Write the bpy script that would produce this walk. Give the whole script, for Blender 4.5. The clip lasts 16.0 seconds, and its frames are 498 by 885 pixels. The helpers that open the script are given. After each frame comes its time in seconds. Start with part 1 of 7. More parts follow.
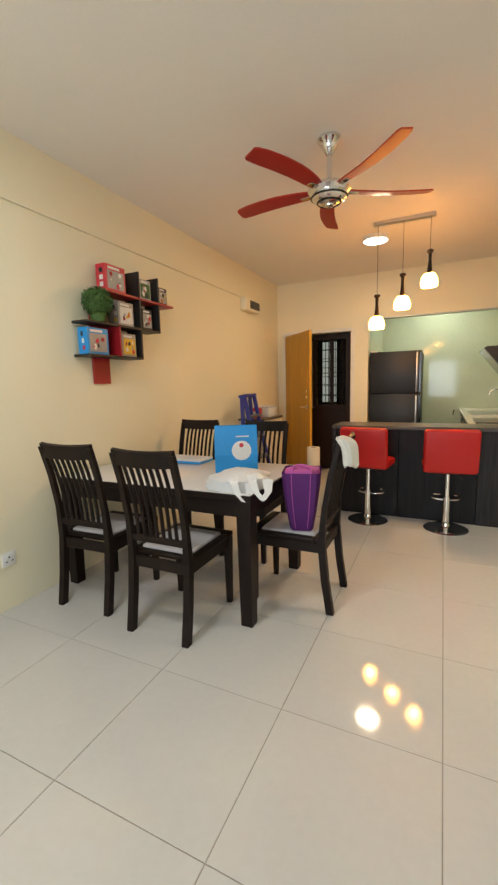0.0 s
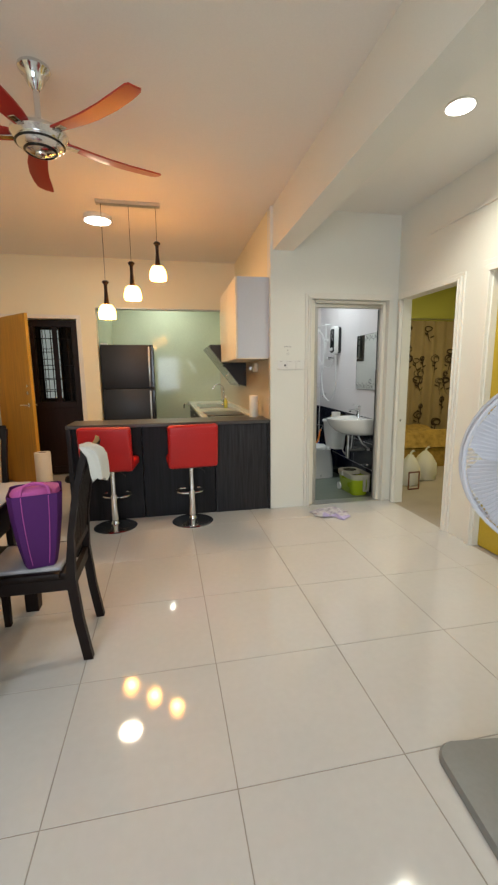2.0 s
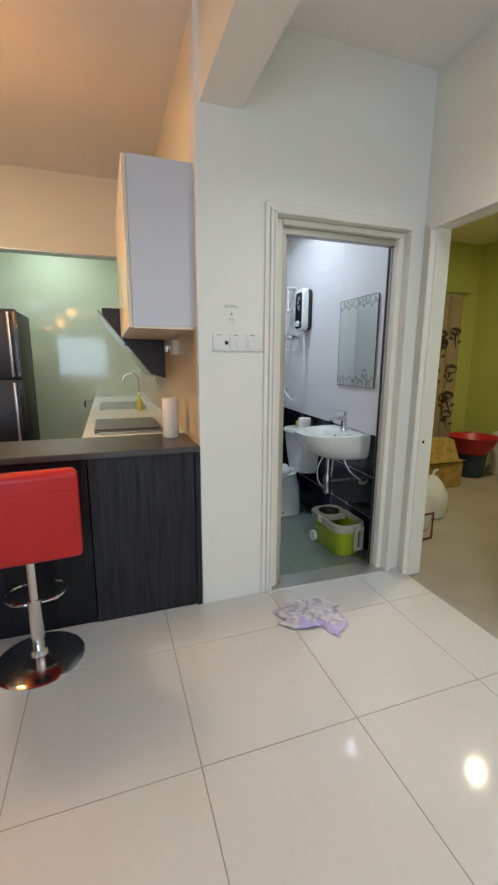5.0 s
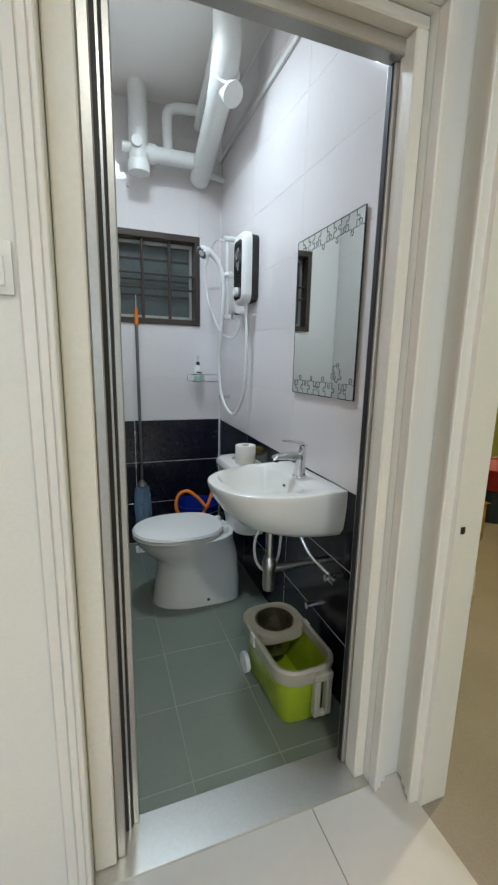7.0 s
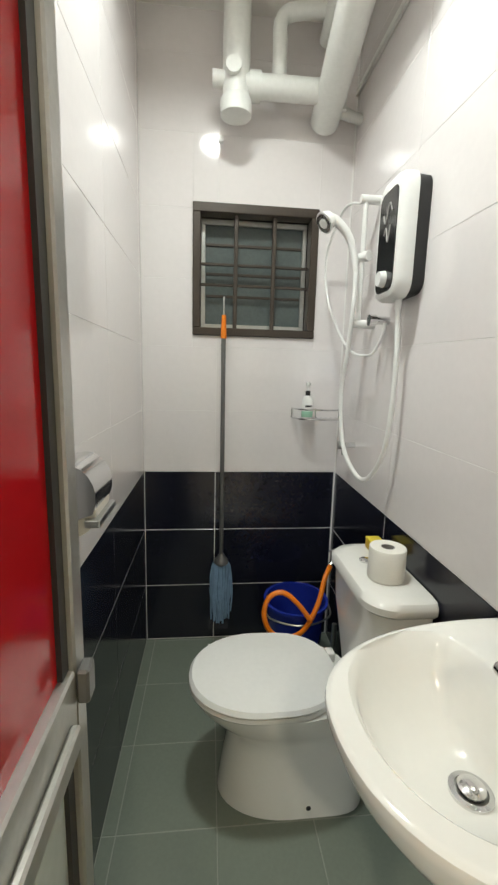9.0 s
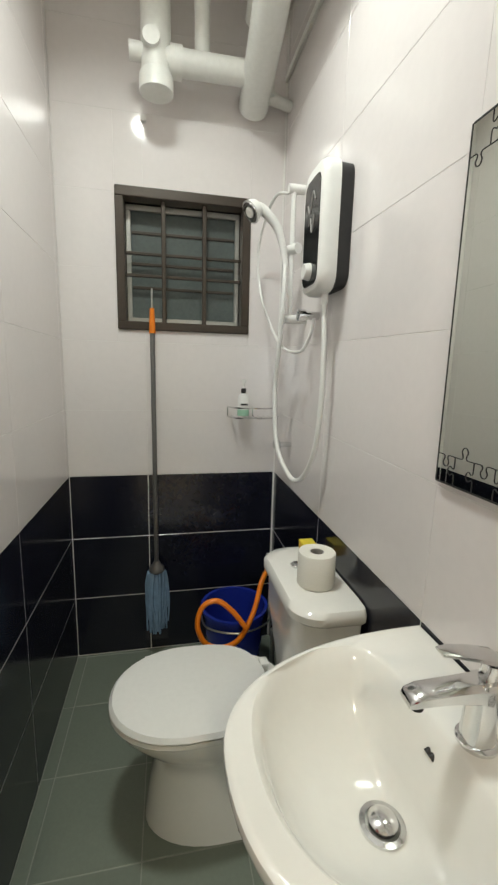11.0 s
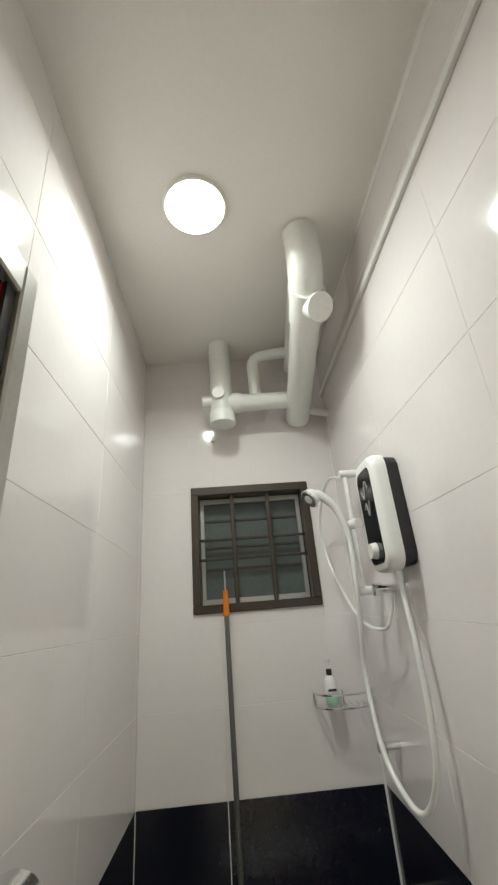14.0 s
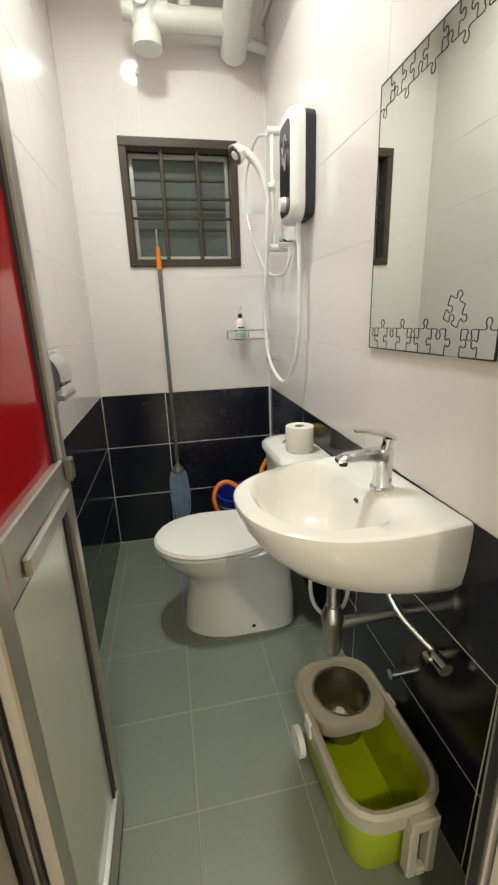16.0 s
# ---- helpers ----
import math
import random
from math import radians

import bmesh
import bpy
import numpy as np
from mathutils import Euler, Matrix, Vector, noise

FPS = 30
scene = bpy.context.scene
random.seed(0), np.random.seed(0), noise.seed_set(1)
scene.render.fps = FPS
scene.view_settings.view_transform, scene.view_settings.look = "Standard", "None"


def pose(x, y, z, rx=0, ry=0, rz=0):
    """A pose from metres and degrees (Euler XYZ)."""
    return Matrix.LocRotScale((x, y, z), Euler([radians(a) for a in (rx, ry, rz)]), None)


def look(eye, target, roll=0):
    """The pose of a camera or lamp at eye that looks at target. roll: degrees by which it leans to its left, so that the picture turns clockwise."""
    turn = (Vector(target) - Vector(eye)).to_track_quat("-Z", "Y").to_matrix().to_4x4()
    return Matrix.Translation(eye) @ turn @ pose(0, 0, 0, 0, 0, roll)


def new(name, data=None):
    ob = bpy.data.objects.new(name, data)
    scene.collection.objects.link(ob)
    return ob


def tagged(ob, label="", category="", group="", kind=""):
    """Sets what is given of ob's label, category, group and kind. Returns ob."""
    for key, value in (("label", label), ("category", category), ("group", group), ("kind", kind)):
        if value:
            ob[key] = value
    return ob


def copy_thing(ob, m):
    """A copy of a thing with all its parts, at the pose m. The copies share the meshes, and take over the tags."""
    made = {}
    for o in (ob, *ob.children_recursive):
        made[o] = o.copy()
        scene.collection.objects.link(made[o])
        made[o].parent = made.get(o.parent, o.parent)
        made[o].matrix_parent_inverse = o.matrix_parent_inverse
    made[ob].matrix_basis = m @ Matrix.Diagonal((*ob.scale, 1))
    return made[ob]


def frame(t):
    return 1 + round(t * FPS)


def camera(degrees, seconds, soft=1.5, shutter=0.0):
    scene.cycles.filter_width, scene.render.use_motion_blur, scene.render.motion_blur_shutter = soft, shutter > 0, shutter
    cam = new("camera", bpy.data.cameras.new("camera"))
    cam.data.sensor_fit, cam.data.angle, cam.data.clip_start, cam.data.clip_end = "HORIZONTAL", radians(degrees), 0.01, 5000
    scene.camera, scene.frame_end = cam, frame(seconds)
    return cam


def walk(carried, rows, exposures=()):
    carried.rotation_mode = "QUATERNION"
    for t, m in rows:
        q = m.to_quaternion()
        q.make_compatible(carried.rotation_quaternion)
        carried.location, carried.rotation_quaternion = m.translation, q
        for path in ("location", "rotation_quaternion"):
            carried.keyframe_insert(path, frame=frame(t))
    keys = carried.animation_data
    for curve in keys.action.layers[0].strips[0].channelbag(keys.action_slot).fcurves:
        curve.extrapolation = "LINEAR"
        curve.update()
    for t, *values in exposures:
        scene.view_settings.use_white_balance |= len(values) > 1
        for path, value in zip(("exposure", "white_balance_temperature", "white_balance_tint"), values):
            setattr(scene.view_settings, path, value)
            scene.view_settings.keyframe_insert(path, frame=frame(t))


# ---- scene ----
cam = camera(62.8, 16.0, soft=2.4)
PATH = [
    (0, (0.003, 0.021, 1.32), (-0.848, 1.81, 1.044), -1.4),
    (0.5, (0.006, 0.111, 1.36), (-0.47, 2.032, 1.066), -1.6),
    (1, (-0.018, 0.182, 1.345), (-0.139, 2.157, 1.049), -1.4),
    (1.5, (-0.088, 0.242, 1.35), (0.112, 2.208, 1.041), -1.2),
    (2, (-0.125, 0.316, 1.331), (0.263, 2.25, 1.003), -0.6),
    (2.5, (-0.056, 0.524, 1.328), (0.383, 2.444, 0.981), 0.1),
    (3, (0.029, 0.799, 1.329), (0.454, 2.719, 0.966), 0.7),
    (3.5, (0.07, 1.139, 1.314), (0.48, 3.059, 0.934), 0.5),
    (4, (0.169, 1.467, 1.31), (0.564, 3.387, 0.913), 0.2),
    (4.5, (0.289, 1.775, 1.323), (0.703, 3.689, 0.918), 0.3),
    (5, (0.429, 2.122, 1.329), (1.067, 3.976, 0.935), 0.3),
    (5.2, (0.497, 2.252, 1.325), (1.207, 4.077, 0.917), 0.6),
    (7.3, (1.369, 3.497, 1.266), (2.045, 5.341, 0.888), 1.2),
    (7.5, (1.376, 3.63, 1.283), (2.036, 5.48, 0.904), 0.6),
    (8, (1.473, 3.868, 1.277), (1.841, 5.801, 0.921), 0.8),
    (8.2, (1.504, 3.948, 1.286), (1.713, 5.906, 0.941), 1.2),
    (10.3, (1.512, 4.399, 1.385), (1.712, 6.366, 1.081), 1.7),
    (10.5, (1.567, 4.374, 1.378), (1.815, 6.336, 1.079), 1.5),
    (11, (1.624, 4.283, 1.346), (2.025, 6.213, 1.005), 1.4),
    (11.5, (1.668, 4.139, 1.287), (2.136, 6.025, 0.812), 0.8),
    (12, (1.698, 4.087, 1.288), (2.271, 5.968, 0.92), -1.2),
    (12.5, (1.706, 4.116, 1.346), (2.483, 5.954, 1.477), -3.8),
    (13, (1.68, 4.203, 1.417), (2.474, 5.955, 1.963), -6.6),
    (13.5, (1.64, 4.228, 1.47), (2.171, 5.992, 2.246), -7.1),
    (14, (1.602, 4.247, 1.496), (1.727, 6.085, 2.274), -4.8),
    (14.5, (1.564, 4.226, 1.412), (1.502, 6.139, 1.993), -1.6),
    (15, (1.58, 4.129, 1.363), (1.591, 6.129, 1.398), -1.2),
    (15.5, (1.61, 4.016, 1.294), (1.76, 5.975, 0.925), -1.3),
    (16, (1.569, 3.859, 1.231), (1.928, 5.742, 0.662), -2.0),
]
EXPOSURES = [(0, 0.08, 7000, 10), (1, 0.02, 6850, 10), (2, -0.05, 6450, 10), (3.5, -0.12, 6000, 10), (5.2, -0.06, 5650, 10), (7.5, 0.16, 6200, 10), (8.2, 0.46, 6750, 10),
             (10.5, 0.24, 7300, 10), (11.2, 0.2, 7350, 10), (12, 0.42, 7550, 10), (12.5, 0.0, 7500, 10), (13, -0.10, 7350, 10), (14.4, -0.12, 7300, 10), (15, 0.18, 7450, 10), (15.5, 0.28, 7550, 10), (16, 0.56, 7700, 10)]
walk(cam, [(t, look(eye, target, roll)) for t, eye, target, roll in PATH], EXPOSURES)

# ---- light ----
world = bpy.data.worlds.new("world")
scene.world = world
world.use_nodes = True
world.node_tree.nodes["Background"].inputs[0].default_value = (0.02, 0.025, 0.035, 1)
world.node_tree.nodes["Background"].inputs[1].default_value = 0.3
CEIL = 2.82


def lamp(name, m, size, watts, colour):
    d = bpy.data.lights.new(name, "AREA")
    d.shape, d.size, d.energy, d.color = "DISK", size, watts, colour
    ob = new(name, d)
    ob.matrix_world = m
    return ob


def bulb(name, at, radius, watts, colour):
    d = bpy.data.lights.new(name, "POINT")
    d.shadow_soft_size, d.energy, d.color = radius, watts, colour
    ob = new(name, d)
    ob.location = at
    return ob


PENDANTS = [(-0.61, 4.28, 1.842), (-0.38, 4.28, 2.008), (-0.15, 4.28, 2.184)]
lamp("dining_lamp_light", pose(-0.69, 4.66, CEIL - 0.065), 0.23, 15, (1.0, 0.80, 0.54))
hall = lamp("hall_lamp_light", pose(1.575, 2.61, CEIL - 0.03), 0.16, 17, (1.0, 0.97, 0.82))
hall.data.spread = radians(140)
bath = lamp("bath_lamp_light", pose(1.55, 5.235, CEIL - 0.035), 0.20, 11.5, (0.82, 0.95, 1.0))
bath.data.spread = radians(152)
lamp("front_lamp_light", pose(-1.25, 0.70, CEIL - 0.065), 0.36, 15.5, (0.86, 0.93, 1.0))
# added area lamp behind the start, as daylight from an assumed balcony opening
sky = lamp("balcony_light", pose(-0.7, -2.93, 1.42, 90, 0, 0), 2.0, 76, (0.76, 0.88, 1.0))
sky.data.shape, sky.data.size, sky.data.size_y = "RECTANGLE", 2.3, 1.4
lamp("bedroom_lamp_light", pose(3.75, 4.60, CEIL - 0.05), 0.085, 30, (1.0, 0.80, 0.44))
# added lamp, hidden above the lintel, to brighten the wet kitchen
lamp("kitchen_lamp_light", pose(-0.1, 7.15, CEIL - 0.05), 0.22, 12, (0.95, 1.0, 0.88))
for px, py, pz in PENDANTS:
    bulb("pendant_bulb", (px, py, pz + 0.012), 0.026, 4.2, (1.0, 0.56, 0.17))


# ---- materials ----
def mat(name, colour, rough=0.5, metal=0.0, vary=0.06, scale=3.0, grain=60.0, bump=0.05, stretch=(1, 1, 1), piece=0.0, coat=0.0, rvary=0.06, spec=0.5):
    m = bpy.data.materials.new(name)
    m.use_nodes = True
    nt = m.node_tree
    b = nt.nodes["Principled BSDF"]
    b.inputs["Metallic"].default_value = metal
    b.inputs["Coat Weight"].default_value = coat
    b.inputs["Coat Roughness"].default_value = 0.08
    b.inputs["Specular IOR Level"].default_value = spec
    tc = nt.nodes.new("ShaderNodeNewGeometry")
    mp = nt.nodes.new("ShaderNodeMapping")
    mp.inputs["Scale"].default_value = stretch
    nt.links.new(tc.outputs["Position"], mp.inputs["Vector"])
    big = nt.nodes.new("ShaderNodeTexNoise")
    big.inputs["Scale"].default_value = scale
    big.inputs["Detail"].default_value = 4
    fine = nt.nodes.new("ShaderNodeTexNoise")
    fine.inputs["Scale"].default_value = grain
    fine.inputs["Detail"].default_value = 3
    nt.links.new(mp.outputs[0], big.inputs["Vector"])
    nt.links.new(mp.outputs[0], fine.inputs["Vector"])
    add = nt.nodes.new("ShaderNodeMath")
    add.operation = "ADD"
    nt.links.new(big.outputs[0], add.inputs[0])
    nt.links.new(fine.outputs[0], add.inputs[1])
    src = add.outputs[0]
    if piece:
        oi = nt.nodes.new("ShaderNodeObjectInfo")
        k = nt.nodes.new("ShaderNodeMath")
        k.operation = "MULTIPLY_ADD"
        k.inputs[1].default_value = piece
        nt.links.new(oi.outputs["Random"], k.inputs[0])
        nt.links.new(src, k.inputs[2])
        src = k.outputs[0]
    rng = nt.nodes.new("ShaderNodeMapRange")
    rng.inputs["From Min"].default_value, rng.inputs["From Max"].default_value = 0.6, 1.4 + piece
    nt.links.new(src, rng.inputs["Value"])
    mix = nt.nodes.new("ShaderNodeMix")
    mix.data_type = "RGBA"
    lo = [max(0, c * (1 - vary)) for c in colour]
    hi = [min(1, c * (1 + vary)) for c in colour]
    mix.inputs["A"].default_value = (*lo, 1)
    mix.inputs["B"].default_value = (*hi, 1)
    nt.links.new(rng.outputs[0], mix.inputs["Factor"])
    nt.links.new(mix.outputs["Result"], b.inputs["Base Color"])
    rr = nt.nodes.new("ShaderNodeMapRange")
    rr.inputs["To Min"].default_value = max(0.0, rough - rvary * 0.5)
    rr.inputs["To Max"].default_value = min(1.0, rough + rvary)
    nt.links.new(big.outputs[0], rr.inputs["Value"])
    nt.links.new(rr.outputs[0], b.inputs["Roughness"])
    if bump:
        bp = nt.nodes.new("ShaderNodeBump")
        bp.inputs["Strength"].default_value = bump
        bp.inputs["Distance"].default_value = 0.002
        nt.links.new(fine.outputs[0], bp.inputs["Height"])
        nt.links.new(bp.outputs[0], b.inputs["Normal"])
    return m


def glow(name, colour, strength):
    m = mat(name, (0.8, 0.8, 0.78), 0.4)
    b = m.node_tree.nodes["Principled BSDF"]
    b.inputs["Emission Color"].default_value = (*colour, 1)
    b.inputs["Emission Strength"].default_value = strength
    return m


def glassy(name, colour, rough, weight):
    m = mat(name, colour, rough, vary=0.02, bump=0.0, rvary=0.0)
    m.node_tree.nodes["Principled BSDF"].inputs["Transmission Weight"].default_value = weight
    return m


PAINT = mat("cream_wall_paint", (0.84, 0.775, 0.575), 0.55, vary=0.03, scale=1.2, grain=140, bump=0.12)
HALLPAINT = mat("white_wall_paint", (0.80, 0.79, 0.73), 0.5, vary=0.03, scale=1.2, grain=140, bump=0.12)
CEILPAINT = mat("ceiling_paint", (0.83, 0.80, 0.75), 0.7, vary=0.03, scale=0.8, grain=120, bump=0.1)
LIME = mat("lime_wall_paint", (0.52, 0.54, 0.15), 0.6, vary=0.04, scale=1.2, grain=140, bump=0.12)
TRIM = mat("gloss_trim_paint", (0.80, 0.775, 0.715), 0.3, vary=0.03, grain=90, bump=0.04)
GROUT = mat("floor_grout", (0.30, 0.265, 0.225), 0.8, vary=0.15, grain=200)
FLOORTILE = mat("polished_porcelain", (0.57, 0.555, 0.535), 0.05, vary=0.045, scale=2.5, grain=30, bump=0.0, piece=0.25, rvary=0.03, spec=0.6)
BATHGROUT = mat("pale_wall_grout", (0.80, 0.78, 0.75), 0.6, vary=0.04, grain=200)
WALLTILE = mat("blush_white_tile", (0.77, 0.725, 0.71), 0.075, vary=0.03, scale=2, grain=40, bump=0.0, piece=0.2, rvary=0.05)
DARKTILE = mat("midnight_tile", (0.010, 0.011, 0.020), 0.15, vary=0.12, scale=3, grain=50, bump=0.0, piece=0.2, rvary=0.05)
SLATE = mat("grey_green_floor_tile", (0.172, 0.197, 0.160), 0.42, vary=0.10, scale=5, grain=90, bump=0.12, piece=0.3)
SLATEGROUT = mat("pale_floor_grout", (0.29, 0.31, 0.26), 0.8, vary=0.12, grain=200)
DARKWOOD = mat("dark_stained_wood", (0.012, 0.0062, 0.0045), 0.45, vary=0.35, scale=4, grain=30, bump=0.06, stretch=(1, 1, 0.15), spec=0.20)
LAMINATE = mat("white_laminate", (0.70, 0.665, 0.65), 0.2, vary=0.03, grain=60, bump=0.02)
PAD = mat("pale_grey_upholstery", (0.50, 0.48, 0.50), 0.85, vary=0.08, grain=400, bump=0.4)
BARFRONT = mat("charcoal_streaked_laminate", (0.020, 0.0185, 0.022), 0.42, vary=0.95, scale=40, grain=110, bump=0.05, stretch=(1, 1, 0.04), spec=0.30)
BARDARK = mat("black_ribbed_laminate", (0.009, 0.008, 0.010), 0.45, vary=0.9, scale=40, grain=110, bump=0.05, stretch=(1, 1, 0.04), spec=0.22)
BARTOP = mat("charcoal_laminate_top", (0.062, 0.055, 0.05), 0.34, vary=0.35, scale=14, grain=60, bump=0.04, stretch=(0.06, 1, 1))
REDPU = mat("red_leatherette", (0.52, 0.012, 0.012), 0.36, vary=0.08, scale=6, grain=220, bump=0.2)
CHROME = mat("chrome", (0.75, 0.75, 0.75), 0.13, 1.0, vary=0.04, grain=80, bump=0.0)
STEEL = mat("brushed_steel", (0.52, 0.52, 0.51), 0.32, 1.0, vary=0.08, grain=120, bump=0.04)
BLACKGLOSS = mat("black_gloss", (0.012, 0.012, 0.013), 0.16, vary=0.2, bump=0.0)
BLACKMATT = mat("black_plastic", (0.018, 0.017, 0.017), 0.5, vary=0.2)
FRIDGE = mat("graphite_fridge_steel", (0.012, 0.012, 0.015), 0.38, 0.2, vary=0.15, grain=160, bump=0.03)
FANRED = mat("red_lacquer", (0.36, 0.016, 0.012), 0.3, vary=0.08, bump=0.02)
DOORWOOD = mat("honey_varnished_wood", (0.56, 0.29, 0.032), 0.33, vary=0.22, scale=5, grain=36, bump=0.05, stretch=(1, 1, 0.08))
MAHOGANY = mat("dark_mahogany", (0.014, 0.006, 0.005), 0.45, vary=0.35, scale=6, grain=40, stretch=(1, 1, 0.1), spec=0.25)
MUSTARD = mat("mustard_door_paint", (0.48, 0.34, 0.02), 0.4, vary=0.08)
CABWHITE = mat("pale_grey_cabinet", (0.62, 0.62, 0.66), 0.35, vary=0.03, bump=0.02)
CABCREAM = mat("cream_cabinet_door", (0.74, 0.66, 0.52), 0.3, vary=0.04, bump=0.02)
QUARTZ = mat("cream_stone_worktop", (0.70, 0.68, 0.60), 0.22, vary=0.08, grain=220, bump=0.02)
SPLASH = mat("sage_gloss_tile", (0.54, 0.60, 0.46), 0.07, vary=0.06, scale=1.5, grain=50, bump=0.0, rvary=0.03)
BEIGETILE = mat("beige_backsplash_tile", (0.55, 0.43, 0.28), 0.3, vary=0.08, grain=60)
CERAMIC = mat("white_glazed_ceramic", (0.80, 0.785, 0.74), 0.09, vary=0.015, bump=0.0, rvary=0.02, coat=0.3)
PLASTICWHITE = mat("white_plastic", (0.78, 0.77, 0.74), 0.33, vary=0.03, bump=0.02)
PVC = mat("painted_pvc_pipe", (0.74, 0.74, 0.70), 0.35, vary=0.05, grain=60, bump=0.06)
BRONZE = mat("dark_bronze_aluminium", (0.060, 0.045, 0.034), 0.4, 0.3, vary=0.15)
ALU = mat("satin_aluminium", (0.52, 0.51, 0.48), 0.34, 0.8, vary=0.08, grain=120, bump=0.03)
FROST = mat("obscure_glass", (0.085, 0.105, 0.10), 0.28, vary=0.2, scale=9, grain=80, bump=0.2)
REDPANEL = mat("red_acrylic_panel", (0.46, 0.008, 0.012), 0.13, vary=0.05, bump=0.0, rvary=0.02)
GREYPANEL = mat("frosted_grey_panel", (0.62, 0.68, 0.66), 0.14, vary=0.05, bump=0.0)
HOODGLASS = mat("smoked_hood_glass", (0.17, 0.18, 0.165), 0.10, vary=0.1, bump=0.0)
DISHSOAP = mat("yellow_dish_soap", (0.58, 0.55, 0.10), 0.2, vary=0.06, bump=0.0)
MIRROR = mat("silvered_mirror", (0.80, 0.84, 0.78), 0.015, 1.0, vary=0.005, bump=0.0, rvary=0.0)
ETCH = mat("etched_dark_line", (0.016, 0.016, 0.014), 0.5, vary=0.1)
LIMEPLASTIC = mat("lime_green_plastic", (0.36, 0.46, 0.015), 0.25, vary=0.05, bump=0.02)
TAUPE = mat("taupe_plastic", (0.40, 0.37, 0.29), 0.35, vary=0.05, bump=0.02)
MESHSTEEL = mat("spinner_steel", (0.30, 0.28, 0.2), 0.25, 0.9, vary=0.1)
BLUEPLASTIC = mat("deep_blue_plastic", (0.012, 0.03, 0.30), 0.22, vary=0.08, bump=0.02)
ORANGE = mat("orange_hose", (0.80, 0.20, 0.01), 0.32, vary=0.05, bump=0.02)
MOPBLUE = mat("pale_blue_mop_yarn", (0.20, 0.32, 0.46), 0.95, vary=0.25, scale=30, grain=300, bump=0.6)
GREYMETAL = mat("grey_coated_pole", (0.17, 0.165, 0.16), 0.35, 0.5, vary=0.1)
PAPER = mat("tissue_paper", (0.76, 0.73, 0.66), 0.9, vary=0.04, grain=300, bump=0.3)
TOWEL = mat("white_towel_cloth", (0.66, 0.645, 0.59), 0.95, vary=0.08, grain=350, bump=0.6)
PURPLE = mat("purple_nonwoven", (0.085, 0.008, 0.125), 0.75, vary=0.12, grain=400, bump=0.4)
PINK = mat("pink_purple_fabric", (0.52, 0.10, 0.38), 0.7, vary=0.15, grain=300, bump=0.4)
SKYBLUE = mat("sky_blue_card", (0.008, 0.27, 0.66), 0.35, vary=0.05)
POLY = glassy("thin_plastic_film", (0.86, 0.86, 0.86), 0.35, 0.25)
BLUEPAINT = mat("blue_ladder_paint", (0.035, 0.05, 0.32), 0.4, vary=0.12)
LEAF = mat("boxwood_green", (0.055, 0.125, 0.025), 0.6, vary=0.4, scale=40, grain=120)
SHELFRED = mat("red_shelf_board", (0.34, 0.01, 0.016), 0.4, vary=0.08)
SHELFBLACK = mat("black_shelf_board", (0.014, 0.013, 0.013), 0.4, vary=0.15)
CARDGREY = mat("grey_printed_card", (0.34, 0.32, 0.30), 0.35, vary=0.15)
SPONGE = mat("yellow_sponge", (0.70, 0.55, 0.05), 0.9, vary=0.2, grain=220, bump=0.5)
MINT = mat("pale_mint_liquid", (0.36, 0.62, 0.46), 0.25, vary=0.1)
STICKER = mat("faded_grey_print", (0.52, 0.51, 0.49), 0.5, vary=0.1)
CARDWHITE = mat("white_printed_card", (0.72, 0.70, 0.68), 0.35, vary=0.05)
CARDGOLD = mat("gold_printed_card", (0.66, 0.42, 0.04), 0.35, vary=0.1)
CARDRED = mat("red_printed_card", (0.58, 0.03, 0.05), 0.35, vary=0.06)
CURTAIN = mat("taupe_curtain_cloth", (0.34, 0.27, 0.17), 0.85, vary=0.12, scale=6, grain=300, bump=0.4)
CURTAINPRINT = mat("brown_print", (0.055, 0.035, 0.022), 0.8, vary=0.2)
LINEN = mat("ochre_bed_linen", (0.36, 0.24, 0.065), 0.9, vary=0.55, scale=14, grain=250, bump=0.4)
REDPLASTIC = mat("red_plastic", (0.42, 0.018, 0.03), 0.35, vary=0.06)
RACKWOOD = mat("red_brown_wood", (0.16, 0.035, 0.02), 0.45, vary=0.2)
NAVY = mat("navy_plastic", (0.025, 0.045, 0.085), 0.4, vary=0.08)
CLOTH = mat("grey_lilac_cloth", (0.56, 0.55, 0.58), 0.95, vary=0.22, scale=25, grain=350, bump=0.5)
RAGSTRIPE = mat("dark_lilac_stripe", (0.40, 0.38, 0.47), 0.95, vary=0.2, scale=30, grain=350, bump=0.5)
LILAC = mat("lilac_cloth_patch", (0.47, 0.42, 0.66), 0.95, vary=0.12, scale=30, grain=350, bump=0.5)
FANGREY = mat("pale_lilac_fan_plastic", (0.60, 0.60, 0.66), 0.4, vary=0.04)
BASEGREY = mat("grey_fan_base_plastic", (0.21, 0.21, 0.205), 0.35, vary=0.06)
CREAMALU = mat("cream_coated_aluminium", (0.79, 0.75, 0.66), 0.35, vary=0.05, grain=90, bump=0.03)
# dark grey for the corridor wall and the unlit outside of the bathroom window
DARKOUTSIDE = mat("dark_outside_grey", (0.10, 0.085, 0.075), 0.8, vary=0.1)
LAMPWHITE = glow("lamp_diffuser", (1.0, 0.97, 0.92), 9.0)
LAMPWARM = glow("pendant_shade_glass", (1.0, 0.36, 0.05), 26.0)
CORRGLOW = glow("lit_corridor_glass", (0.70, 0.80, 0.74), 0.32)


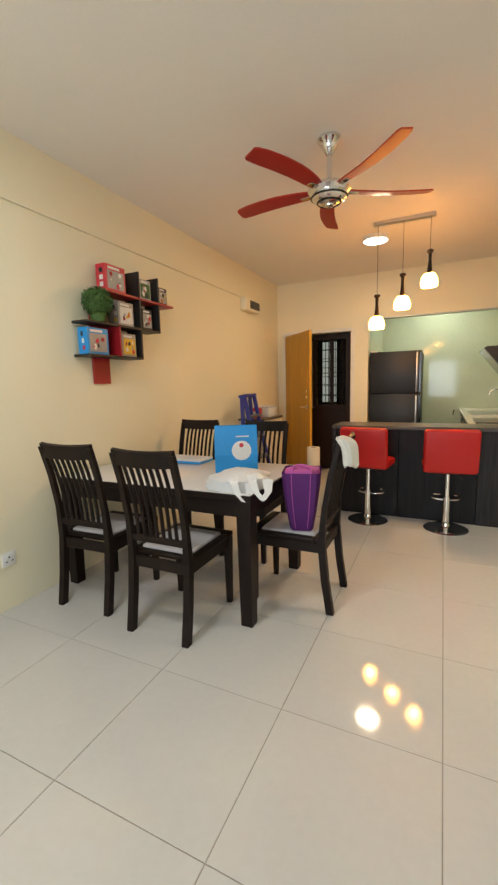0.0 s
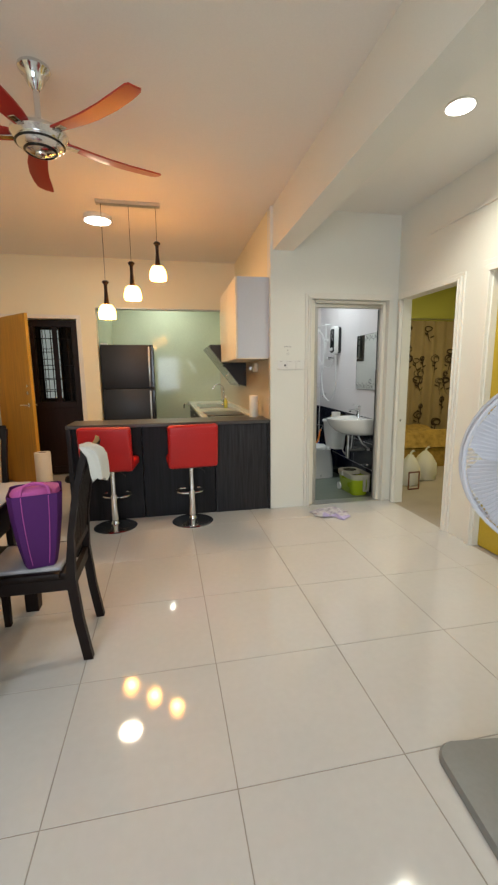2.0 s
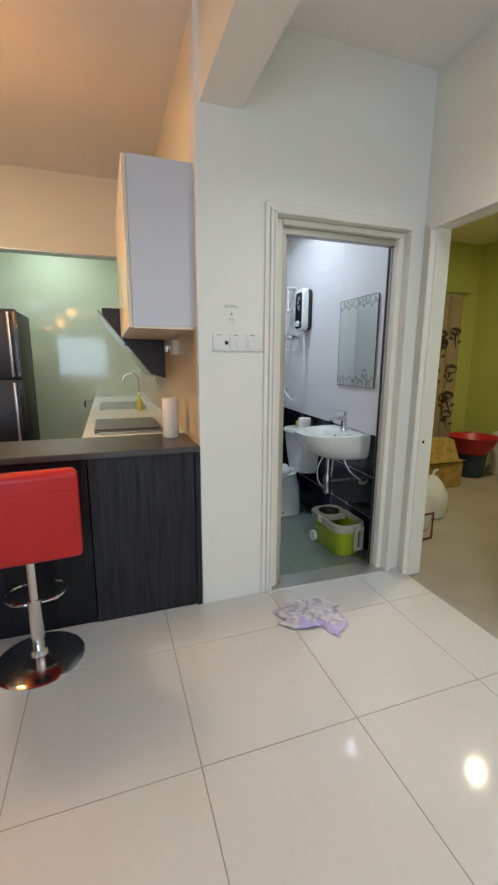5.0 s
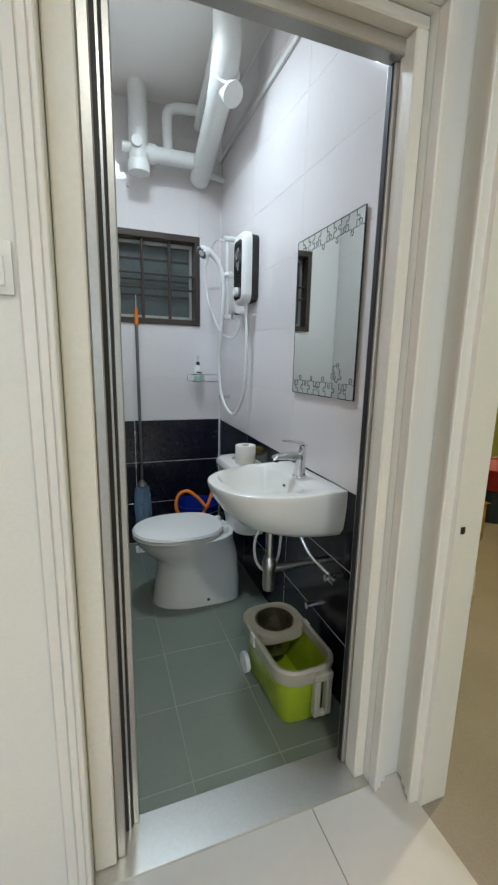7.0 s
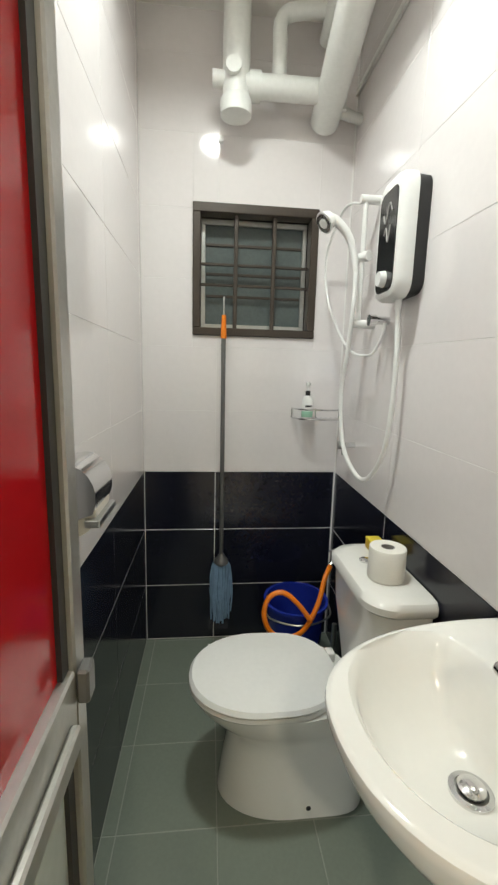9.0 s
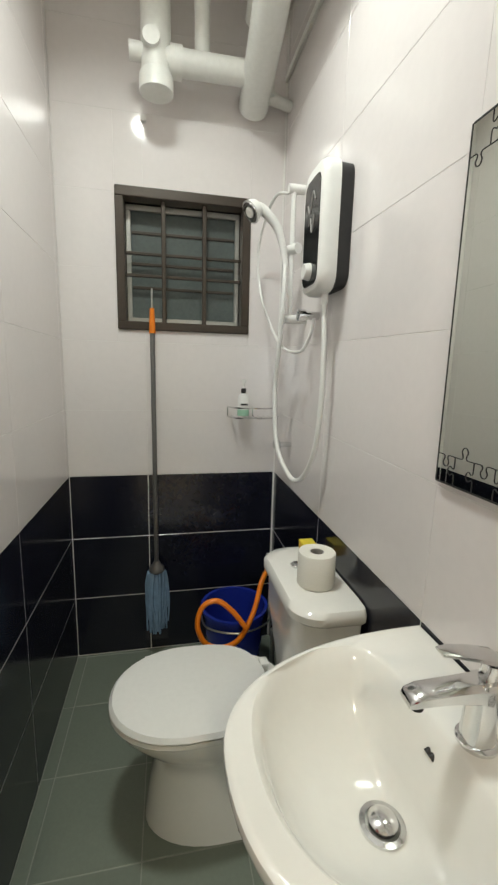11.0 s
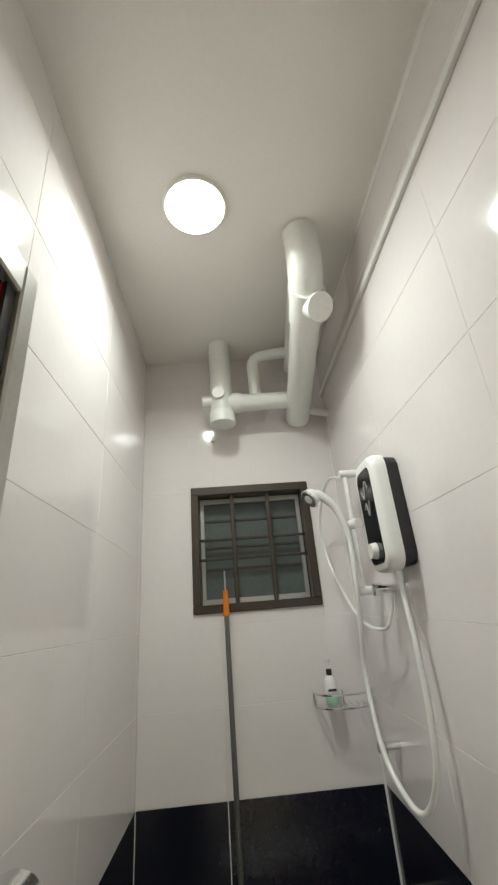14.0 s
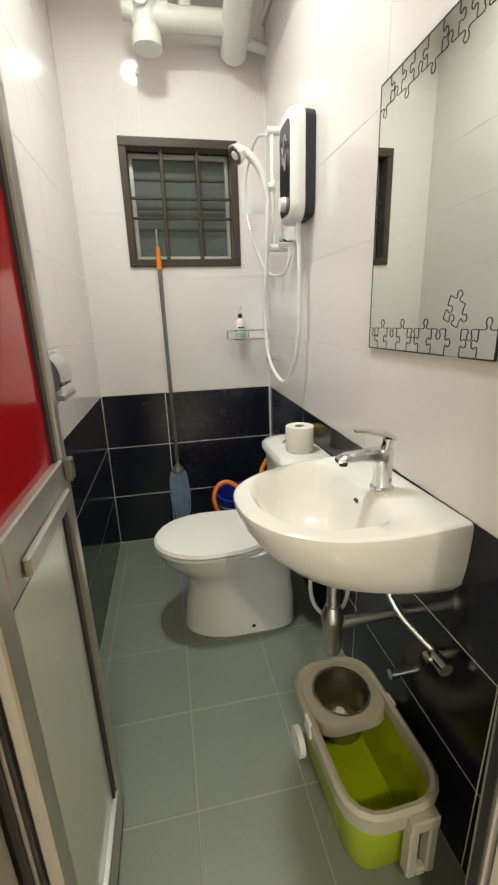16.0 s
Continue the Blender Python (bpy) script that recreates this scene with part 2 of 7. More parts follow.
# ---- building helpers ----
def box(bm, x0, x1, y0, y1, z0, z1, bevel=0.0, seg=1, m=None):
    mm = Matrix.LocRotScale(((x0 + x1) / 2, (y0 + y1) / 2, (z0 + z1) / 2), None, (abs(x1 - x0), abs(y1 - y0), abs(z1 - z0)))
    made = bmesh.ops.create_cube(bm, size=1, matrix=mm)
    vs = made["verts"]
    if bevel:
        es = list({e for v in vs for e in v.link_edges})
        r = bmesh.ops.bevel(bm, geom=es, offset=bevel, segments=seg, affect="EDGES", profile=0.5)
        vs = r["verts"]
    if m is not None:
        bmesh.ops.transform(bm, matrix=m, verts=list(set(vs)))
    return bm


def rod(bm, a, b, r0, r1=None, seg=12):
    a, b = Vector(a), Vector(b)
    d = b - a
    q = d.to_track_quat("Z", "Y").to_matrix().to_4x4()
    bmesh.ops.create_cone(bm, cap_ends=True, segments=seg, radius1=r0, radius2=r0 if r1 is None else r1, depth=d.length, matrix=Matrix.Translation((a + b) / 2) @ q)
    return bm


def smoothed(points, n=6):
    pts = [Vector(p) for p in points]
    out = []
    for i in range(len(pts) - 1):
        p0, p1, p2, p3 = pts[max(i - 1, 0)], pts[i], pts[i + 1], pts[min(i + 2, len(pts) - 1)]
        for k in range(n):
            t = k / n
            out.append(0.5 * ((2 * p1) + (p2 - p0) * t + (2 * p0 - 5 * p1 + 4 * p2 - p3) * t * t + (3 * p1 - p0 - 3 * p2 + p3) * t ** 3))
    out.append(pts[-1])
    return out


def tube(bm, points, r, seg=8, n=6):
    pts = smoothed(points, n) if n else [Vector(p) for p in points]
    rings = []
    up = None
    for i, p in enumerate(pts):
        d = (pts[min(i + 1, len(pts) - 1)] - pts[max(i - 1, 0)]).normalized()
        if up is None:
            up = d.orthogonal().normalized()
        up = (up - d * up.dot(d)).normalized()
        side = d.cross(up)
        rr = r(i / (len(pts) - 1)) if callable(r) else r
        rings.append([bm.verts.new(p + (up * math.cos(a) + side * math.sin(a)) * rr) for a in [2 * math.pi * k / seg for k in range(seg)]])
    for a, b in zip(rings, rings[1:]):
        for k in range(seg):
            bm.faces.new((a[k], a[(k + 1) % seg], b[(k + 1) % seg], b[k]))
    bm.faces.new(rings[0][::-1])
    bm.faces.new(rings[-1])
    return bm


def lathe(bm, profile, at=(0, 0, 0), seg=24, caps=True, m=None):
    rings = []
    for r, z in profile:
        ring = [Vector((r * math.cos(2 * math.pi * k / seg), r * math.sin(2 * math.pi * k / seg), z)) for k in range(seg)]
        rings.append([bm.verts.new((m @ v) if m is not None else v + Vector(at)) for v in ring])
    for a, b in zip(rings, rings[1:]):
        for k in range(seg):
            bm.faces.new((a[k], a[(k + 1) % seg], b[(k + 1) % seg], b[k]))
    if caps:
        bm.faces.new(rings[0][::-1])
        bm.faces.new(rings[-1])
    return bm


def loft(bm, rings, closed=True, cap0=True, cap1=True):
    rows = [[bm.verts.new(p) for p in ring] for ring in rings]
    n = len(rows[0])
    for a, b in zip(rows, rows[1:]):
        for k in range(n if closed else n - 1):
            bm.faces.new((a[k], a[(k + 1) % n], b[(k + 1) % n], b[k]))
    if cap0:
        bm.faces.new(rows[0][::-1])
    if cap1:
        bm.faces.new(rows[-1])
    return bm


def prism(bm, outline, depth, m=None):
    lo = [bm.verts.new((m @ Vector((x, y, 0))) if m is not None else (x, y, 0)) for x, y in outline]
    hi = [bm.verts.new((m @ Vector((x, y, depth))) if m is not None else (x, y, depth)) for x, y in outline]
    n = len(lo)
    bm.faces.new(lo[::-1])
    bm.faces.new(hi)
    for k in range(n):
        bm.faces.new((lo[k], lo[(k + 1) % n], hi[(k + 1) % n], hi[k]))
    return bm


def mesh_of(name, bm, material, smooth=True):
    bmesh.ops.recalc_face_normals(bm, faces=bm.faces)
    me = bpy.data.meshes.new(name)
    bm.to_mesh(me)
    bm.free()
    me.materials.append(material)
    if smooth:
        me.shade_smooth()
        me.set_sharp_from_angle(angle=radians(38))
    return me


def part(name, bm, material, parent, label="", smooth=True):
    ob = new(name, mesh_of(name, bm, material, smooth))
    ob.parent = parent
    if label:
        ob["label"] = label
    return ob


def thing(name, label, category, group="", at=(0, 0, 0), rz=0.0):
    ob = new(name)
    ob.empty_display_size = 0.1
    ob.matrix_world = pose(at[0], at[1], at[2], 0, 0, rz)
    return tagged(ob, label, category, group)


def solid(name, bm, material, label, category, group="", smooth=True):
    return tagged(new(name, mesh_of(name, bm, material, smooth)), label, category, group)


def structure(name, bm, material, label=""):
    return tagged(new(name, mesh_of(name, bm, material, False)), label, kind="structure")


def B(*a, **k):
    return box(bmesh.new(), *a, **k)


# ---- structure: floors, ceilings, walls ----
LX, FY, RX, DY = -2.35, 6.10, 2.16, 4.145          # living: left wall, far wall, right wall, bathroom front wall
PX = 0.86                                           # pillar and kitchen side wall
BLX, BRX, BBY, BFZ = 1.20, 2.15, 6.178, -0.03      # bathroom: left, right, back, floor
AY = 7.75                                           # back wall of the wet kitchen

bm = bmesh.new()                                    # the slab is lower under the bathroom
for a in ((-2.6, 5.4, -3.2, DY + 0.13), (-2.6, BLX - 0.012, DY + 0.13, 8.6), (RX + 0.10, 5.4, DY + 0.13, 8.6), (BLX - 0.012, RX + 0.10, BBY + 0.12, 8.6)):
    box(bm, *a, -0.16, -0.0018)
box(bm, BLX - 0.012, RX + 0.10, DY + 0.13, BBY + 0.12, -0.16, -0.06)
floor = structure("floor", bm, GROUT, "tiled floor of polished pale porcelain")
structure("ceiling", B(-2.6, 5.4, -3.2, 8.6, CEIL, CEIL + 0.1), CEILPAINT, "plain painted plaster ceiling")
structure("beam", B(0.884, 1.078, -3.0, DY, 2.45, CEIL), HALLPAINT, "painted concrete beam under the ceiling")
structure("wall_left", B(-2.5, LX, -3.0, 8.5, -0.05, CEIL), PAINT, "cream painted plaster wall")
bm = bmesh.new()                                    # unseen back wall; its balcony opening is assumed
box(bm, -2.5, -1.9, -3.12, -3.0, -0.05, CEIL)
box(bm, -1.9, 0.5, -3.12, -3.0, 2.15, CEIL)
box(bm, 0.5, 5.3, -3.12, -3.0, -0.05, CEIL)
structure("wall_back", bm, PAINT, "unseen cream back wall with an assumed opening")

bm = bmesh.new()                                    # far wall with the entrance and the kitchen opening
box(bm, LX, -2.20, FY, FY + 0.12, -0.05, CEIL)
box(bm, -2.20, -1.22, FY, FY + 0.12, 2.06, CEIL)
box(bm, -1.22, -0.98, FY, FY + 0.12, -0.05, CEIL)
box(bm, -0.98, PX, FY, FY + 0.12, 2.21, CEIL)
structure("wall_far", bm, PAINT, "cream wall with entrance and kitchen openings")
structure("wall_kitchen_left", B(-1.10, -0.98, FY + 0.12, AY, -0.05, CEIL), SPLASH, "glossy sage tiled wall")
structure("wall_kitchen_back", B(-1.10, PX, AY, AY + 0.12, -0.05, CEIL), SPLASH, "glossy sage tiled kitchen wall")
bm = bmesh.new()                                    # wall between kitchen and bathroom, the pillar is its end
box(bm, PX, BLX - 0.012, DY + 0.12, 8.0, -0.05, CEIL)
structure("wall_kitchen_right", bm, PAINT, "cream wall between kitchen and bathroom")
bm = bmesh.new()                                    # bathroom front wall with its door opening
box(bm, PX, 1.256, DY, DY + 0.12, -0.05, CEIL)
box(bm, 1.256, 2.05, DY, DY + 0.12, 2.03, CEIL)
box(bm, 2.05, RX + 0.08, DY, DY + 0.12, -0.05, CEIL)
structure("wall_bath_front", bm, HALLPAINT, "white wall with the bathroom doorway")
bm = bmesh.new()                                    # right wall with two bedroom doorways
box(bm, RX, RX + 0.08, 4.05, DY, -0.05, CEIL)
box(bm, RX, RX + 0.08, 3.26, 4.05, 2.03, CEIL)
box(bm, RX, RX + 0.08, 2.93, 3.26, -0.05, CEIL)
box(bm, RX, RX + 0.08, 2.10, 2.93, 2.03, CEIL)
box(bm, RX, RX + 0.08, -3.0, 2.10, -0.05, CEIL)
structure("wall_right", bm, HALLPAINT, "white wall with two bedroom doorways")
structure("wall_bath_left", B(BLX - 0.012, BLX - 0.0010, DY + 0.12, BBY, -0.05, CEIL), BATHGROUT, "tiled bathroom wall")
structure("wall_bath_right", B(BRX + 0.0010, RX + 0.08, DY + 0.12, BBY + 0.12, -0.05, CEIL), BATHGROUT, "tiled bathroom wall")
bm = bmesh.new()                                    # bathroom back wall with its window opening
box(bm, BLX - 0.012, 1.43, BBY + 0.001, BBY + 0.12, -0.05, CEIL)
box(bm, 1.43, 2.00, BBY + 0.001, BBY + 0.12, -0.05, 1.515)
box(bm, 1.43, 2.00, BBY + 0.001, BBY + 0.12, 2.085, CEIL)
box(bm, 2.00, BRX + 0.001, BBY + 0.001, BBY + 0.12, -0.05, CEIL)
structure("wall_bath_back", bm, BATHGROUT, "tiled bathroom wall with a small window")
# bedroom beyond the right wall
structure("wall_bedroom_back", B(BRX + 0.15, 5.3, 6.55, 6.67, -0.05, CEIL), LIME, "lime green bedroom wall")
structure("wall_bedroom_right", B(5.18, 5.3, 3.3, 6.55, -0.05, CEIL), LIME, "lime green bedroom wall")
structure("wall_bedroom_divider", B(RX + 0.08, 5.3, 3.13, 3.25, -0.05, CEIL), LIME, "lime green dividing wall")
structure("wall_bedroom_left", B(RX + 0.0805, RX + 0.095, DY + 0.0, 6.55, -0.05, CEIL), LIME, "lime green bedroom wall")
structure("wall_room_end", B(5.2, 5.3, -3.0, 3.13, -0.05, CEIL), LIME, "lime green room wall")
# corridor outside the entrance
structure("wall_corridor", B(-2.6, -1.0, 8.35, 8.47, -0.05, CEIL), DARKOUTSIDE, "dim grey corridor wall")


def casing(name, axis, wall, a0, a1, top, out, width=0.07, low=-0.0):
    """A moulded architrave: two stepped layers round an opening, standing out from the wall."""
    for w0, w, t in ((width * 0.55, width, 0.014), (width * 0.22, width * 0.55, 0.026), (0.0, width * 0.22, 0.034)):
        bm = bmesh.new()
        for lo, hi in ((a0 - w, a0 - w0), (a1 + w0, a1 + w)):
            d0, d1 = sorted((wall, wall + out * t))
            if axis == "x":
                box(bm, lo, hi, d0, d1, low, top + w0, 0.003)
            else:
                box(bm, d0, d1, lo, hi, low, top + w0, 0.003)
        d0, d1 = sorted((wall, wall + out * t))
        if axis == "x":
            box(bm, a0 - w, a1 + w, d0, d1, top + w0, top + w, 0.003)
        else:
            box(bm, d0, d1, a0 - w, a1 + w, top + w0, top + w, 0.003)
        structure("trim", bm, TRIM, "white moulded door casing")


casing("bath", "x", DY, 1.256, 2.05, 2.03, -1, 0.055)
casing("bed", "y", RX, 3.26, 4.05, 2.03, -1, 0.062)
casing("room", "y", RX, 2.10, 2.93, 2.03, -1, 0.088)
casing("entrance", "x", FY, -2.20, -1.22, 2.06, -1, 0.05)
structure("trim", B(1.256, 2.05, DY - 0.01, DY + 0.135, -0.03, 0.004, 0.003), ALU, "bathroom threshold strip")
for y0, y1 in ((3.26, 3.275), (4.035, 4.05)):
    structure("trim", B(RX - 0.005, RX + 0.085, y0, y1, 0, 2.03), TRIM, "white door jamb lining")
structure("trim", B(LX, LX + 0.018, -3.0, 4.78, 2.427, 2.443, 0.002), PAINT, "cable trunking along the wall")
structure("trim", B(RX - 0.016, RX, 1.0, 3.70, 2.50, 2.525, 0.002), TRIM, "cable trunking along the wall")
structure("trim", B(BRX - 0.014, BRX, 4.27, BBY, 2.555, 2.58, 0.002), PVC, "white conduit along the tiled wall")
structure("trim", B(-0.98, PX, FY - 0.006, FY + 0.126, 2.200, 2.212, 0.002), ALU, "edge strip under the lintel")


def window_bath():
    w = tagged(new("window_1"), "small dark-framed grilled bathroom window", kind="structure")
    bm = bmesh.new()
    for a in ((1.43, 2.0, 1.515, 1.55), (1.43, 2.0, 2.045, 2.085), (1.43, 1.465, 1.55, 2.045), (1.965, 2.0, 1.55, 2.045)):
        box(bm, a[0], a[1], BBY - 0.012, BBY + 0.06, a[2], a[3], 0.003)
    part("window_frame", bm, BRONZE, w, smooth=False)
    bm = bmesh.new()
    for a in ((1.466, 1.964, 1.551, 1.575), (1.466, 1.964, 2.02, 2.044), (1.466, 1.486, 1.575, 2.02), (1.944, 1.964, 1.575, 2.02)):
        box(bm, a[0], a[1], BBY + 0.07, BBY + 0.085, a[2], a[3], 0.002)
    part("sash", bm, ALU, w, "pale aluminium sash", smooth=False)
    bm = bmesh.new()
    box(bm, 1.466, 1.964, BBY + 0.09, BBY + 0.096, 1.552, 2.043)
    part("pane", bm, FROST, w, smooth=False)
    for x in (1.625, 1.80):
        part("window_bar", B(x - 0.009, x + 0.009, BBY + 0.012, BBY + 0.03, 1.55, 2.045, 0.002), BRONZE, w, smooth=False)
    for z in (1.745, 1.835):
        part("window_bar", B(1.465, 1.965, BBY + 0.022, BBY + 0.034, z - 0.006, z + 0.006, 0.002), BRONZE, w, smooth=False)
    for z in (1.70, 1.80, 1.93):
        part("glass_slat", B(1.488, 1.942, BBY + 0.084, BBY + 0.089, z, z + 0.012, 0.001), BRONZE, w, smooth=False)


window_bath()
# flat dark sheet stands in for the darkness outside the bathroom window
structure("backdrop", B(1.2, 2.3, 6.6, 6.62, 1.2, 2.4), DARKOUTSIDE, "dark sheet behind the window for the unlit outside")


# ---- living and dining space ----
def dining_chair(at, rz, label):
    """Origin on the floor under the seat's middle; the sitter looks along +y."""
    c = thing("dining_chair", label, "chair", "chairs round the dining table", at, rz)
    W, D = 0.180, 0.225
    for sx in (-1, 1):
        bm = bmesh.new()
        rings = []
        for z, y in ((0, -D - 0.035), (0.2, -D - 0.005), (0.42, -D + 0.015), (0.62, -D + 0.0), (0.82, -D - 0.035), (1.0, -D - 0.085)):
            w, d = (0.019, 0.021) if z < 0.5 else (0.016, 0.014)
            rings.append([Vector((sx * W + a * w, y + b * d, z)) for a, b in ((-1, -1), (1, -1), (1, 1), (-1, 1))])
        loft(bm, rings)
        part("back_leg", bm, DARKWOOD, c, smooth=False)
        bm = bmesh.new()
        rings = [[Vector((sx * W + a * w, D - 0.01 + b * w, z)) for a, b in ((-1, -1), (1, -1), (1, 1), (-1, 1))] for z, w in ((0, 0.015), (0.42, 0.021))]
        loft(bm, rings)
        part("front_leg", bm, DARKWOOD, c, smooth=False)
        part("side_rail", B(sx * W - 0.012, sx * W + 0.012, -D + 0.02, D - 0.02, 0.36, 0.42, 0.003), DARKWOOD, c, smooth=False)
    part("front_rail", B(-W + 0.02, W - 0.02, D - 0.022, D + 0.002, 0.36, 0.42, 0.003), DARKWOOD, c, smooth=False)
    part("back_rail", B(-W + 0.02, W - 0.02, -D + 0.002, -D + 0.026, 0.36, 0.42, 0.003), DARKWOOD, c, smooth=False)
    bm = bmesh.new()
    for a in ((-W - 0.02, W + 0.02, D - 0.05, D + 0.02), (-W - 0.02, W + 0.02, -D + 0.03, -D + 0.06), (-W - 0.02, -W + 0.02, -D + 0.06, D - 0.05), (W - 0.02, W + 0.02, -D + 0.06, D - 0.05)):
        box(bm, *a, 0.421, 0.45, 0.006, 2)
    part("seat_frame", bm, DARKWOOD, c)
    part("seat_pad", B(-W + 0.021, W - 0.021, -D + 0.061, D - 0.051, 0.425, 0.462, 0.012, 3), PAD, c, "pale grey padded seat")
    bm = bmesh.new()
    rings = []
    for i in range(9):
        u = -1 + i / 4
        y = -D - 0.072 - 0.018 * (1 - u * u)
        rings.append([Vector((u * (W + 0.010), y + dy, 0.935 + dz + 0.008 * u * u)) for dy, dz in ((-0.02, 0.075), (0.0, 0.082), (0.014, 0.0), (-0.008, -0.005))])
    loft(bm, rings)
    part("top_rail", bm, DARKWOOD, c)
    part("lower_rail", B(-W + 0.016, W - 0.016, -D - 0.006, -D + 0.014, 0.51, 0.545, 0.003), DARKWOOD, c, smooth=False)
    for k in range(7):
        x = -0.123 + k * 0.041
        bm = bmesh.new()
        tube(bm, [(x, -D + 0.004, 0.54), (x, -D - 0.012, 0.70), (x, -D - 0.045, 0.84), (x, -D - 0.078, 0.935)], 0.010, 6, 3)
        part("slat", bm, DARKWOOD, c)
    return c


chair = dining_chair((-1.323, 1.885, 0), 0, "dark-stained slat-back wooden dining chair with pale seat")
chairs = [chair]
for at, rz, text in (((-1.925, 1.94, 0), 2, "dark slat-back dining chair drawn up beside the wall"),
                     ((-0.80, 2.38, 0), 90, "dark dining chair with a bag and towel on it"),
                     ((-2.005, 2.90, 0), 180, "dark slat-back dining chair behind the table"),
                     ((-1.345, 2.90, 0), 180, "dark slat-back dining chair half hidden by bags")):
    chairs.append(tagged(copy_thing(chair, pose(*at, 0, 0, rz)), text))


def dining_table():
    t = thing("dining_table", "dark-legged dining table with a white laminate top", "table", at=(-1.59, 2.32, 0))
    hx, hy = 0.71, 0.44
    part("tabletop", B(-hx + 0.012, hx - 0.012, -hy + 0.012, hy - 0.012, 0.722, 0.752, 0.004, 2), LAMINATE, t, "white glossy laminate top")
    bm = bmesh.new()
    for a in ((-hx, hx, -hy, -hy + 0.012), (-hx, hx, hy - 0.012, hy), (-hx, -hx + 0.012, -hy + 0.012, hy - 0.012), (hx - 0.012, hx, -hy + 0.012, hy - 0.012)):
        box(bm, *a, 0.715, 0.748, 0.002)
    part("edge_band", bm, DARKWOOD, t, smooth=False)
    for sx in (-1, 1):
        part("apron", B(sx * (hx - 0.035) - 0.012, sx * (hx - 0.035) + 0.012, -hy + 0.09, hy - 0.09, 0.62, 0.72, 0.002), DARKWOOD, t, smooth=False)
        for sy in (-1, 1):
            bm = bmesh.new()
            x, y = sx * (hx - 0.05), sy * (hy - 0.05)
            loft(bm, [[Vector((x + a * w, y + b * w, z)) for a, b in ((-1, -1), (1, -1), (1, 1), (-1, 1))] for z, w in ((0, 0.034), (0.5, 0.040), (0.72, 0.042))])
            part("leg", bm, DARKWOOD, t, smooth=False)
    for sy in (-1, 1):
        part("apron", B(-hx + 0.09, hx - 0.09, sy * (hy - 0.035) - 0.012, sy * (hy - 0.035) + 0.012, 0.62, 0.72, 0.002), DARKWOOD, t, smooth=False)


dining_table()
TT = 0.753


def crumpled(rings, seg, jitter, seed):
    """Rings of loosely crumpled film: (height, half width, half depth)."""
    rnd = random.Random(seed)
    out = []
    for z, w, d in rings:
        out.append([Vector((math.cos(a) * w * (1 + rnd.uniform(-jitter, jitter)), math.sin(a) * d * (1 + rnd.uniform(-jitter, jitter)), z + rnd.uniform(-jitter, jitter) * 0.05)) for a in [2 * math.pi * k / seg for k in range(seg)]])
    return out


def place(bm, m):
    bmesh.ops.transform(bm, matrix=m, verts=bm.verts)
    return bm


def blue_bag():
    b = thing("gift_bag", "sky blue paper carrier bag standing on the table", "bag", at=(-1.225, 2.40, TT), rz=28)
    bm = bmesh.new()
    loft(bm, [[Vector((x * w, y * d, z)) for x, y in ((-1, -1), (1, -1), (1, 1), (-1, 1))] for z, w, d in ((0, 0.138, 0.05), (0.12, 0.14, 0.052), (0.31, 0.138, 0.03))], cap1=False)
    part("bag_body", bm, SKYBLUE, b, smooth=False)
    bm = bmesh.new()
    lathe(bm, [(0.001, 0.0015), (0.062, 0.0015), (0.064, 0.0)], seg=28, m=Matrix.Translation((0.035, -0.0515, 0.15)) @ Matrix.Rotation(radians(90), 4, "X"), caps=False)
    part("round_print", bm, CARDWHITE, b, "plain white round print", smooth=False)
    bm = bmesh.new()
    lathe(bm, [(0.001, 0.0025), (0.014, 0.0025), (0.015, 0.001)], seg=16, m=Matrix.Translation((0.035, -0.0515, 0.185)) @ Matrix.Rotation(radians(90), 4, "X"), caps=False)
    part("red_print", bm, CARDRED, b, smooth=False)
    part("line_print", B(0.0, 0.085, -0.0475, -0.0455, 0.238, 0.246), CARDWHITE, b, smooth=False)


def plastic_bag():
    b = thing("plastic_bag", "crumpled white plastic carrier bag lying on the table", "bag", at=(-1.03, 2.05, TT), rz=35)
    bm = bmesh.new()
    loft(bm, crumpled([(0.0, 0.17, 0.13), (0.03, 0.185, 0.14), (0.06, 0.16, 0.125), (0.085, 0.11, 0.085), (0.10, 0.05, 0.04)], 20, 0.13, 4))
    part("bag_body", bm, POLY, b)
    for dx in (-0.045, 0.055):
        bm = bmesh.new()
        rings = []
        for p, w in (((dx, -0.10, 0.075), 0.03), ((dx - 0.005, -0.155, 0.05), 0.022), ((dx + 0.01, -0.185, 0.0), 0.016), ((dx + 0.04, -0.205, -0.035), 0.017), ((dx + 0.075, -0.18, 0.0), 0.02), ((dx + 0.085, -0.12, 0.05), 0.03)):
            c = Vector(p)
            rings.append([c + Vector((w, 0, 0.004)), c + Vector((0, 0.006, 0.010)), c + Vector((-w, 0, 0.004)), c + Vector((0, -0.004, -0.004))])
        loft(bm, rings)
        part("handle", bm, POLY, b)
    bm = bmesh.new()
    loft(bm, crumpled([(0.0, 0.10, 0.06), (0.03, 0.12, 0.075), (0.055, 0.06, 0.04)], 14, 0.16, 8))
    place(bm, pose(0.10, 0.14, 0.0, 0, 0, 20))
    part("wrapped_bundle", bm, POLY, b, "film-wrapped pinkish bundle")


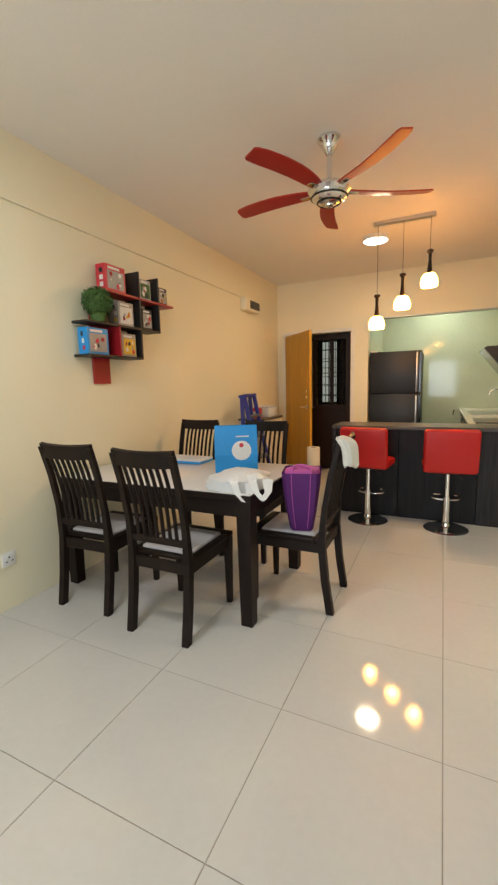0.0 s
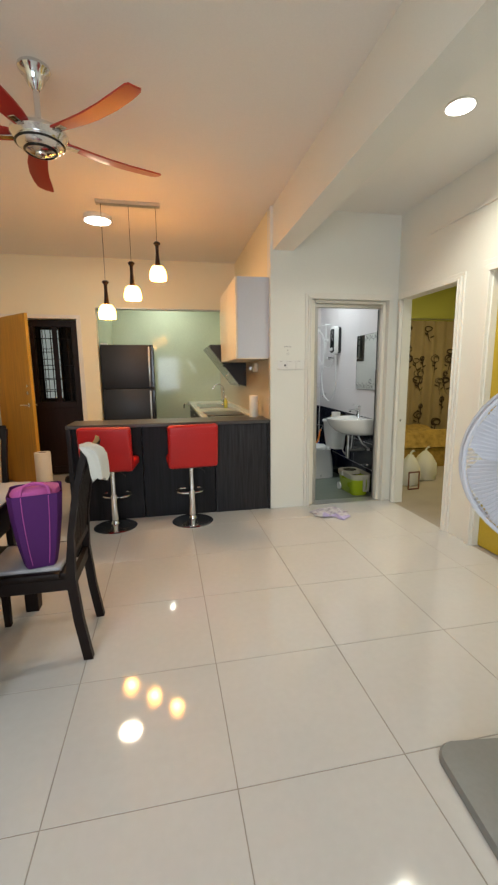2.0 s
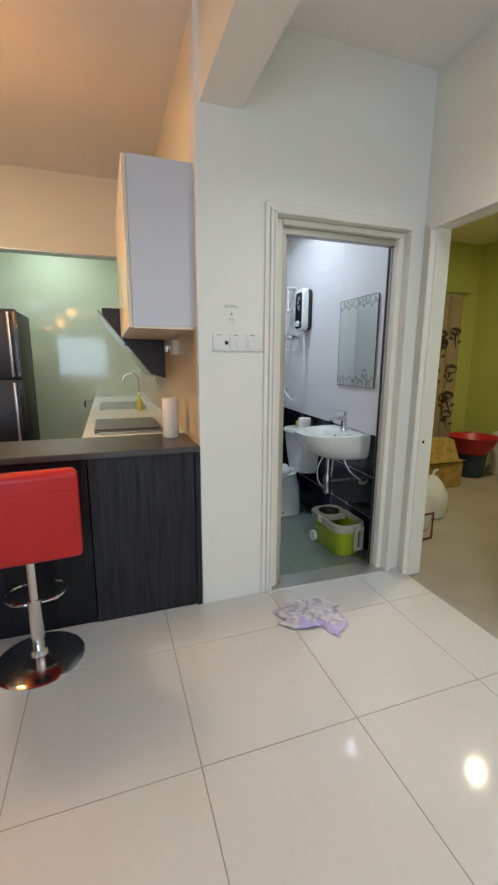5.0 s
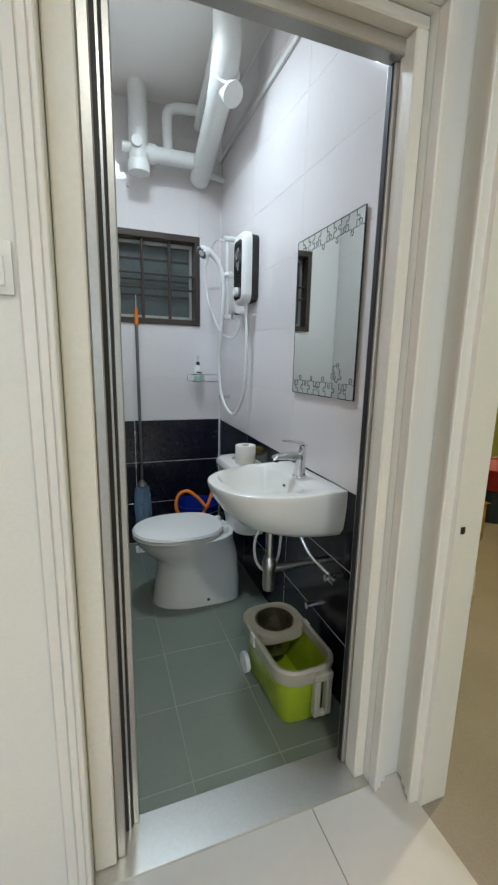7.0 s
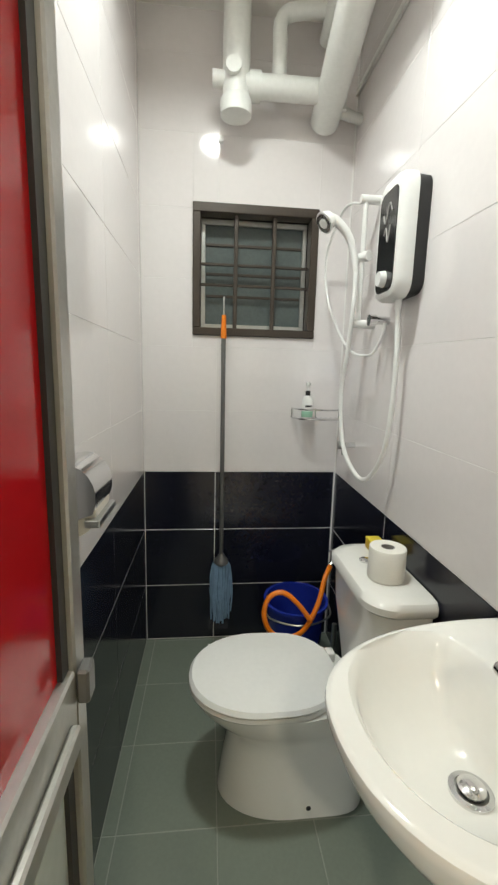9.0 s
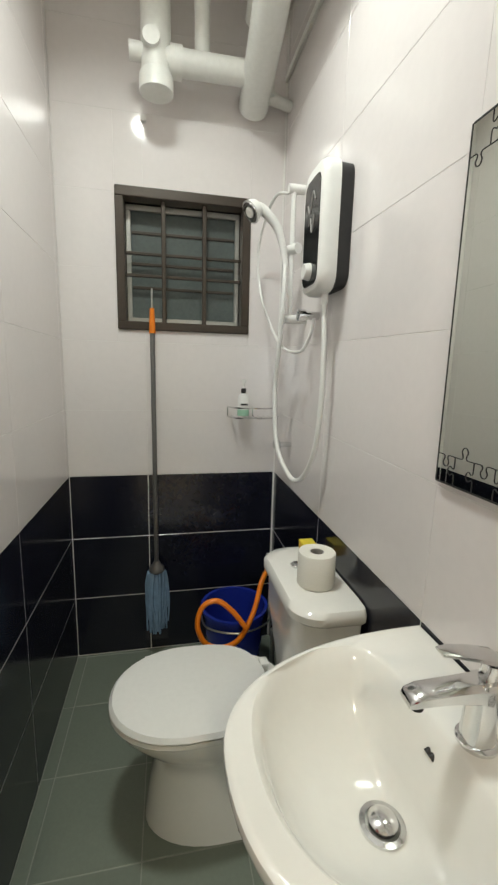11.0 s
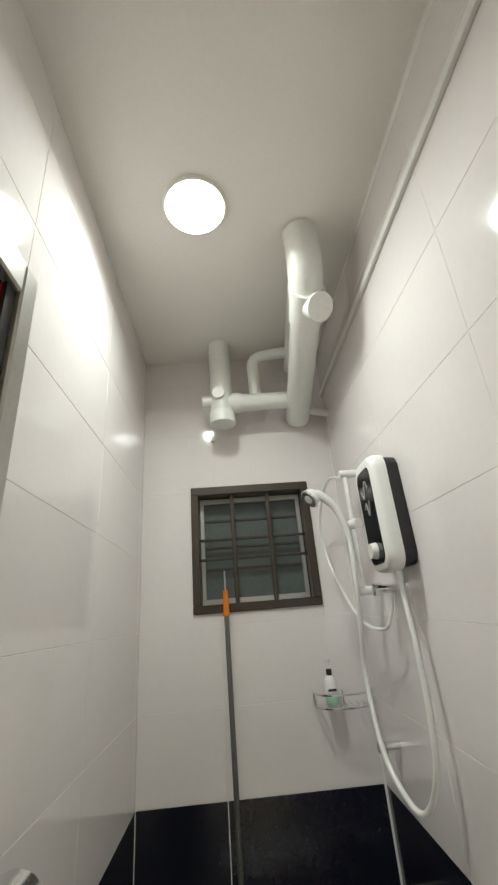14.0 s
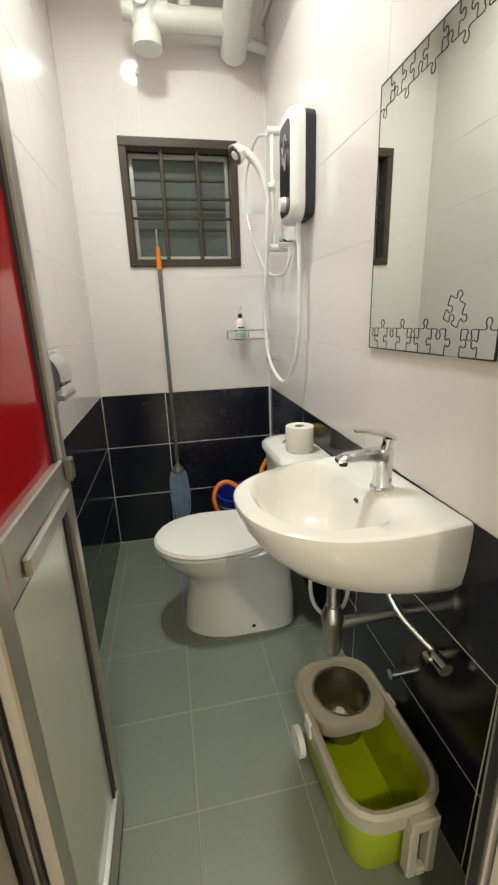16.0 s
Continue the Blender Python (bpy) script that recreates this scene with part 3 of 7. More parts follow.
def purple_bag():
    b = thing("tote_bag", "purple non-woven tote bag standing on a chair", "bag", at=(-0.745, 2.33, 0.463), rz=14)
    bm = bmesh.new()
    loft(bm, [[Vector((x * w, y * d, z)) for x, y in ((-1, -0.8), (-0.8, -1), (0.8, -1), (1, -0.8), (1, 0.8), (0.8, 1), (-0.8, 1), (-1, 0.8))] for z, w, d in ((0, 0.062, 0.095), (0.02, 0.070, 0.102), (0.12, 0.088, 0.118), (0.25, 0.105, 0.128), (0.35, 0.113, 0.12))], cap1=False)
    part("bag_body", bm, PURPLE, b)
    bm = bmesh.new()
    loft(bm, crumpled([(0.335, 0.112, 0.115), (0.355, 0.10, 0.10), (0.365, 0.05, 0.06)], 16, 0.08, 3), cap0=False)
    part("bag_lining", bm, PINK, b, "pink folded lining")
    for y in (-0.127, 0.127):
        for x in (-0.055, 0.055):
            part("seam", tube(bmesh.new(), [(x * 0.62, y * 0.82, 0.02), (x * 0.8, y * 0.945, 0.12), (x * 0.95, y * 1.022, 0.25), (x, y * 0.955, 0.345)], 0.002, 5, 3), PINK, b)
    bm = bmesh.new()
    tube(bm, [(-0.06, -0.11, 0.34), (-0.05, -0.06, 0.375), (0.0, -0.02, 0.38), (0.05, -0.06, 0.372), (0.06, -0.11, 0.34)], 0.008, 6)
    part("handle", bm, PINK, b)


def chair_towel():
    rnd = random.Random(5)
    bm = bmesh.new()
    rings = []
    for z, x, w, d in ((0.872, -0.425, 0.046, 0.050), (0.90, -0.428, 0.050, 0.056), (0.94, -0.430, 0.050, 0.060), (0.98, -0.436, 0.052, 0.064), (1.01, -0.452, 0.054, 0.066), (1.026, -0.470, 0.046, 0.058), (1.034, -0.476, 0.024, 0.034)):
        ring = []
        for k in range(22):
            a = 2 * math.pi * k / 22
            fold = 1 + 0.13 * math.sin(a * 5 + 0.6) + rnd.uniform(-0.05, 0.05)
            ring.append(Vector((x - 0.010 + 0.8 * w * math.cos(a) * fold, 2.225 + d * math.sin(a) * fold, z + (rnd.uniform(-0.012, 0.012) if z < 0.88 else rnd.uniform(-0.003, 0.003)))))
        rings.append(ring)
    loft(bm, rings)
    solid("hand_towel", bm, TOWEL, "white folded hand towel hung over a chair back", "towel")


def blue_tray():
    t = thing("shallow_box", "flat pale blue card box lying on the table", "box", at=(-1.78, 2.62, TT))
    part("box_base", B(-0.19, 0.19, -0.09, 0.09, 0, 0.022, 0.004), SKYBLUE, t, smooth=False)
    part("lid", B(-0.193, 0.193, -0.093, 0.093, 0.016, 0.032, 0.004), CABWHITE, t, "pale blue-white lid", smooth=False)


blue_bag()
plastic_bag()
purple_bag()
chair_towel()
blue_tray()


def wall_shelf():
    s = thing("wall_shelf", "red and black interlocking board wall shelf", "shelf", at=(LX, 2.35, 1.36))
    D = 0.15
    def board(y0, y1, z0, z1, m, name="board"):
        part(name, B(0.002, D, y0, y1, z0, z1, 0.002), m, s, smooth=False)
    # z measured from the shelf's lowest point
    part("red_back_board", B(0.002, 0.018, -0.05, 0.115, 0.0, 0.655, 0.002), SHELFRED, s, "red upright board", smooth=False)
    part("red_upright", B(0.02, D, 0.10, 0.114, 0.19, 0.44, 0.002), SHELFRED, s, smooth=False)
    board(-0.21, 0.36, 0.19, 0.206, SHELFBLACK, "shelf_board")
    board(-0.21, 0.60, 0.42, 0.436, SHELFBLACK, "shelf_board")
    board(-0.03, 0.80, 0.655, 0.672, SHELFRED, "red_shelf_board")
    board(0.345, 0.36, 0.206, 0.42, SHELFBLACK, "upright_board")
    board(0.345, 0.36, 0.436, 0.655, SHELFBLACK, "upright_board")
    board(0.345, 0.36, 0.672, 0.87, SHELFBLACK, "upright_board")
    board(0.585, 0.60, 0.436, 0.655, SHELFBLACK, "upright_board")
    board(0.585, 0.60, 0.672, 0.87, SHELFBLACK, "upright_board")


def figure_box(at, w, h, shell, window, blob, label):
    b = thing("display_box", label, "box", "boxes on the wall shelf", at)
    part("carton", B(0.0, 0.09, 0, w, 0, h, 0.003), shell, b, smooth=False)
    part("box_window", B(0.09, 0.0925, w * 0.10, w * 0.90, h * 0.10, h * 0.78, 0.001), window, b, smooth=False)
    part("title_strip", B(0.09, 0.0928, w * 0.14, w * 0.70, h * 0.83, h * 0.92), CARDWHITE, b, smooth=False)
    rnd = random.Random(int(w * 1000) + int(h * 7000))
    for k in range(7):
        y, z, q = w * rnd.uniform(0.24, 0.74), h * rnd.uniform(0.2, 0.66), rnd.uniform(0.008, 0.020)
        bm = bmesh.new()
        lathe(bm, [(0.001, 0.002), (q, 0.002), (q * 1.05, 0.0)], seg=10, m=Matrix.Translation((0.0926 + 0.0003 * k, y, z)) @ Matrix.Rotation(radians(90), 4, "Y") @ Matrix.Diagonal((rnd.uniform(0.7, 1.5), rnd.uniform(0.6, 1.1), 1, 1)), caps=False)
        part("colour_print", bm, (blob, CARDWHITE, BLACKMATT, blob, CARDRED, CARDGREY, SHELFRED)[k], b, smooth=False)
    for k in range(3):
        x, z = rnd.uniform(0.02, 0.05), h * (0.15 + 0.26 * k)
        part("side_print", B(x, x + rnd.uniform(0.02, 0.035), -0.0015, 0.0005, z, z + h * 0.17), (blob, CARDWHITE, BLACKMATT)[k], b, smooth=False)


wall_shelf()
SZ, SY, SX = 1.36, 2.35, LX + 0.03
figure_box((SX, SY - 0.19, SZ + 0.207), 0.20, 0.185, SKYBLUE, CARDGREY, CARDRED, "blue and grey display box on a black shelf")
figure_box((SX, SY + 0.15, SZ + 0.207), 0.16, 0.175, CARDGREY, CARDGOLD, CARDWHITE, "grey and gold display box on a black shelf")
figure_box((SX, SY + 0.13, SZ + 0.437), 0.17, 0.18, CARDGREY, CARDWHITE, CARDGOLD, "grey and white display box on a black shelf")
figure_box((SX, SY + 0.40, SZ + 0.437), 0.13, 0.165, BLACKMATT, CARDGREY, CARDWHITE, "black display box on a black shelf")
figure_box((SX, SY + 0.02, SZ + 0.673), 0.21, 0.19, CARDRED, CARDGREY, CARDWHITE, "red and white display box on a red shelf")
figure_box((SX, SY + 0.39, SZ + 0.673), 0.14, 0.16, CARDGREY, LEAF, CARDWHITE, "grey and green display box on a red shelf")
figure_box((SX, SY + 0.63, SZ + 0.673), 0.12, 0.14, BLACKMATT, CARDGREY, CARDGOLD, "dark display box on a red shelf")


def topiary():
    p = thing("artificial_plant", "round clipped green artificial boxwood ball", "plant", at=(LX + 0.115, SY - 0.07, SZ + 0.437))
    part("pot", lathe(bmesh.new(), [(0.045, 0), (0.058, 0.05), (0.06, 0.055), (0.05, 0.055)], seg=18), LEAF, p, "green plastic pot")
    rnd = random.Random(9)
    verts, faces = [], []
    for i in range(1500):
        d = Vector((rnd.gauss(0, 1), rnd.gauss(0, 1), rnd.gauss(0, 1))).normalized()
        r = 0.102 * rnd.uniform(0.80, 1.06)
        c = Vector((0, 0, 0.135)) + d * r
        n = (d + Vector((rnd.uniform(-.7, .7), rnd.uniform(-.7, .7), rnd.uniform(-.7, .7)))).normalized()
        u = n.orthogonal().normalized()
        v = n.cross(u)
        a = rnd.uniform(0, 6.28)
        u, v = u * math.cos(a) + v * math.sin(a), v * math.cos(a) - u * math.sin(a)
        s = rnd.uniform(0.009, 0.015)
        k = len(verts)
        verts += [c - u * s, c + v * s * 0.5 + n * 0.002, c + u * s, c - v * s * 0.5 + n * 0.002]
        faces.append((k, k + 1, k + 2, k + 3))
    me = bpy.data.meshes.new("foliage")
    me.from_pydata(verts, [], faces)
    me.materials.append(LEAF)
    ob = new("foliage", me)
    ob.parent = p
    part("core", lathe(bmesh.new(), [(0.02, 0.05), (0.06, 0.075), (0.083, 0.11), (0.085, 0.15), (0.06, 0.20), (0.02, 0.22)], seg=18), LEAF, p)


topiary()


def ceiling_fan():
    f = thing("ceiling_fan", "chrome ceiling fan with five red blades", "fan", at=(-0.69, 2.74, CEIL))
    part("canopy", lathe(bmesh.new(), [(0.074, 0), (0.074, -0.014), (0.066, -0.024), (0.052, -0.036), (0.048, -0.052), (0.030, -0.085), (0.018, -0.10)], seg=24), CHROME, f)
    part("down_rod", rod(bmesh.new(), (0, 0, -0.09), (0, 0, -0.24), 0.015), CHROME, f)
    part("motor_housing", lathe(bmesh.new(), [(0.02, -0.230), (0.05, -0.244), (0.095, -0.268), (0.132, -0.288), (0.135, -0.305), (0.118, -0.319), (0.108, -0.328)], seg=32), CHROME, f)
    part("lower_cover", lathe(bmesh.new(), [(0.108, -0.328), (0.116, -0.336), (0.102, -0.354), (0.072, -0.374), (0.03, -0.384), (0.004, -0.386)], seg=32), CHROME, f, "polished steel lower cover")
    for q, z in ((0.074, -0.372), (0.112, -0.342)):
        part("ring", lathe(bmesh.new(), [(q, z + 0.006), (q + 0.006, z), (q - 0.003, z - 0.006), (q - 0.008, z)], seg=28, caps=False), BLACKGLOSS, f, "dark trim ring")
    part("finial", lathe(bmesh.new(), [(0.030, -0.384), (0.028, -0.392), (0.012, -0.397), (0.002, -0.398)], seg=20), CHROME, f)
    for k in range(5):
        a = radians(30 + 72 * k)
        m = Matrix.Rotation(a, 4, "Z")
        bm = bmesh.new()
        rings = []
        for x, w in ((0.10, 0.030), (0.16, 0.040), (0.24, 0.047), (0.34, 0.052), (0.46, 0.054), (0.58, 0.053), (0.645, 0.047), (0.662, 0.036)):
            dz = -0.300 + 0.01 * (x - 0.1)
            sweep = 0.030 * math.sin((x - 0.1) / 0.56 * math.pi)
            tilt = 0.22
            rings.append([m @ Vector((x, s * w + sweep, dz + s * w * tilt + t)) for s, t in ((-1, -0.004), (0, -0.006), (1, -0.004), (1, 0.004), (0, 0.003), (-1, 0.004))])
        loft(bm, rings)
        blade = part("blade", bm, FANRED, f, "red lacquered blade")
        bm = bmesh.new()
        box(bm, 0.06, 0.19, -0.018, 0.018, -0.314, -0.308, 0.002, m=m)
        part("blade_bracket", bm, CHROME, f, smooth=False)


ceiling_fan()


def pendant_lamp():
    p = thing("pendant_lamp", "three-shade pendant lamp on a ceiling bar", "lamp", at=(-0.38, 4.28, CEIL))
    part("ceiling_bar", B(-0.27, 0.27, -0.03, 0.03, -0.03, 0, 0.003), STEEL, p, smooth=False)
    for x, y, z in PENDANTS:
        lx, lz = x + 0.38, z - CEIL
        part("cable", rod(bmesh.new(), (lx, 0, -0.03), (lx, 0, lz + 0.31), 0.0022, seg=6), BLACKMATT, p)
        stem = part("stem", lathe(bmesh.new(), [(0.020, lz + 0.322), (0.029, lz + 0.314), (0.030, lz + 0.304), (0.015, lz + 0.288), (0.014, lz + 0.23), (0.020, lz + 0.16), (0.024, lz + 0.116)], (lx, 0, 0), 14), DARKWOOD, p, "dark turned wooden stem")
        sh = part("shade", lathe(bmesh.new(), [(0.024, lz + 0.118), (0.048, lz + 0.112), (0.067, lz + 0.082), (0.077, lz + 0.04), (0.076, lz + 0.012), (0.070, lz - 0.004), (0.067, lz - 0.002), (0.072, lz + 0.04), (0.063, lz + 0.078), (0.02, lz + 0.11)], (lx, 0, 0), 24, caps=False), LAMPWARM, p, "glowing frosted glass shade")


def ceiling_light(name, at, r, h, label):
    c = thing("ceiling_light", label, "lamp", "round ceiling lights", at)
    part("rim", lathe(bmesh.new(), [(r, 0), (r + 0.004, -h * 0.5), (r - 0.002, -h), (r - 0.005, -h + 0.001)], seg=32), TRIM, c)
    part("diffuser", lathe(bmesh.new(), [(r - 0.005, -h + 0.0012), (r * 0.8, -h - 0.004), (r * 0.3, -h - 0.006), (0.002, -h - 0.0065)], seg=32, caps=False), LAMPWHITE, c, "lit white diffuser")


pendant_lamp()
ceiling_light("a", (-0.69, 4.66, CEIL), 0.125, 0.045, "thick round white ceiling light near the pendants")
ceiling_light("b", (1.575, 2.61, CEIL), 0.082, 0.012, "slim round recessed ceiling light in the hall")
ceiling_light("c", (1.55, 5.235, CEIL), 0.108, 0.016, "slim round white bathroom ceiling light")
ceiling_light("d", (-1.25, 0.70, CEIL), 0.20, 0.045, "large round white living room ceiling light")
ceiling_light("e", (3.75, 4.60, CEIL), 0.075, 0.03, "round bedroom ceiling light")
# added fixture for the kitchen fill lamp, out of view
ceiling_light("f", (-0.1, 7.15, CEIL), 0.12, 0.03, "round ceiling light added unseen to brighten the kitchen")


def chime():
    c = thing("wall_vent_box", "cream wall box with a dark louvred front", "box", at=(LX, 5.05, 2.272))
    part("housing", B(0, 0.085, -0.24, 0.17, 0, 0.15, 0.008, 2), PAINT, c)
    part("grille", B(0.083, 0.092, -0.12, 0.155, 0.030, 0.128, 0.003), BLACKMATT, c, "dark louvred grille", smooth=False)
    for k in range(4):
        part("louvre", B(0.090, 0.097, -0.115, 0.150, 0.040 + k * 0.022, 0.048 + k * 0.022), GREYMETAL, c, smooth=False)


chime()


def socket(at, facing, w, h, name, label, holes):
    s = thing(name, label, "switch", at=at, rz=facing)
    part("plate", B(-w / 2, w / 2, -0.010, 0, 0, h, 0.003, 2), PLASTICWHITE, s)
    for x, z, a, b, m in holes:
        part("rocker", B(x - a / 2, x + a / 2, -0.0135, -0.0095, z - b / 2, z + b / 2, 0.0012), m, s, smooth=False)
    return s


socket((LX, 1.52, 0.27), 90, 0.086, 0.086, "wall_socket", "white single wall socket above the floor", [(0.0, 0.055, 0.008, 0.012, BLACKMATT), (-0.018, 0.03, 0.012, 0.006, BLACKMATT), (0.018, 0.03, 0.012, 0.006, BLACKMATT), (0.028, 0.068, 0.012, 0.018, TRIM)])
sw = socket((1.063, DY, 1.375), 0, 0.262, 0.088, "switch_panel", "white triple switch and socket panel", [(-0.062, 0.040, 0.017, 0.017, BLACKMATT), (-0.102, 0.078, 0.022, 0.0035, CARDGREY), (-0.015, 0.078, 0.026, 0.0035, CARDGREY), (0.075, 0.078, 0.026, 0.0035, CARDGREY), (0.004, 0.038, 0.030, 0.040, PLASTICWHITE), (0.085, 0.038, 0.066, 0.048, PLASTICWHITE)])
for x in (-0.044, 0.044):
    part("plate_joint", B(x - 0.0008, x + 0.0008, -0.0106, -0.0098, 0.004, 0.084), CARDGREY, sw, smooth=False)
st = thing("wall_sticker", "small faint grey doodle sticker above the switches", "sticker", at=(1.03, DY, 1.51))
for k in range(5):
    part("sticker_letter", B(-0.034 + 0.014 * k, -0.025 + 0.014 * k, -0.0022, 0, 0.074 + 0.002 * (k % 2), 0.086 + 0.002 * (k % 2)), STICKER, st, smooth=False)
part("sticker_dot", rod(bmesh.new(), (0.0, 0, 0.045), (0.0, -0.0025, 0.045), 0.005, seg=10), CARDGREY, st)
part("sticker_head", tube(bmesh.new(), [(-0.011, -0.001, 0.022), (-0.008, -0.001, 0.005), (0.0, -0.001, 0.0), (0.008, -0.001, 0.005), (0.011, -0.001, 0.022), (0.0, -0.001, 0.018), (-0.011, -0.001, 0.022)], 0.0014, 5, 3), STICKER, st)


def entrance_door():
    d = tagged(new("door_1"), "honey-varnished wooden entrance door standing ajar", kind="structure")
    d.matrix_world = pose(-2.185, 6.085, 0.008, 0, 0, -48)
    part("leaf", B(0.0, 0.86, -0.038, 0, 0, 2.03, 0.003), DOORWOOD, d, smooth=False)
    for y, out in ((-0.038, -1), (0.0, 1)):
        part("rose", rod(bmesh.new(), (0.79, y, 1.0), (0.79, y + out * 0.008, 1.0), 0.026, seg=18), CHROME, d)
        bm = bmesh.new()
        tube(bm, [(0.79, y, 1.0), (0.79, y + out * 0.045, 1.0), (0.75, y + out * 0.052, 1.0), (0.68, y + out * 0.05, 0.995)], 0.009, 8)
        part("door_handle", bm, CHROME, d)
        part("lock", rod(bmesh.new(), (0.79, y, 1.14), (0.79, y + out * 0.012, 1.14), 0.02, seg=16), CHROME, d)
        part("lock", rod(bmesh.new(), (0.79, y, 1.22), (0.79, y + out * 0.010, 1.22), 0.016, seg=16), CHROME, d)


def entrance_gate():
    g = thing("metal_gate", "closed dark brown grille gate in the entrance", "gate", at=(-1.71, 6.19, 0.0))
    bm = bmesh.new()
    for a in ((-0.48, -0.40, 0.02, 2.05), (0.40, 0.48, 0.02, 2.05), (-0.40, 0.40, 1.97, 2.05), (-0.40, 0.40, 0.92, 1.0), (-0.40, 0.40, 0.02, 0.12)):
        box(bm, a[0], a[1], -0.02, 0.02, a[2], a[3], 0.003)
    part("gate_frame", bm, MAHOGANY, g, smooth=False)
    part("lower_panel", B(-0.40, 0.40, -0.008, 0.008, 0.12, 0.92), MAHOGANY, g, smooth=False)
    for k in range(2):
        part("upright", B(-0.11 + k * 0.27, -0.05 + k * 0.27, -0.012, 0.012, 1.0, 1.97, 0.002), MAHOGANY, g, smooth=False)
    for k in range(8):
        part("gate_bar", rod(bmesh.new(), (-0.36 + k * 0.1, 0.0, 1.0), (-0.36 + k * 0.1, 0.0, 1.97), 0.005, seg=6), MAHOGANY, g)
    for k in range(5):
        part("gate_bar", rod(bmesh.new(), (-0.40, 0.006, 1.14 + k * 0.17), (0.40, 0.006, 1.14 + k * 0.17), 0.005, seg=6), MAHOGANY, g)


def corridor_window():
    w = tagged(new("window_2"), "dimly lit barred corridor window", kind="structure")
    part("pane", B(-2.25, -1.95, 8.335, 8.345, 0.95, 2.15), CORRGLOW, w, smooth=False)
    bm = bmesh.new()
    for x in (-2.28, -1.95):
        box(bm, x, x + 0.03, 8.31, 8.35, 0.92, 2.18, 0.002)
    for z in (0.92, 2.15):
        box(bm, -2.25, -1.95, 8.31, 8.35, z, z + 0.03, 0.002)
    part("window_frame", bm, MAHOGANY, w, smooth=False)
    for k in range(3):
        part("window_bar", rod(bmesh.new(), (-2.18 + k * 0.08, 8.32, 0.95), (-2.18 + k * 0.08, 8.32, 2.15), 0.006, seg=6), MAHOGANY, w)
    for k in range(6):
        part("window_bar", rod(bmesh.new(), (-2.25, 8.32, 1.1 + k * 0.18), (-1.95, 8.32, 1.1 + k * 0.18), 0.006, seg=6), MAHOGANY, w)


entrance_door()
entrance_gate()
corridor_window()


def ladder():
    l = thing("step_ladder", "narrow blue step ladder standing near the wall", "ladder", at=(-1.85, 4.48, 0), rz=0)
    foot, head = Vector((0, 0, 0.0)), Vector((-0.25, 0, 1.20))
    d = (head - foot).normalized()
    n = Vector((d.z, 0, -d.x))
    for off, w, name in ((0.0, 0.17, "rail"), (-0.045, 0.145, "rear_rail")):
        for sy in (-1, 1):
            bm = bmesh.new()
            rings = []
            for p, k in ((foot + (n * 0 if off == 0.0 else Vector((-0.24, 0, 0))), 1.0), (head + n * off, 0.78)):
                y = sy * w * k
                rings.append([p + n * a + Vector((0, y + b, 0)) for a, b in ((-0.022, -0.013), (0.022, -0.013), (0.022, 0.013), (-0.022, 0.013))])
            loft(bm, rings)
            rail = part(name, bm, BLUEPAINT, l, smooth=False)
            if off == 0.0:
                part("rubber_foot", B(-0.024, 0.024, sy * w - 0.016, sy * w + 0.016, 0.0, 0.03, 0.003), BLACKMATT, rail, smooth=False)
    m = Matrix.Translation(head) @ Matrix.Rotation(math.atan2(d.x, d.z), 4, "Y")
    part("top_cap", B(-0.075, 0.03, -0.15, 0.15, -0.01, 0.02, 0.004, m=m), BLUEPAINT, l, smooth=False)
    for k in range(4):
        p = foot.lerp(head, 0.2 + 0.2 * k)
        w = 0.155 - 0.008 * k
        part("tread", B(p.x - 0.02, p.x + 0.055, -w, w, p.z - 0.01, p.z + 0.012, 0.003), GREYMETAL, l, "grey ribbed tread", smooth=False)


def side_cabinet():
    c = thing("side_cabinet", "low cream side cabinet cluttered against the wall", "cabinet", at=(LX, 4.98, 0))
    part("body", B(0.0, 0.34, -0.30, 0.32, 0.0, 0.88, 0.004), CABCREAM, c, smooth=False)
    part("top_board", B(-0.0, 0.36, -0.32, 0.34, 0.88, 0.905, 0.004), BARTOP, c, "dark top board", smooth=False)
    for y0, y1 in ((-0.295, 0.005), (0.012, 0.315)):
        dr = part("door", B(0.341, 0.358, y0, y1, 0.03, 0.86, 0.003), CABCREAM, c, smooth=False)
        part("knob", rod(bmesh.new(), (0.358, (y0 + y1) / 2, 0.6), (0.378, (y0 + y1) / 2, 0.6), 0.01, seg=10), CHROME, dr)
    b = thing("storage_box", "white plastic box on the side cabinet", "box", at=(LX + 0.18, 5.10, 0.905))
    part("box_base", B(-0.12, 0.12, -0.14, 0.14, 0, 0.12, 0.01, 2), PLASTICWHITE, b)
    part("lid", B(-0.128, 0.128, -0.148, 0.148, 0.12, 0.14, 0.005), CABWHITE, b, smooth=False)
    k = thing("red_carton", "small red carton on the side cabinet", "box", at=(LX + 0.20, 4.80, 0.905))
    part("carton", B(-0.05, 0.05, -0.05, 0.05, 0, 0.13, 0.003), CARDRED, k, smooth=False)
    part("label_print", B(-0.03, 0.03, -0.0515, -0.0495, 0.04, 0.09), CARDWHITE, k, smooth=False)


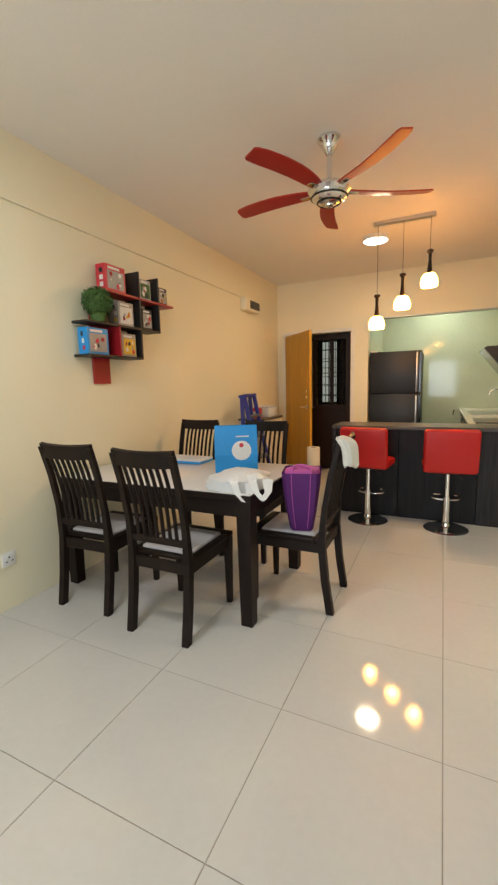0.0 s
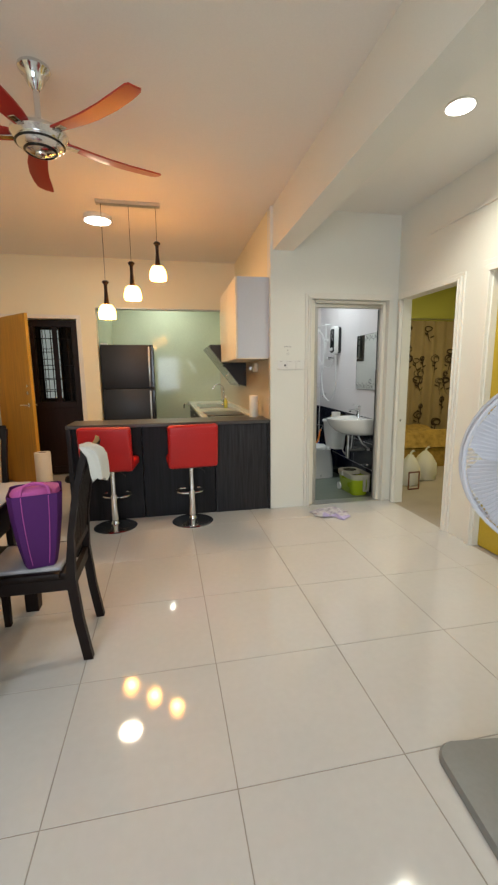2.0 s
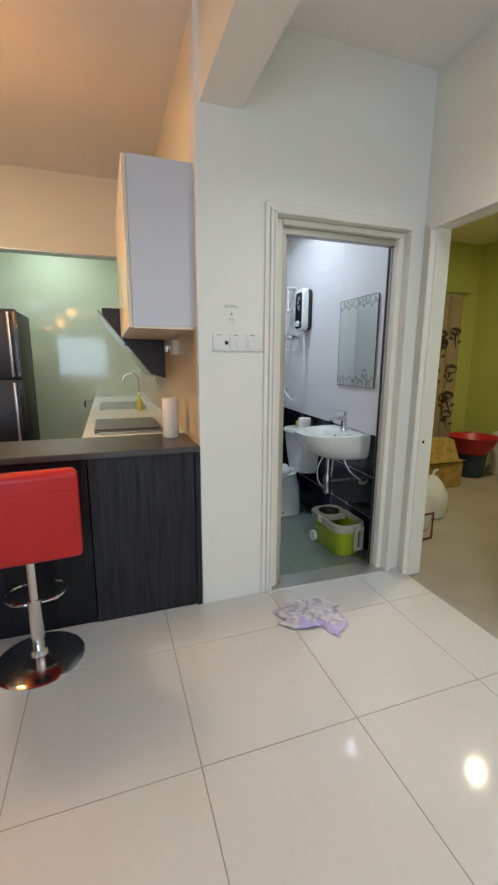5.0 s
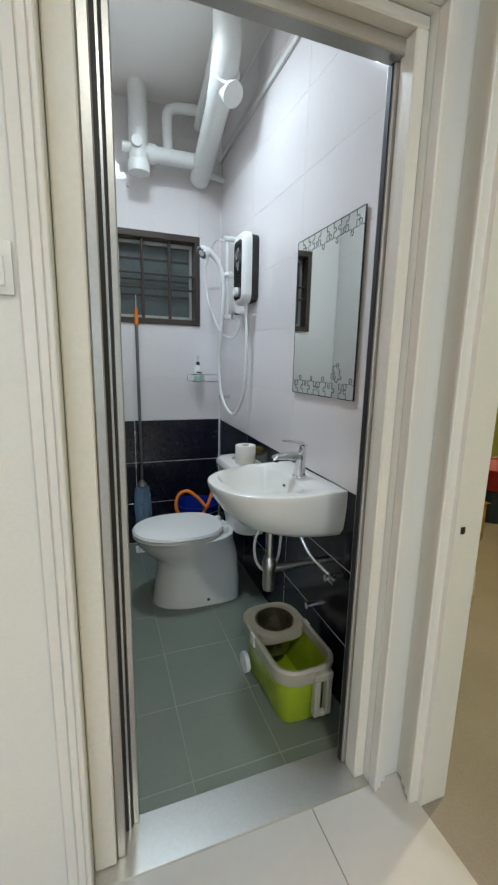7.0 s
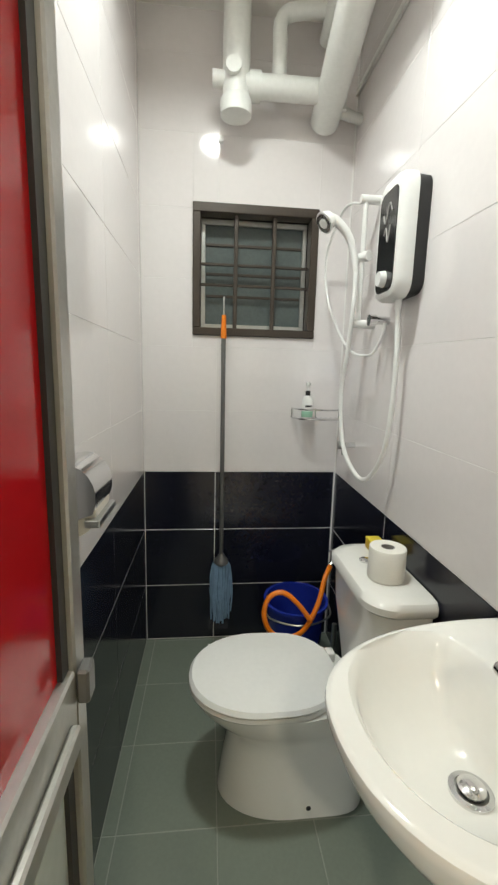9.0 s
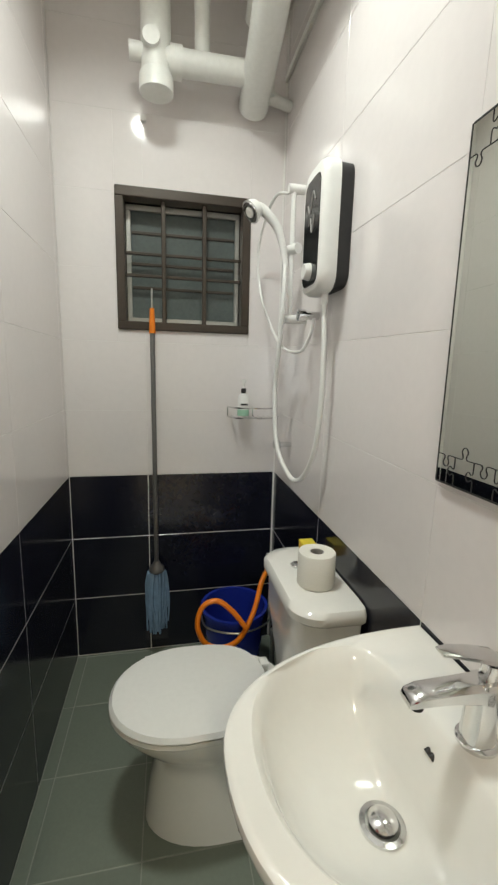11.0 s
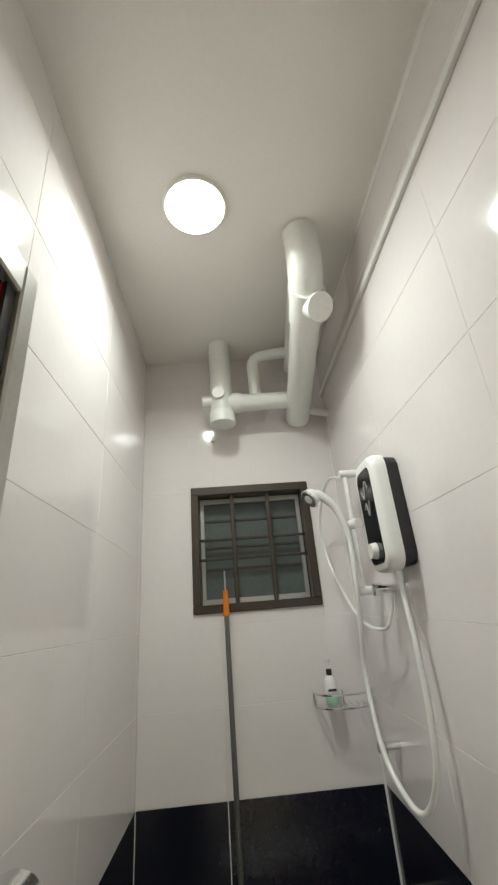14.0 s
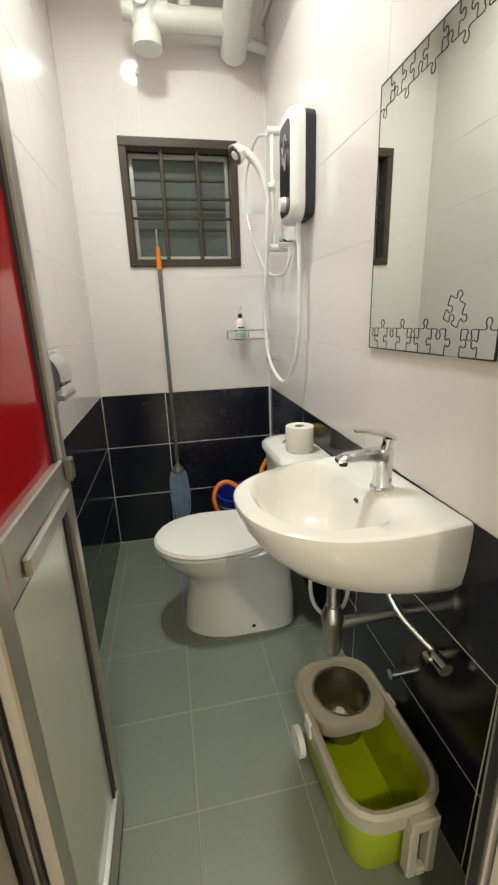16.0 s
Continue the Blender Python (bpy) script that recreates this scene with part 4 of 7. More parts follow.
def paper_roll():
    r = thing("paper_roll", "tall white paper roll standing on the floor", "roll", at=(-1.56, 5.34, 0))
    part("paper", lathe(bmesh.new(), [(0.085, 0), (0.087, 0.005), (0.087, 0.465), (0.084, 0.47), (0.05, 0.47), (0.048, 0.44), (0.048, 0.02), (0.05, 0.0)], seg=28, caps=False), PAPER, r)
    part("tube", lathe(bmesh.new(), [(0.047, 0.0), (0.047, 0.468), (0.043, 0.468), (0.043, 0.0)], seg=24, caps=False), CARDGREY, r, "grey card core")


def shoes():
    for i, (x, y, rz) in enumerate(((-1.40, 5.78, 20), (-1.29, 5.80, 5))):
        s = thing("shoe", "dark slip-on shoe by the entrance", "shoe", "shoes by the entrance", at=(x, y, 0), rz=rz)
        part("sole", lathe(bmesh.new(), [(0.9, 0), (1.0, 0.1), (1.0, 0.2)], seg=18, m=Matrix.Diagonal((0.045, 0.13, 0.09, 1))), BLACKMATT, s)
        part("upper", lathe(bmesh.new(), [(0.98, 0.2), (0.95, 0.4), (0.7, 0.75), (0.35, 0.9)], seg=18, m=Matrix.Diagonal((0.043, 0.125, 0.075, 1))), BLACKMATT, s)


ladder()
side_cabinet()
paper_roll()
shoes()


def pedestal_fan():
    f = thing("pedestal_fan", "pale lilac pedestal fan on a flat grey base", "fan", at=(0.93, 1.19, 0))
    outline = []
    for cx, cy, a0 in ((0.11, 0.13, 0), (-0.11, 0.16, 90), (-0.14, -0.13, 180), (0.11, -0.13, 270)):
        outline += [(cx + 0.075 * math.cos(radians(a0 + k * 18)), cy + 0.075 * math.sin(radians(a0 + k * 18))) for k in range(6)]
    bm = bmesh.new()
    loft(bm, [[Vector((x * s, y * s, z)) for x, y in outline] for z, s in ((0, 1), (0.018, 1), (0.027, 0.97), (0.03, 0.5))])
    part("base", bm, BASEGREY, f, "flat grey rounded base")
    part("pole", rod(bmesh.new(), (0, 0, 0.03), (0, 0, 0.98), 0.016), FANGREY, f)
    part("collar", lathe(bmesh.new(), [(0.05, 0.028), (0.035, 0.06), (0.022, 0.12)], seg=20), BASEGREY, f)
    H = Matrix.Translation((-0.155, -0.10, 1.122)) @ Matrix.Rotation(radians(-36), 4, "Z") @ Matrix.Rotation(radians(90), 4, "X")
    bm = bmesh.new()
    lathe(bm, [(0.05, -0.16), (0.065, -0.13), (0.065, -0.05), (0.04, -0.03)], seg=20, m=H)
    part("motor_housing", bm, FANGREY, f)
    part("motor_neck", tube(bmesh.new(), [(0, 0, 0.94), (-0.01, -0.006, 1.04), H @ Vector((0, 0, -0.09))], 0.022, 12), FANGREY, f)
    for R, d in ((0.205, 0.0), (0.21, 0.035), (0.205, 0.07)):
        bm = bmesh.new()
        ring = [H @ Vector((R * math.cos(2 * math.pi * k / 40), R * math.sin(2 * math.pi * k / 40), d)) for k in range(41)]
        tube(bm, ring, 0.005, 6, 0)
        part("guard_ring", bm, FANGREY, f)
    bm = bmesh.new()
    for k in range(120):
        a = 2 * math.pi * k / 120
        for d0, d1 in ((0.085, 0.07), (-0.02, 0.0)):
            p = [H @ Vector((r * math.cos(a + t), r * math.sin(a + t), z)) for r, t, z in ((0.035, 0, d0), (0.12, 0.14, d0 + (0.006 if d0 > 0 else -0.004)), (0.205, 0.2, d1))]
            tube(bm, p, 0.0014, 4, 2)
    tagged(part("wire_guard", bm, FANGREY, f), kind="stuff")
    for k in range(5):
        bm = bmesh.new()
        rings = []
        for r, w in ((0.03, 0.025), (0.08, 0.062), (0.14, 0.092), (0.178, 0.085), (0.192, 0.05)):
            a = 2 * math.pi * k / 5
            rings.append([H @ Vector((r * math.cos(a) - s * w * math.sin(a), r * math.sin(a) + s * w * math.cos(a), 0.035 + s * w * 0.35 + t)) for s, t in ((-1, 0), (1, 0), (1, 0.003), (-1, 0.003))])
        loft(bm, rings)
        part("blade", bm, FANGREY, f)
    bm = bmesh.new()
    lathe(bm, [(0.04, 0.085), (0.04, 0.093), (0.02, 0.097), (0.002, 0.098)], seg=20, m=H)
    part("hub_cap", bm, FANGREY, f)


pedestal_fan()


def rag():
    """A thin cloth pushed into ridges, ragged at its edge."""
    bm = bmesh.new()
    n, mrows = 64, 40
    grid = []
    for i in range(n + 1):
        row = []
        for j in range(mrows + 1):
            u, v = i / n - 0.5, j / mrows - 0.5
            q = noise.noise(Vector((u * 4, v * 5, 3.1)))
            w = noise.noise(Vector((u * 12, v * 14, 7.7)))
            edge = max(abs(u), abs(v)) * 2
            ridge = math.sin(v * 46 + u * 9 + q * 5.5)
            x = u * 0.33 + 0.030 * math.sin(v * 9 + u * 4) + 0.018 * w
            y = v * (0.20 + 0.10 * (u + 0.5)) + 0.030 * math.sin(u * 7 + 0.6) + 0.018 * q - 0.05 * max(0, u - 0.1)
            z = 0.005 + max(0.0, (0.012 + 0.010 * q) * (1 + ridge) * (1.12 - edge ** 4) + 0.008 * (w + 0.3))
            row.append(bm.verts.new((x, y, z)))
        grid.append(row)
    for i in range(n):
        for j in range(mrows):
            bm.faces.new((grid[i][j], grid[i + 1][j], grid[i + 1][j + 1], grid[i][j + 1]))
    place(bm, pose(1.375, 3.865, 0, 0, 0, -24))
    ob = solid("floor_rag", bm, CLOTH, "crumpled grey and lilac striped floor rag at the threshold", "rag")
    ob.modifiers.new("thick", "SOLIDIFY").thickness = 0.003
    ob.data.materials.append(LILAC)
    ob.data.materials.append(RAGSTRIPE)
    turn = pose(1.375, 3.865, 0, 0, 0, -24).inverted()
    for p in ob.data.polygons:
        c = turn @ p.center
        wob = noise.noise(Vector((c.x * 14, c.y * 14, 0.3)))
        if c.y < -0.055 + 0.05 * wob and c.x > -0.06:
            p.material_index = 1
        elif math.sin(c.y * 190 + c.x * 30 + wob * 3) > 0.62:
            p.material_index = 2


rag()


# ---- kitchen ----
def bar_counter():
    c = thing("bar_counter", "charcoal laminate breakfast bar with overhanging top", "counter", at=(-0.075, 4.15, 0))
    part("counter_top", B(-0.935, 0.930, -0.02, 0.40, 0.868, 0.90, 0.003), BARTOP, c, smooth=False)
    part("end_panel", B(-0.935, -0.895, -0.012, 0.395, 0, 0.868, 0.002), BARFRONT, c, smooth=False)
    part("end_panel", B(0.905, 0.930, -0.012, 0.395, 0, 0.868, 0.002), BARFRONT, c, smooth=False)
    for x0, x1 in ((-0.895, -0.29), (-0.286, 0.385), (0.389, 0.905)):
        part("front_panel", B(x0, x1, 0.008 if x0 < 0.3 else 0.0, 0.028, 0.0, 0.868, 0.002), BARDARK if x0 < 0.3 else BARFRONT, c, smooth=False)
    part("back_panel", B(-0.895, 0.905, 0.37, 0.39, 0.0, 0.868), CABWHITE, c, smooth=False)


def bar_stool(at, rz):
    s = thing("bar_stool", "red leatherette bar stool on a chrome pedestal", "stool", "stools at the breakfast bar", at, rz)
    part("base_plate", lathe(bmesh.new(), [(0.185, 0), (0.187, 0.006), (0.17, 0.014), (0.08, 0.026), (0.04, 0.036), (0.033, 0.06)], seg=36), CHROME, s)
    part("column", rod(bmesh.new(), (0, 0, 0.05), (0, 0, 0.30), 0.029, seg=20), CHROME, s)
    part("gas_lift", rod(bmesh.new(), (0, 0, 0.30), (0, 0, 0.52), 0.020, seg=16), CHROME, s)
    bm = bmesh.new()
    tube(bm, [(0.0, 0.03, 0.26), (-0.09, 0.05, 0.262), (-0.135, 0.13, 0.265), (-0.09, 0.20, 0.265), (0, 0.215, 0.265), (0.09, 0.20, 0.265), (0.135, 0.13, 0.265), (0.09, 0.05, 0.262), (0.0, 0.03, 0.26)], 0.0085, 8)
    part("footrest", bm, CHROME, s)
    bm = bmesh.new()
    tube(bm, [(0.02, 0, 0.515), (0.08, -0.02, 0.50), (0.12, -0.03, 0.47)], 0.005, 6)
    part("lift_lever", bm, BLACKMATT, s)
    part("seat_plate", B(-0.09, 0.09, -0.07, 0.09, 0.515, 0.53, 0.003), BLACKMATT, s, smooth=False)
    part("seat", B(-0.205, 0.205, -0.14, 0.21, 0.53, 0.61, 0.03, 4), REDPU, s, "red padded seat")
    bm = bmesh.new()
    box(bm, -0.213, 0.213, -0.035, 0.035, 0.0, 0.378, 0.026, 4)
    place(bm, pose(0, -0.15, 0.545, 7, 0, 0))
    part("backrest", bm, REDPU, s, "red padded backrest")
    bm = bmesh.new()
    box(bm, -0.2055, 0.2055, -0.036, -0.0335, 0.30, 0.303)
    place(bm, pose(0, -0.15, 0.545, 7, 0, 0))
    part("seam", bm, REDPU, s, smooth=False)
    return s


bar_counter()
stool = bar_stool((-0.615, 3.965, 0), -6)
copy_thing(stool, pose(0.068, 3.955, 0, 0, 0, 5))


def fridge():
    f = thing("fridge", "tall graphite two-door fridge in the kitchen", "fridge", at=(-0.62, 6.16, 0))
    part("body", B(-0.34, 0.34, 0.06, 0.70, 0.02, 1.74, 0.01, 2), BLACKMATT, f)
    for k, (z0, z1) in enumerate(((0.03, 1.155), (1.159, 1.745))):
        d = part("door", B(-0.345, 0.345, 0.0, 0.058, z0, z1, 0.007, 3), FRIDGE, f, "dark graphite steel door")
        hz0, hz1 = ((0.55, 1.13) if k == 0 else (1.18, 1.72))
        part("handle", B(0.275, 0.30, -0.030, -0.004, hz0, hz1, 0.006, 2), STEEL, d, "long steel handle")
        part("edge_strip", B(0.318, 0.343, -0.004, 0.0, z0 + 0.02, z1 - 0.02, 0.001), BLACKGLOSS, d, smooth=False)
    part("hinge_cap", B(-0.33, -0.25, 0.0, 0.09, 1.745, 1.765, 0.004), PLASTICWHITE, f, smooth=False)


fridge()


def base_units():
    for y0, y1 in ((4.56, 5.30), (5.302, 6.05), (6.052, 6.85), (6.852, AY)):
        u = thing("base_cabinet", "grey kitchen base cabinet under the worktop", "cabinet", "kitchen base cabinets", at=(0.57, (y0 + y1) / 2, 0))
        h = (y1 - y0) / 2
        part("body", B(-0.26, 0.285, -h, h, 0.1, 0.83), CABWHITE, u, smooth=False)
        part("plinth", B(-0.22, 0.285, -h, h, 0.0, 0.1), BLACKMATT, u, smooth=False)
        d = part("door", B(-0.28, -0.261, -h + 0.003, h - 0.003, 0.11, 0.82, 0.002), BARFRONT, u, smooth=False)
        part("handle", B(-0.30, -0.282, -0.08, 0.08, 0.74, 0.752, 0.003), STEEL, d, smooth=False)
    w = thing("worktop", "cream stone worktop over the base cabinets", "worktop", at=(0.56, 6.15, 0.83))
    part("slab", B(-0.30, 0.298, -1.598, 1.598, 0.0, 0.035, 0.004), QUARTZ, w, smooth=False)
    part("upstand", B(0.282, 0.298, -1.598, 1.598, 0.035, 0.075, 0.003), QUARTZ, w, smooth=False)
    bs = structure("wall_backsplash", B(PX - 0.008, PX, 4.17, AY - 0.002, 0.90, 1.49), BEIGETILE, "beige tiled backsplash")
    hob = thing("hob", "flat grey glass hob with a steel front strip", "hob", at=(0.55, 5.15, 0.865))
    part("glass_plate", B(-0.22, 0.22, -0.28, 0.30, 0, 0.008, 0.003), BLACKGLOSS, hob, smooth=False)
    part("cover_plate", B(-0.225, 0.20, -0.20, 0.31, 0.0082, 0.014, 0.002), GREYMETAL, hob, "flat grey cover", smooth=False)
    part("front_strip", B(-0.20, 0.225, -0.34, -0.285, 0, 0.007, 0.002), STEEL, hob, smooth=False)
    snk = thing("kitchen_sink", "stainless steel inset kitchen sink", "sink", at=(0.56, 6.55, 0.865))
    bm = bmesh.new()
    for a in ((-0.22, 0.22, -0.35, -0.31), (-0.22, 0.22, 0.31, 0.35), (-0.22, -0.18, -0.31, 0.31), (0.12, 0.22, -0.31, 0.31)):
        box(bm, *a, 0, 0.006, 0.002)
    part("rim", bm, STEEL, snk, smooth=False)
    part("bowl", B(-0.18, 0.12, -0.31, 0.31, 0.0005, 0.003), STEEL, snk, smooth=False)
    tp = thing("kitchen_tap", "tall chrome swan-neck kitchen tap", "tap", at=(0.74, 6.55, 0.871))
    bm = bmesh.new()
    tube(bm, [(0, 0, 0), (0, 0, 0.18), (-0.01, 0, 0.27), (-0.07, 0, 0.32), (-0.14, 0, 0.30), (-0.165, 0, 0.24)], 0.011, 10)
    part("spout", bm, CHROME, tp)
    part("collar", lathe(bmesh.new(), [(0.028, 0), (0.026, 0.02), (0.015, 0.04)], seg=16), CHROME, tp)
    part("lever", rod(bmesh.new(), (0, -0.02, 0.06), (-0.01, -0.09, 0.085), 0.006, seg=8), CHROME, tp)
    so = thing("dish_soap_bottle", "clear bottle of yellow-green dish soap", "bottle", at=(0.70, 6.08, 0.865))
    part("bottle", lathe(bmesh.new(), [(0.024, 0), (0.028, 0.008), (0.028, 0.09), (0.018, 0.115), (0.011, 0.125), (0.011, 0.145)], seg=18), DISHSOAP, so)
    part("cap", lathe(bmesh.new(), [(0.012, 0.145), (0.012, 0.165), (0.006, 0.172)], seg=12), PLASTICWHITE, so)
    pt = thing("paper_towel", "upright white paper towel roll on the bar", "roll", at=(0.755, 4.44, 0.90))
    part("paper", lathe(bmesh.new(), [(0.043, 0), (0.045, 0.004), (0.045, 0.215), (0.043, 0.22), (0.02, 0.22), (0.019, 0.2)], seg=24), PAPER, pt)


base_units()


def upper_cabinet():
    c = thing("wall_cabinet", "pale grey wall cabinet with cream doors", "cabinet", at=(PX, 4.20, 1.49))
    part("body", B(-0.30, 0, 0, 1.08, 0, 0.735, 0.002), CABWHITE, c, smooth=False)
    part("base_board", B(-0.30, 0, 0.002, 1.08, -0.012, 0.0), CABCREAM, c, smooth=False)
    for y0, y1 in ((0.002, 0.538), (0.542, 1.078)):
        part("door", B(-0.32, -0.301, y0, y1, -0.01, 0.733, 0.002), CABCREAM, c, "cream gloss door", smooth=False)


def cooker_hood():
    h = thing("cooker_hood", "slanted black glass cooker hood", "hood", at=(PX, 5.62, 1.49))
    bm = bmesh.new()
    out = [(0, -0.30), (-0.10, -0.27), (-0.44, 0.16), (-0.44, 0.20), (-0.20, 0.20), (-0.18, 0.05), (0, 0.05)]
    m = Matrix(((1, 0, 0, 0), (0, 0, 1, -0.30), (0, 1, 0, 0), (0, 0, 0, 1)))
    prism(bm, out, 0.66, m)
    part("hood_body", bm, BLACKMATT, h, smooth=False)
    bm = bmesh.new()
    n = Vector((-0.43, 0, -0.34)).normalized()
    a0, a1 = Vector((-0.09, 0, -0.285)) + n * 0.004, Vector((-0.46, 0, 0.185)) + n * 0.004
    loft(bm, [[Vector((p.x, y, p.z)), Vector((p.x + n.x * 0.008, y, p.z + n.z * 0.008))] + [Vector((q.x + n.x * 0.008, y, q.z + n.z * 0.008)), Vector((q.x, y, q.z))] for y in (-0.32, 0.38) for p, q in ((a0, a1),)])
    part("glass_front", bm, HOODGLASS, h, "smoked reflective glass front", smooth=False)
    part("flue", B(-0.20, 0, -0.02, 0.32, 0.20, 0.60, 0.003), STEEL, h, smooth=False)
    part("control_strip", B(-0.30, -0.27, -0.326, -0.318, -0.06, -0.045), BLACKGLOSS, h, smooth=False)


upper_cabinet()
cooker_hood()
gs = thing("gas_regulator", "small brass valve and grey box on the backsplash", "valve", at=(PX - 0.008, 4.72, 1.40))
part("box_cover", B(-0.04, 0, -0.06, 0.06, -0.04, 0.05, 0.004), CABCREAM, gs, smooth=False)
part("valve_body", rod(bmesh.new(), (-0.03, 0.06, 0.0), (-0.03, 0.15, 0.0), 0.014), CHROME, gs)
part("valve_wheel", rod(bmesh.new(), (-0.05, 0.11, -0.02), (-0.05, 0.11, 0.02), 0.018), STEEL, gs)
pp = thing("sink_spray", "small chrome spout beside the kitchen sink", "tap", at=(0.24, 7.3, 0.83))
part("spout", tube(bmesh.new(), [(0.04, 0, 0), (-0.02, 0, 0.02), (-0.07, 0, 0.02), (-0.08, 0, -0.05)], 0.009, 8), CHROME, pp)


# ---- bathroom ----
def toilet():
    t = thing("toilet", "white ceramic toilet with its lid closed", "toilet", at=(0, 0, BFZ))
    cy = 5.40

    def oval(x0, x1, w, z, n=36, e0=0.62):
        """Egg outline: round front at x0, straighter back at x1."""
        out = []
        for k in range(n):
            a = 2 * math.pi * k / n
            c, s = math.cos(a), math.sin(a)
            cx = x0 + (x1 - x0) * 0.46
            rx = (x1 - cx) if c > 0 else (cx - x0)
            e = e0 if c > 0 else 1.0
            out.append(Vector((cx + rx * (abs(c) ** e) * (1 if c > 0 else -1), cy + w * math.copysign(abs(s) ** (0.92 if c < 0 else max(e0, 0.35) + 0.3), s), z)))
        return out
    bm = bmesh.new()
    loft(bm, [oval(1.548, 2.03, 0.142, 0.0, e0=0.3), oval(1.550, 2.03, 0.141, 0.02, e0=0.3), oval(1.566, 2.03, 0.134, 0.13, e0=0.3), oval(1.578, 2.02, 0.130, 0.20, e0=0.3), oval(1.573, 2.02, 0.130, 0.25, e0=0.35), oval(1.52, 2.01, 0.150, 0.295, e0=0.45), oval(1.475, 2.0, 0.176, 0.35), oval(1.465, 2.0, 0.183, 0.385)])
    part("bowl", bm, CERAMIC, t)
    bm = bmesh.new()
    loft(bm, [oval(1.458, 1.93, 0.186, 0.386), oval(1.452, 1.93, 0.190, 0.394), oval(1.455, 1.93, 0.188, 0.404)])
    part("seat", bm, CERAMIC, t, "white plastic seat")
    bm = bmesh.new()
    loft(bm, [oval(1.458, 1.935, 0.186, 0.4055), oval(1.452, 1.935, 0.190, 0.412), oval(1.462, 1.93, 0.182, 0.424), oval(1.52, 1.88, 0.13, 0.430), oval(1.60, 1.80, 0.06, 0.432)])
    part("lid", bm, PLASTICWHITE, t, "closed white lid")
    for y in (cy - 0.075, cy + 0.075):
        part("hinge", B(1.925, 1.955, y - 0.02, y + 0.02, 0.386, 0.42, 0.006, 2), PLASTICWHITE, t)
    bm = bmesh.new()

    def tank(x0, x1, w, z, r=0.085):
        out = []
        for sx, sy, a0 in ((1, 1, 0), (-1, 1, 90), (-1, -1, 180), (1, -1, 270)):
            rr = r if sx < 0 else 0.012
            rr = min(rr, x1 - x0 - 0.014)
            px = x1 - rr if sx > 0 else x0 + rr
            py = cy + sy * (w - rr)
            out += [Vector((px + rr * math.cos(radians(a0 + q * 11.25)), py + rr * math.sin(radians(a0 + q * 11.25)), z)) for q in range(9)]
        return out
    loft(bm, [tank(1.99, 2.13, 0.165, 0.385), tank(1.985, 2.135, 0.185, 0.45), tank(1.965, 2.14, 0.198, 0.60), tank(1.96, 2.14, 0.203, 0.715)])
    part("tank", bm, CERAMIC, t)
    bm = bmesh.new()
    loft(bm, [tank(1.955, 2.145, 0.208, 0.716), tank(1.947, 2.147, 0.215, 0.725), tank(1.947, 2.147, 0.215, 0.745), tank(1.957, 2.147, 0.205, 0.758), tank(1.98, 2.145, 0.18, 0.763)])
    part("tank_lid", bm, CERAMIC, t, "white rounded tank lid")
    part("flush_button", lathe(bmesh.new(), [(0.020, 0.763), (0.020, 0.768), (0.016, 0.771), (0.002, 0.7715)], (2.035, cy + 0.055, 0), 20), CHROME, t)
    part("bolt_cap", rod(bmesh.new(), (1.83, cy - 0.141, 0.035), (1.83, cy - 0.132, 0.035), 0.008), BLACKMATT, t)
    part("bolt_cap", rod(bmesh.new(), (2.06, cy - 0.206, 0.66), (2.06, cy - 0.20, 0.66), 0.009), BLACKMATT, t)


def tissue():
    r = thing("toilet_roll", "white toilet roll standing on the tank lid", "roll", at=(2.055, 5.34, BFZ + 0.764))
    part("paper", lathe(bmesh.new(), [(0.052, 0), (0.055, 0.003), (0.055, 0.097), (0.053, 0.10), (0.021, 0.10), (0.020, 0.085), (0.020, 0.01)], seg=30), PAPER, r)
    part("core", lathe(bmesh.new(), [(0.0205, 0.02), (0.0205, 0.099), (0.0185, 0.099), (0.0185, 0.02)], seg=20, caps=False), CARDGREY, r)
    s = thing("yellow_sponge", "small yellow sponge behind the toilet roll", "sponge", at=(2.10, 5.53, BFZ + 0.764))
    part("foam", B(-0.025, 0.025, -0.035, 0.035, 0, 0.035, 0.006, 2), CARDGOLD, s)
    part("scourer", B(-0.025, 0.025, -0.035, 0.035, 0.0352, 0.042, 0.002), SPONGE, s, smooth=False)


def round_rect(w, d, r, z, cx=0, cy=0, n=5):
    out = []
    for sx, sy, a0 in ((1, 1, 0), (-1, 1, 90), (-1, -1, 180), (1, -1, 270)):
        out += [Vector((cx + sx * (w - r) + r * math.cos(radians(a0 + q * 90 / (n - 1))), cy + sy * (d - r) + r * math.sin(radians(a0 + q * 90 / (n - 1))), z)) for q in range(n)]
    return out


def half_oval(x_tip, x_wall, y0, y1, z, power=2.25, side=8, n=40, belly=0.0):
    """A half-oval that bulges towards -x, with its flat side on the wall; belly rounds its low-y flank."""
    out = []
    cy, hw = (y0 + y1) / 2, (y1 - y0) / 2
    for k in range(side):
        out.append(Vector((x_wall, cy + hw * k / side, z)))
    for k in range(n + 1):
        a = math.pi * k / n
        c, s = math.cos(a), math.sin(a)
        out.append(Vector((x_wall - (x_wall - x_tip) * (s ** (2 / power)), cy + hw * math.copysign(abs(c) ** (2 / power), c) - (belly * abs(math.sin(2 * a)) if c < 0 else 0), z)))
    for k in range(side - 1, 0, -1):
        out.append(Vector((x_wall, cy - hw * k / side, z)))
    return out


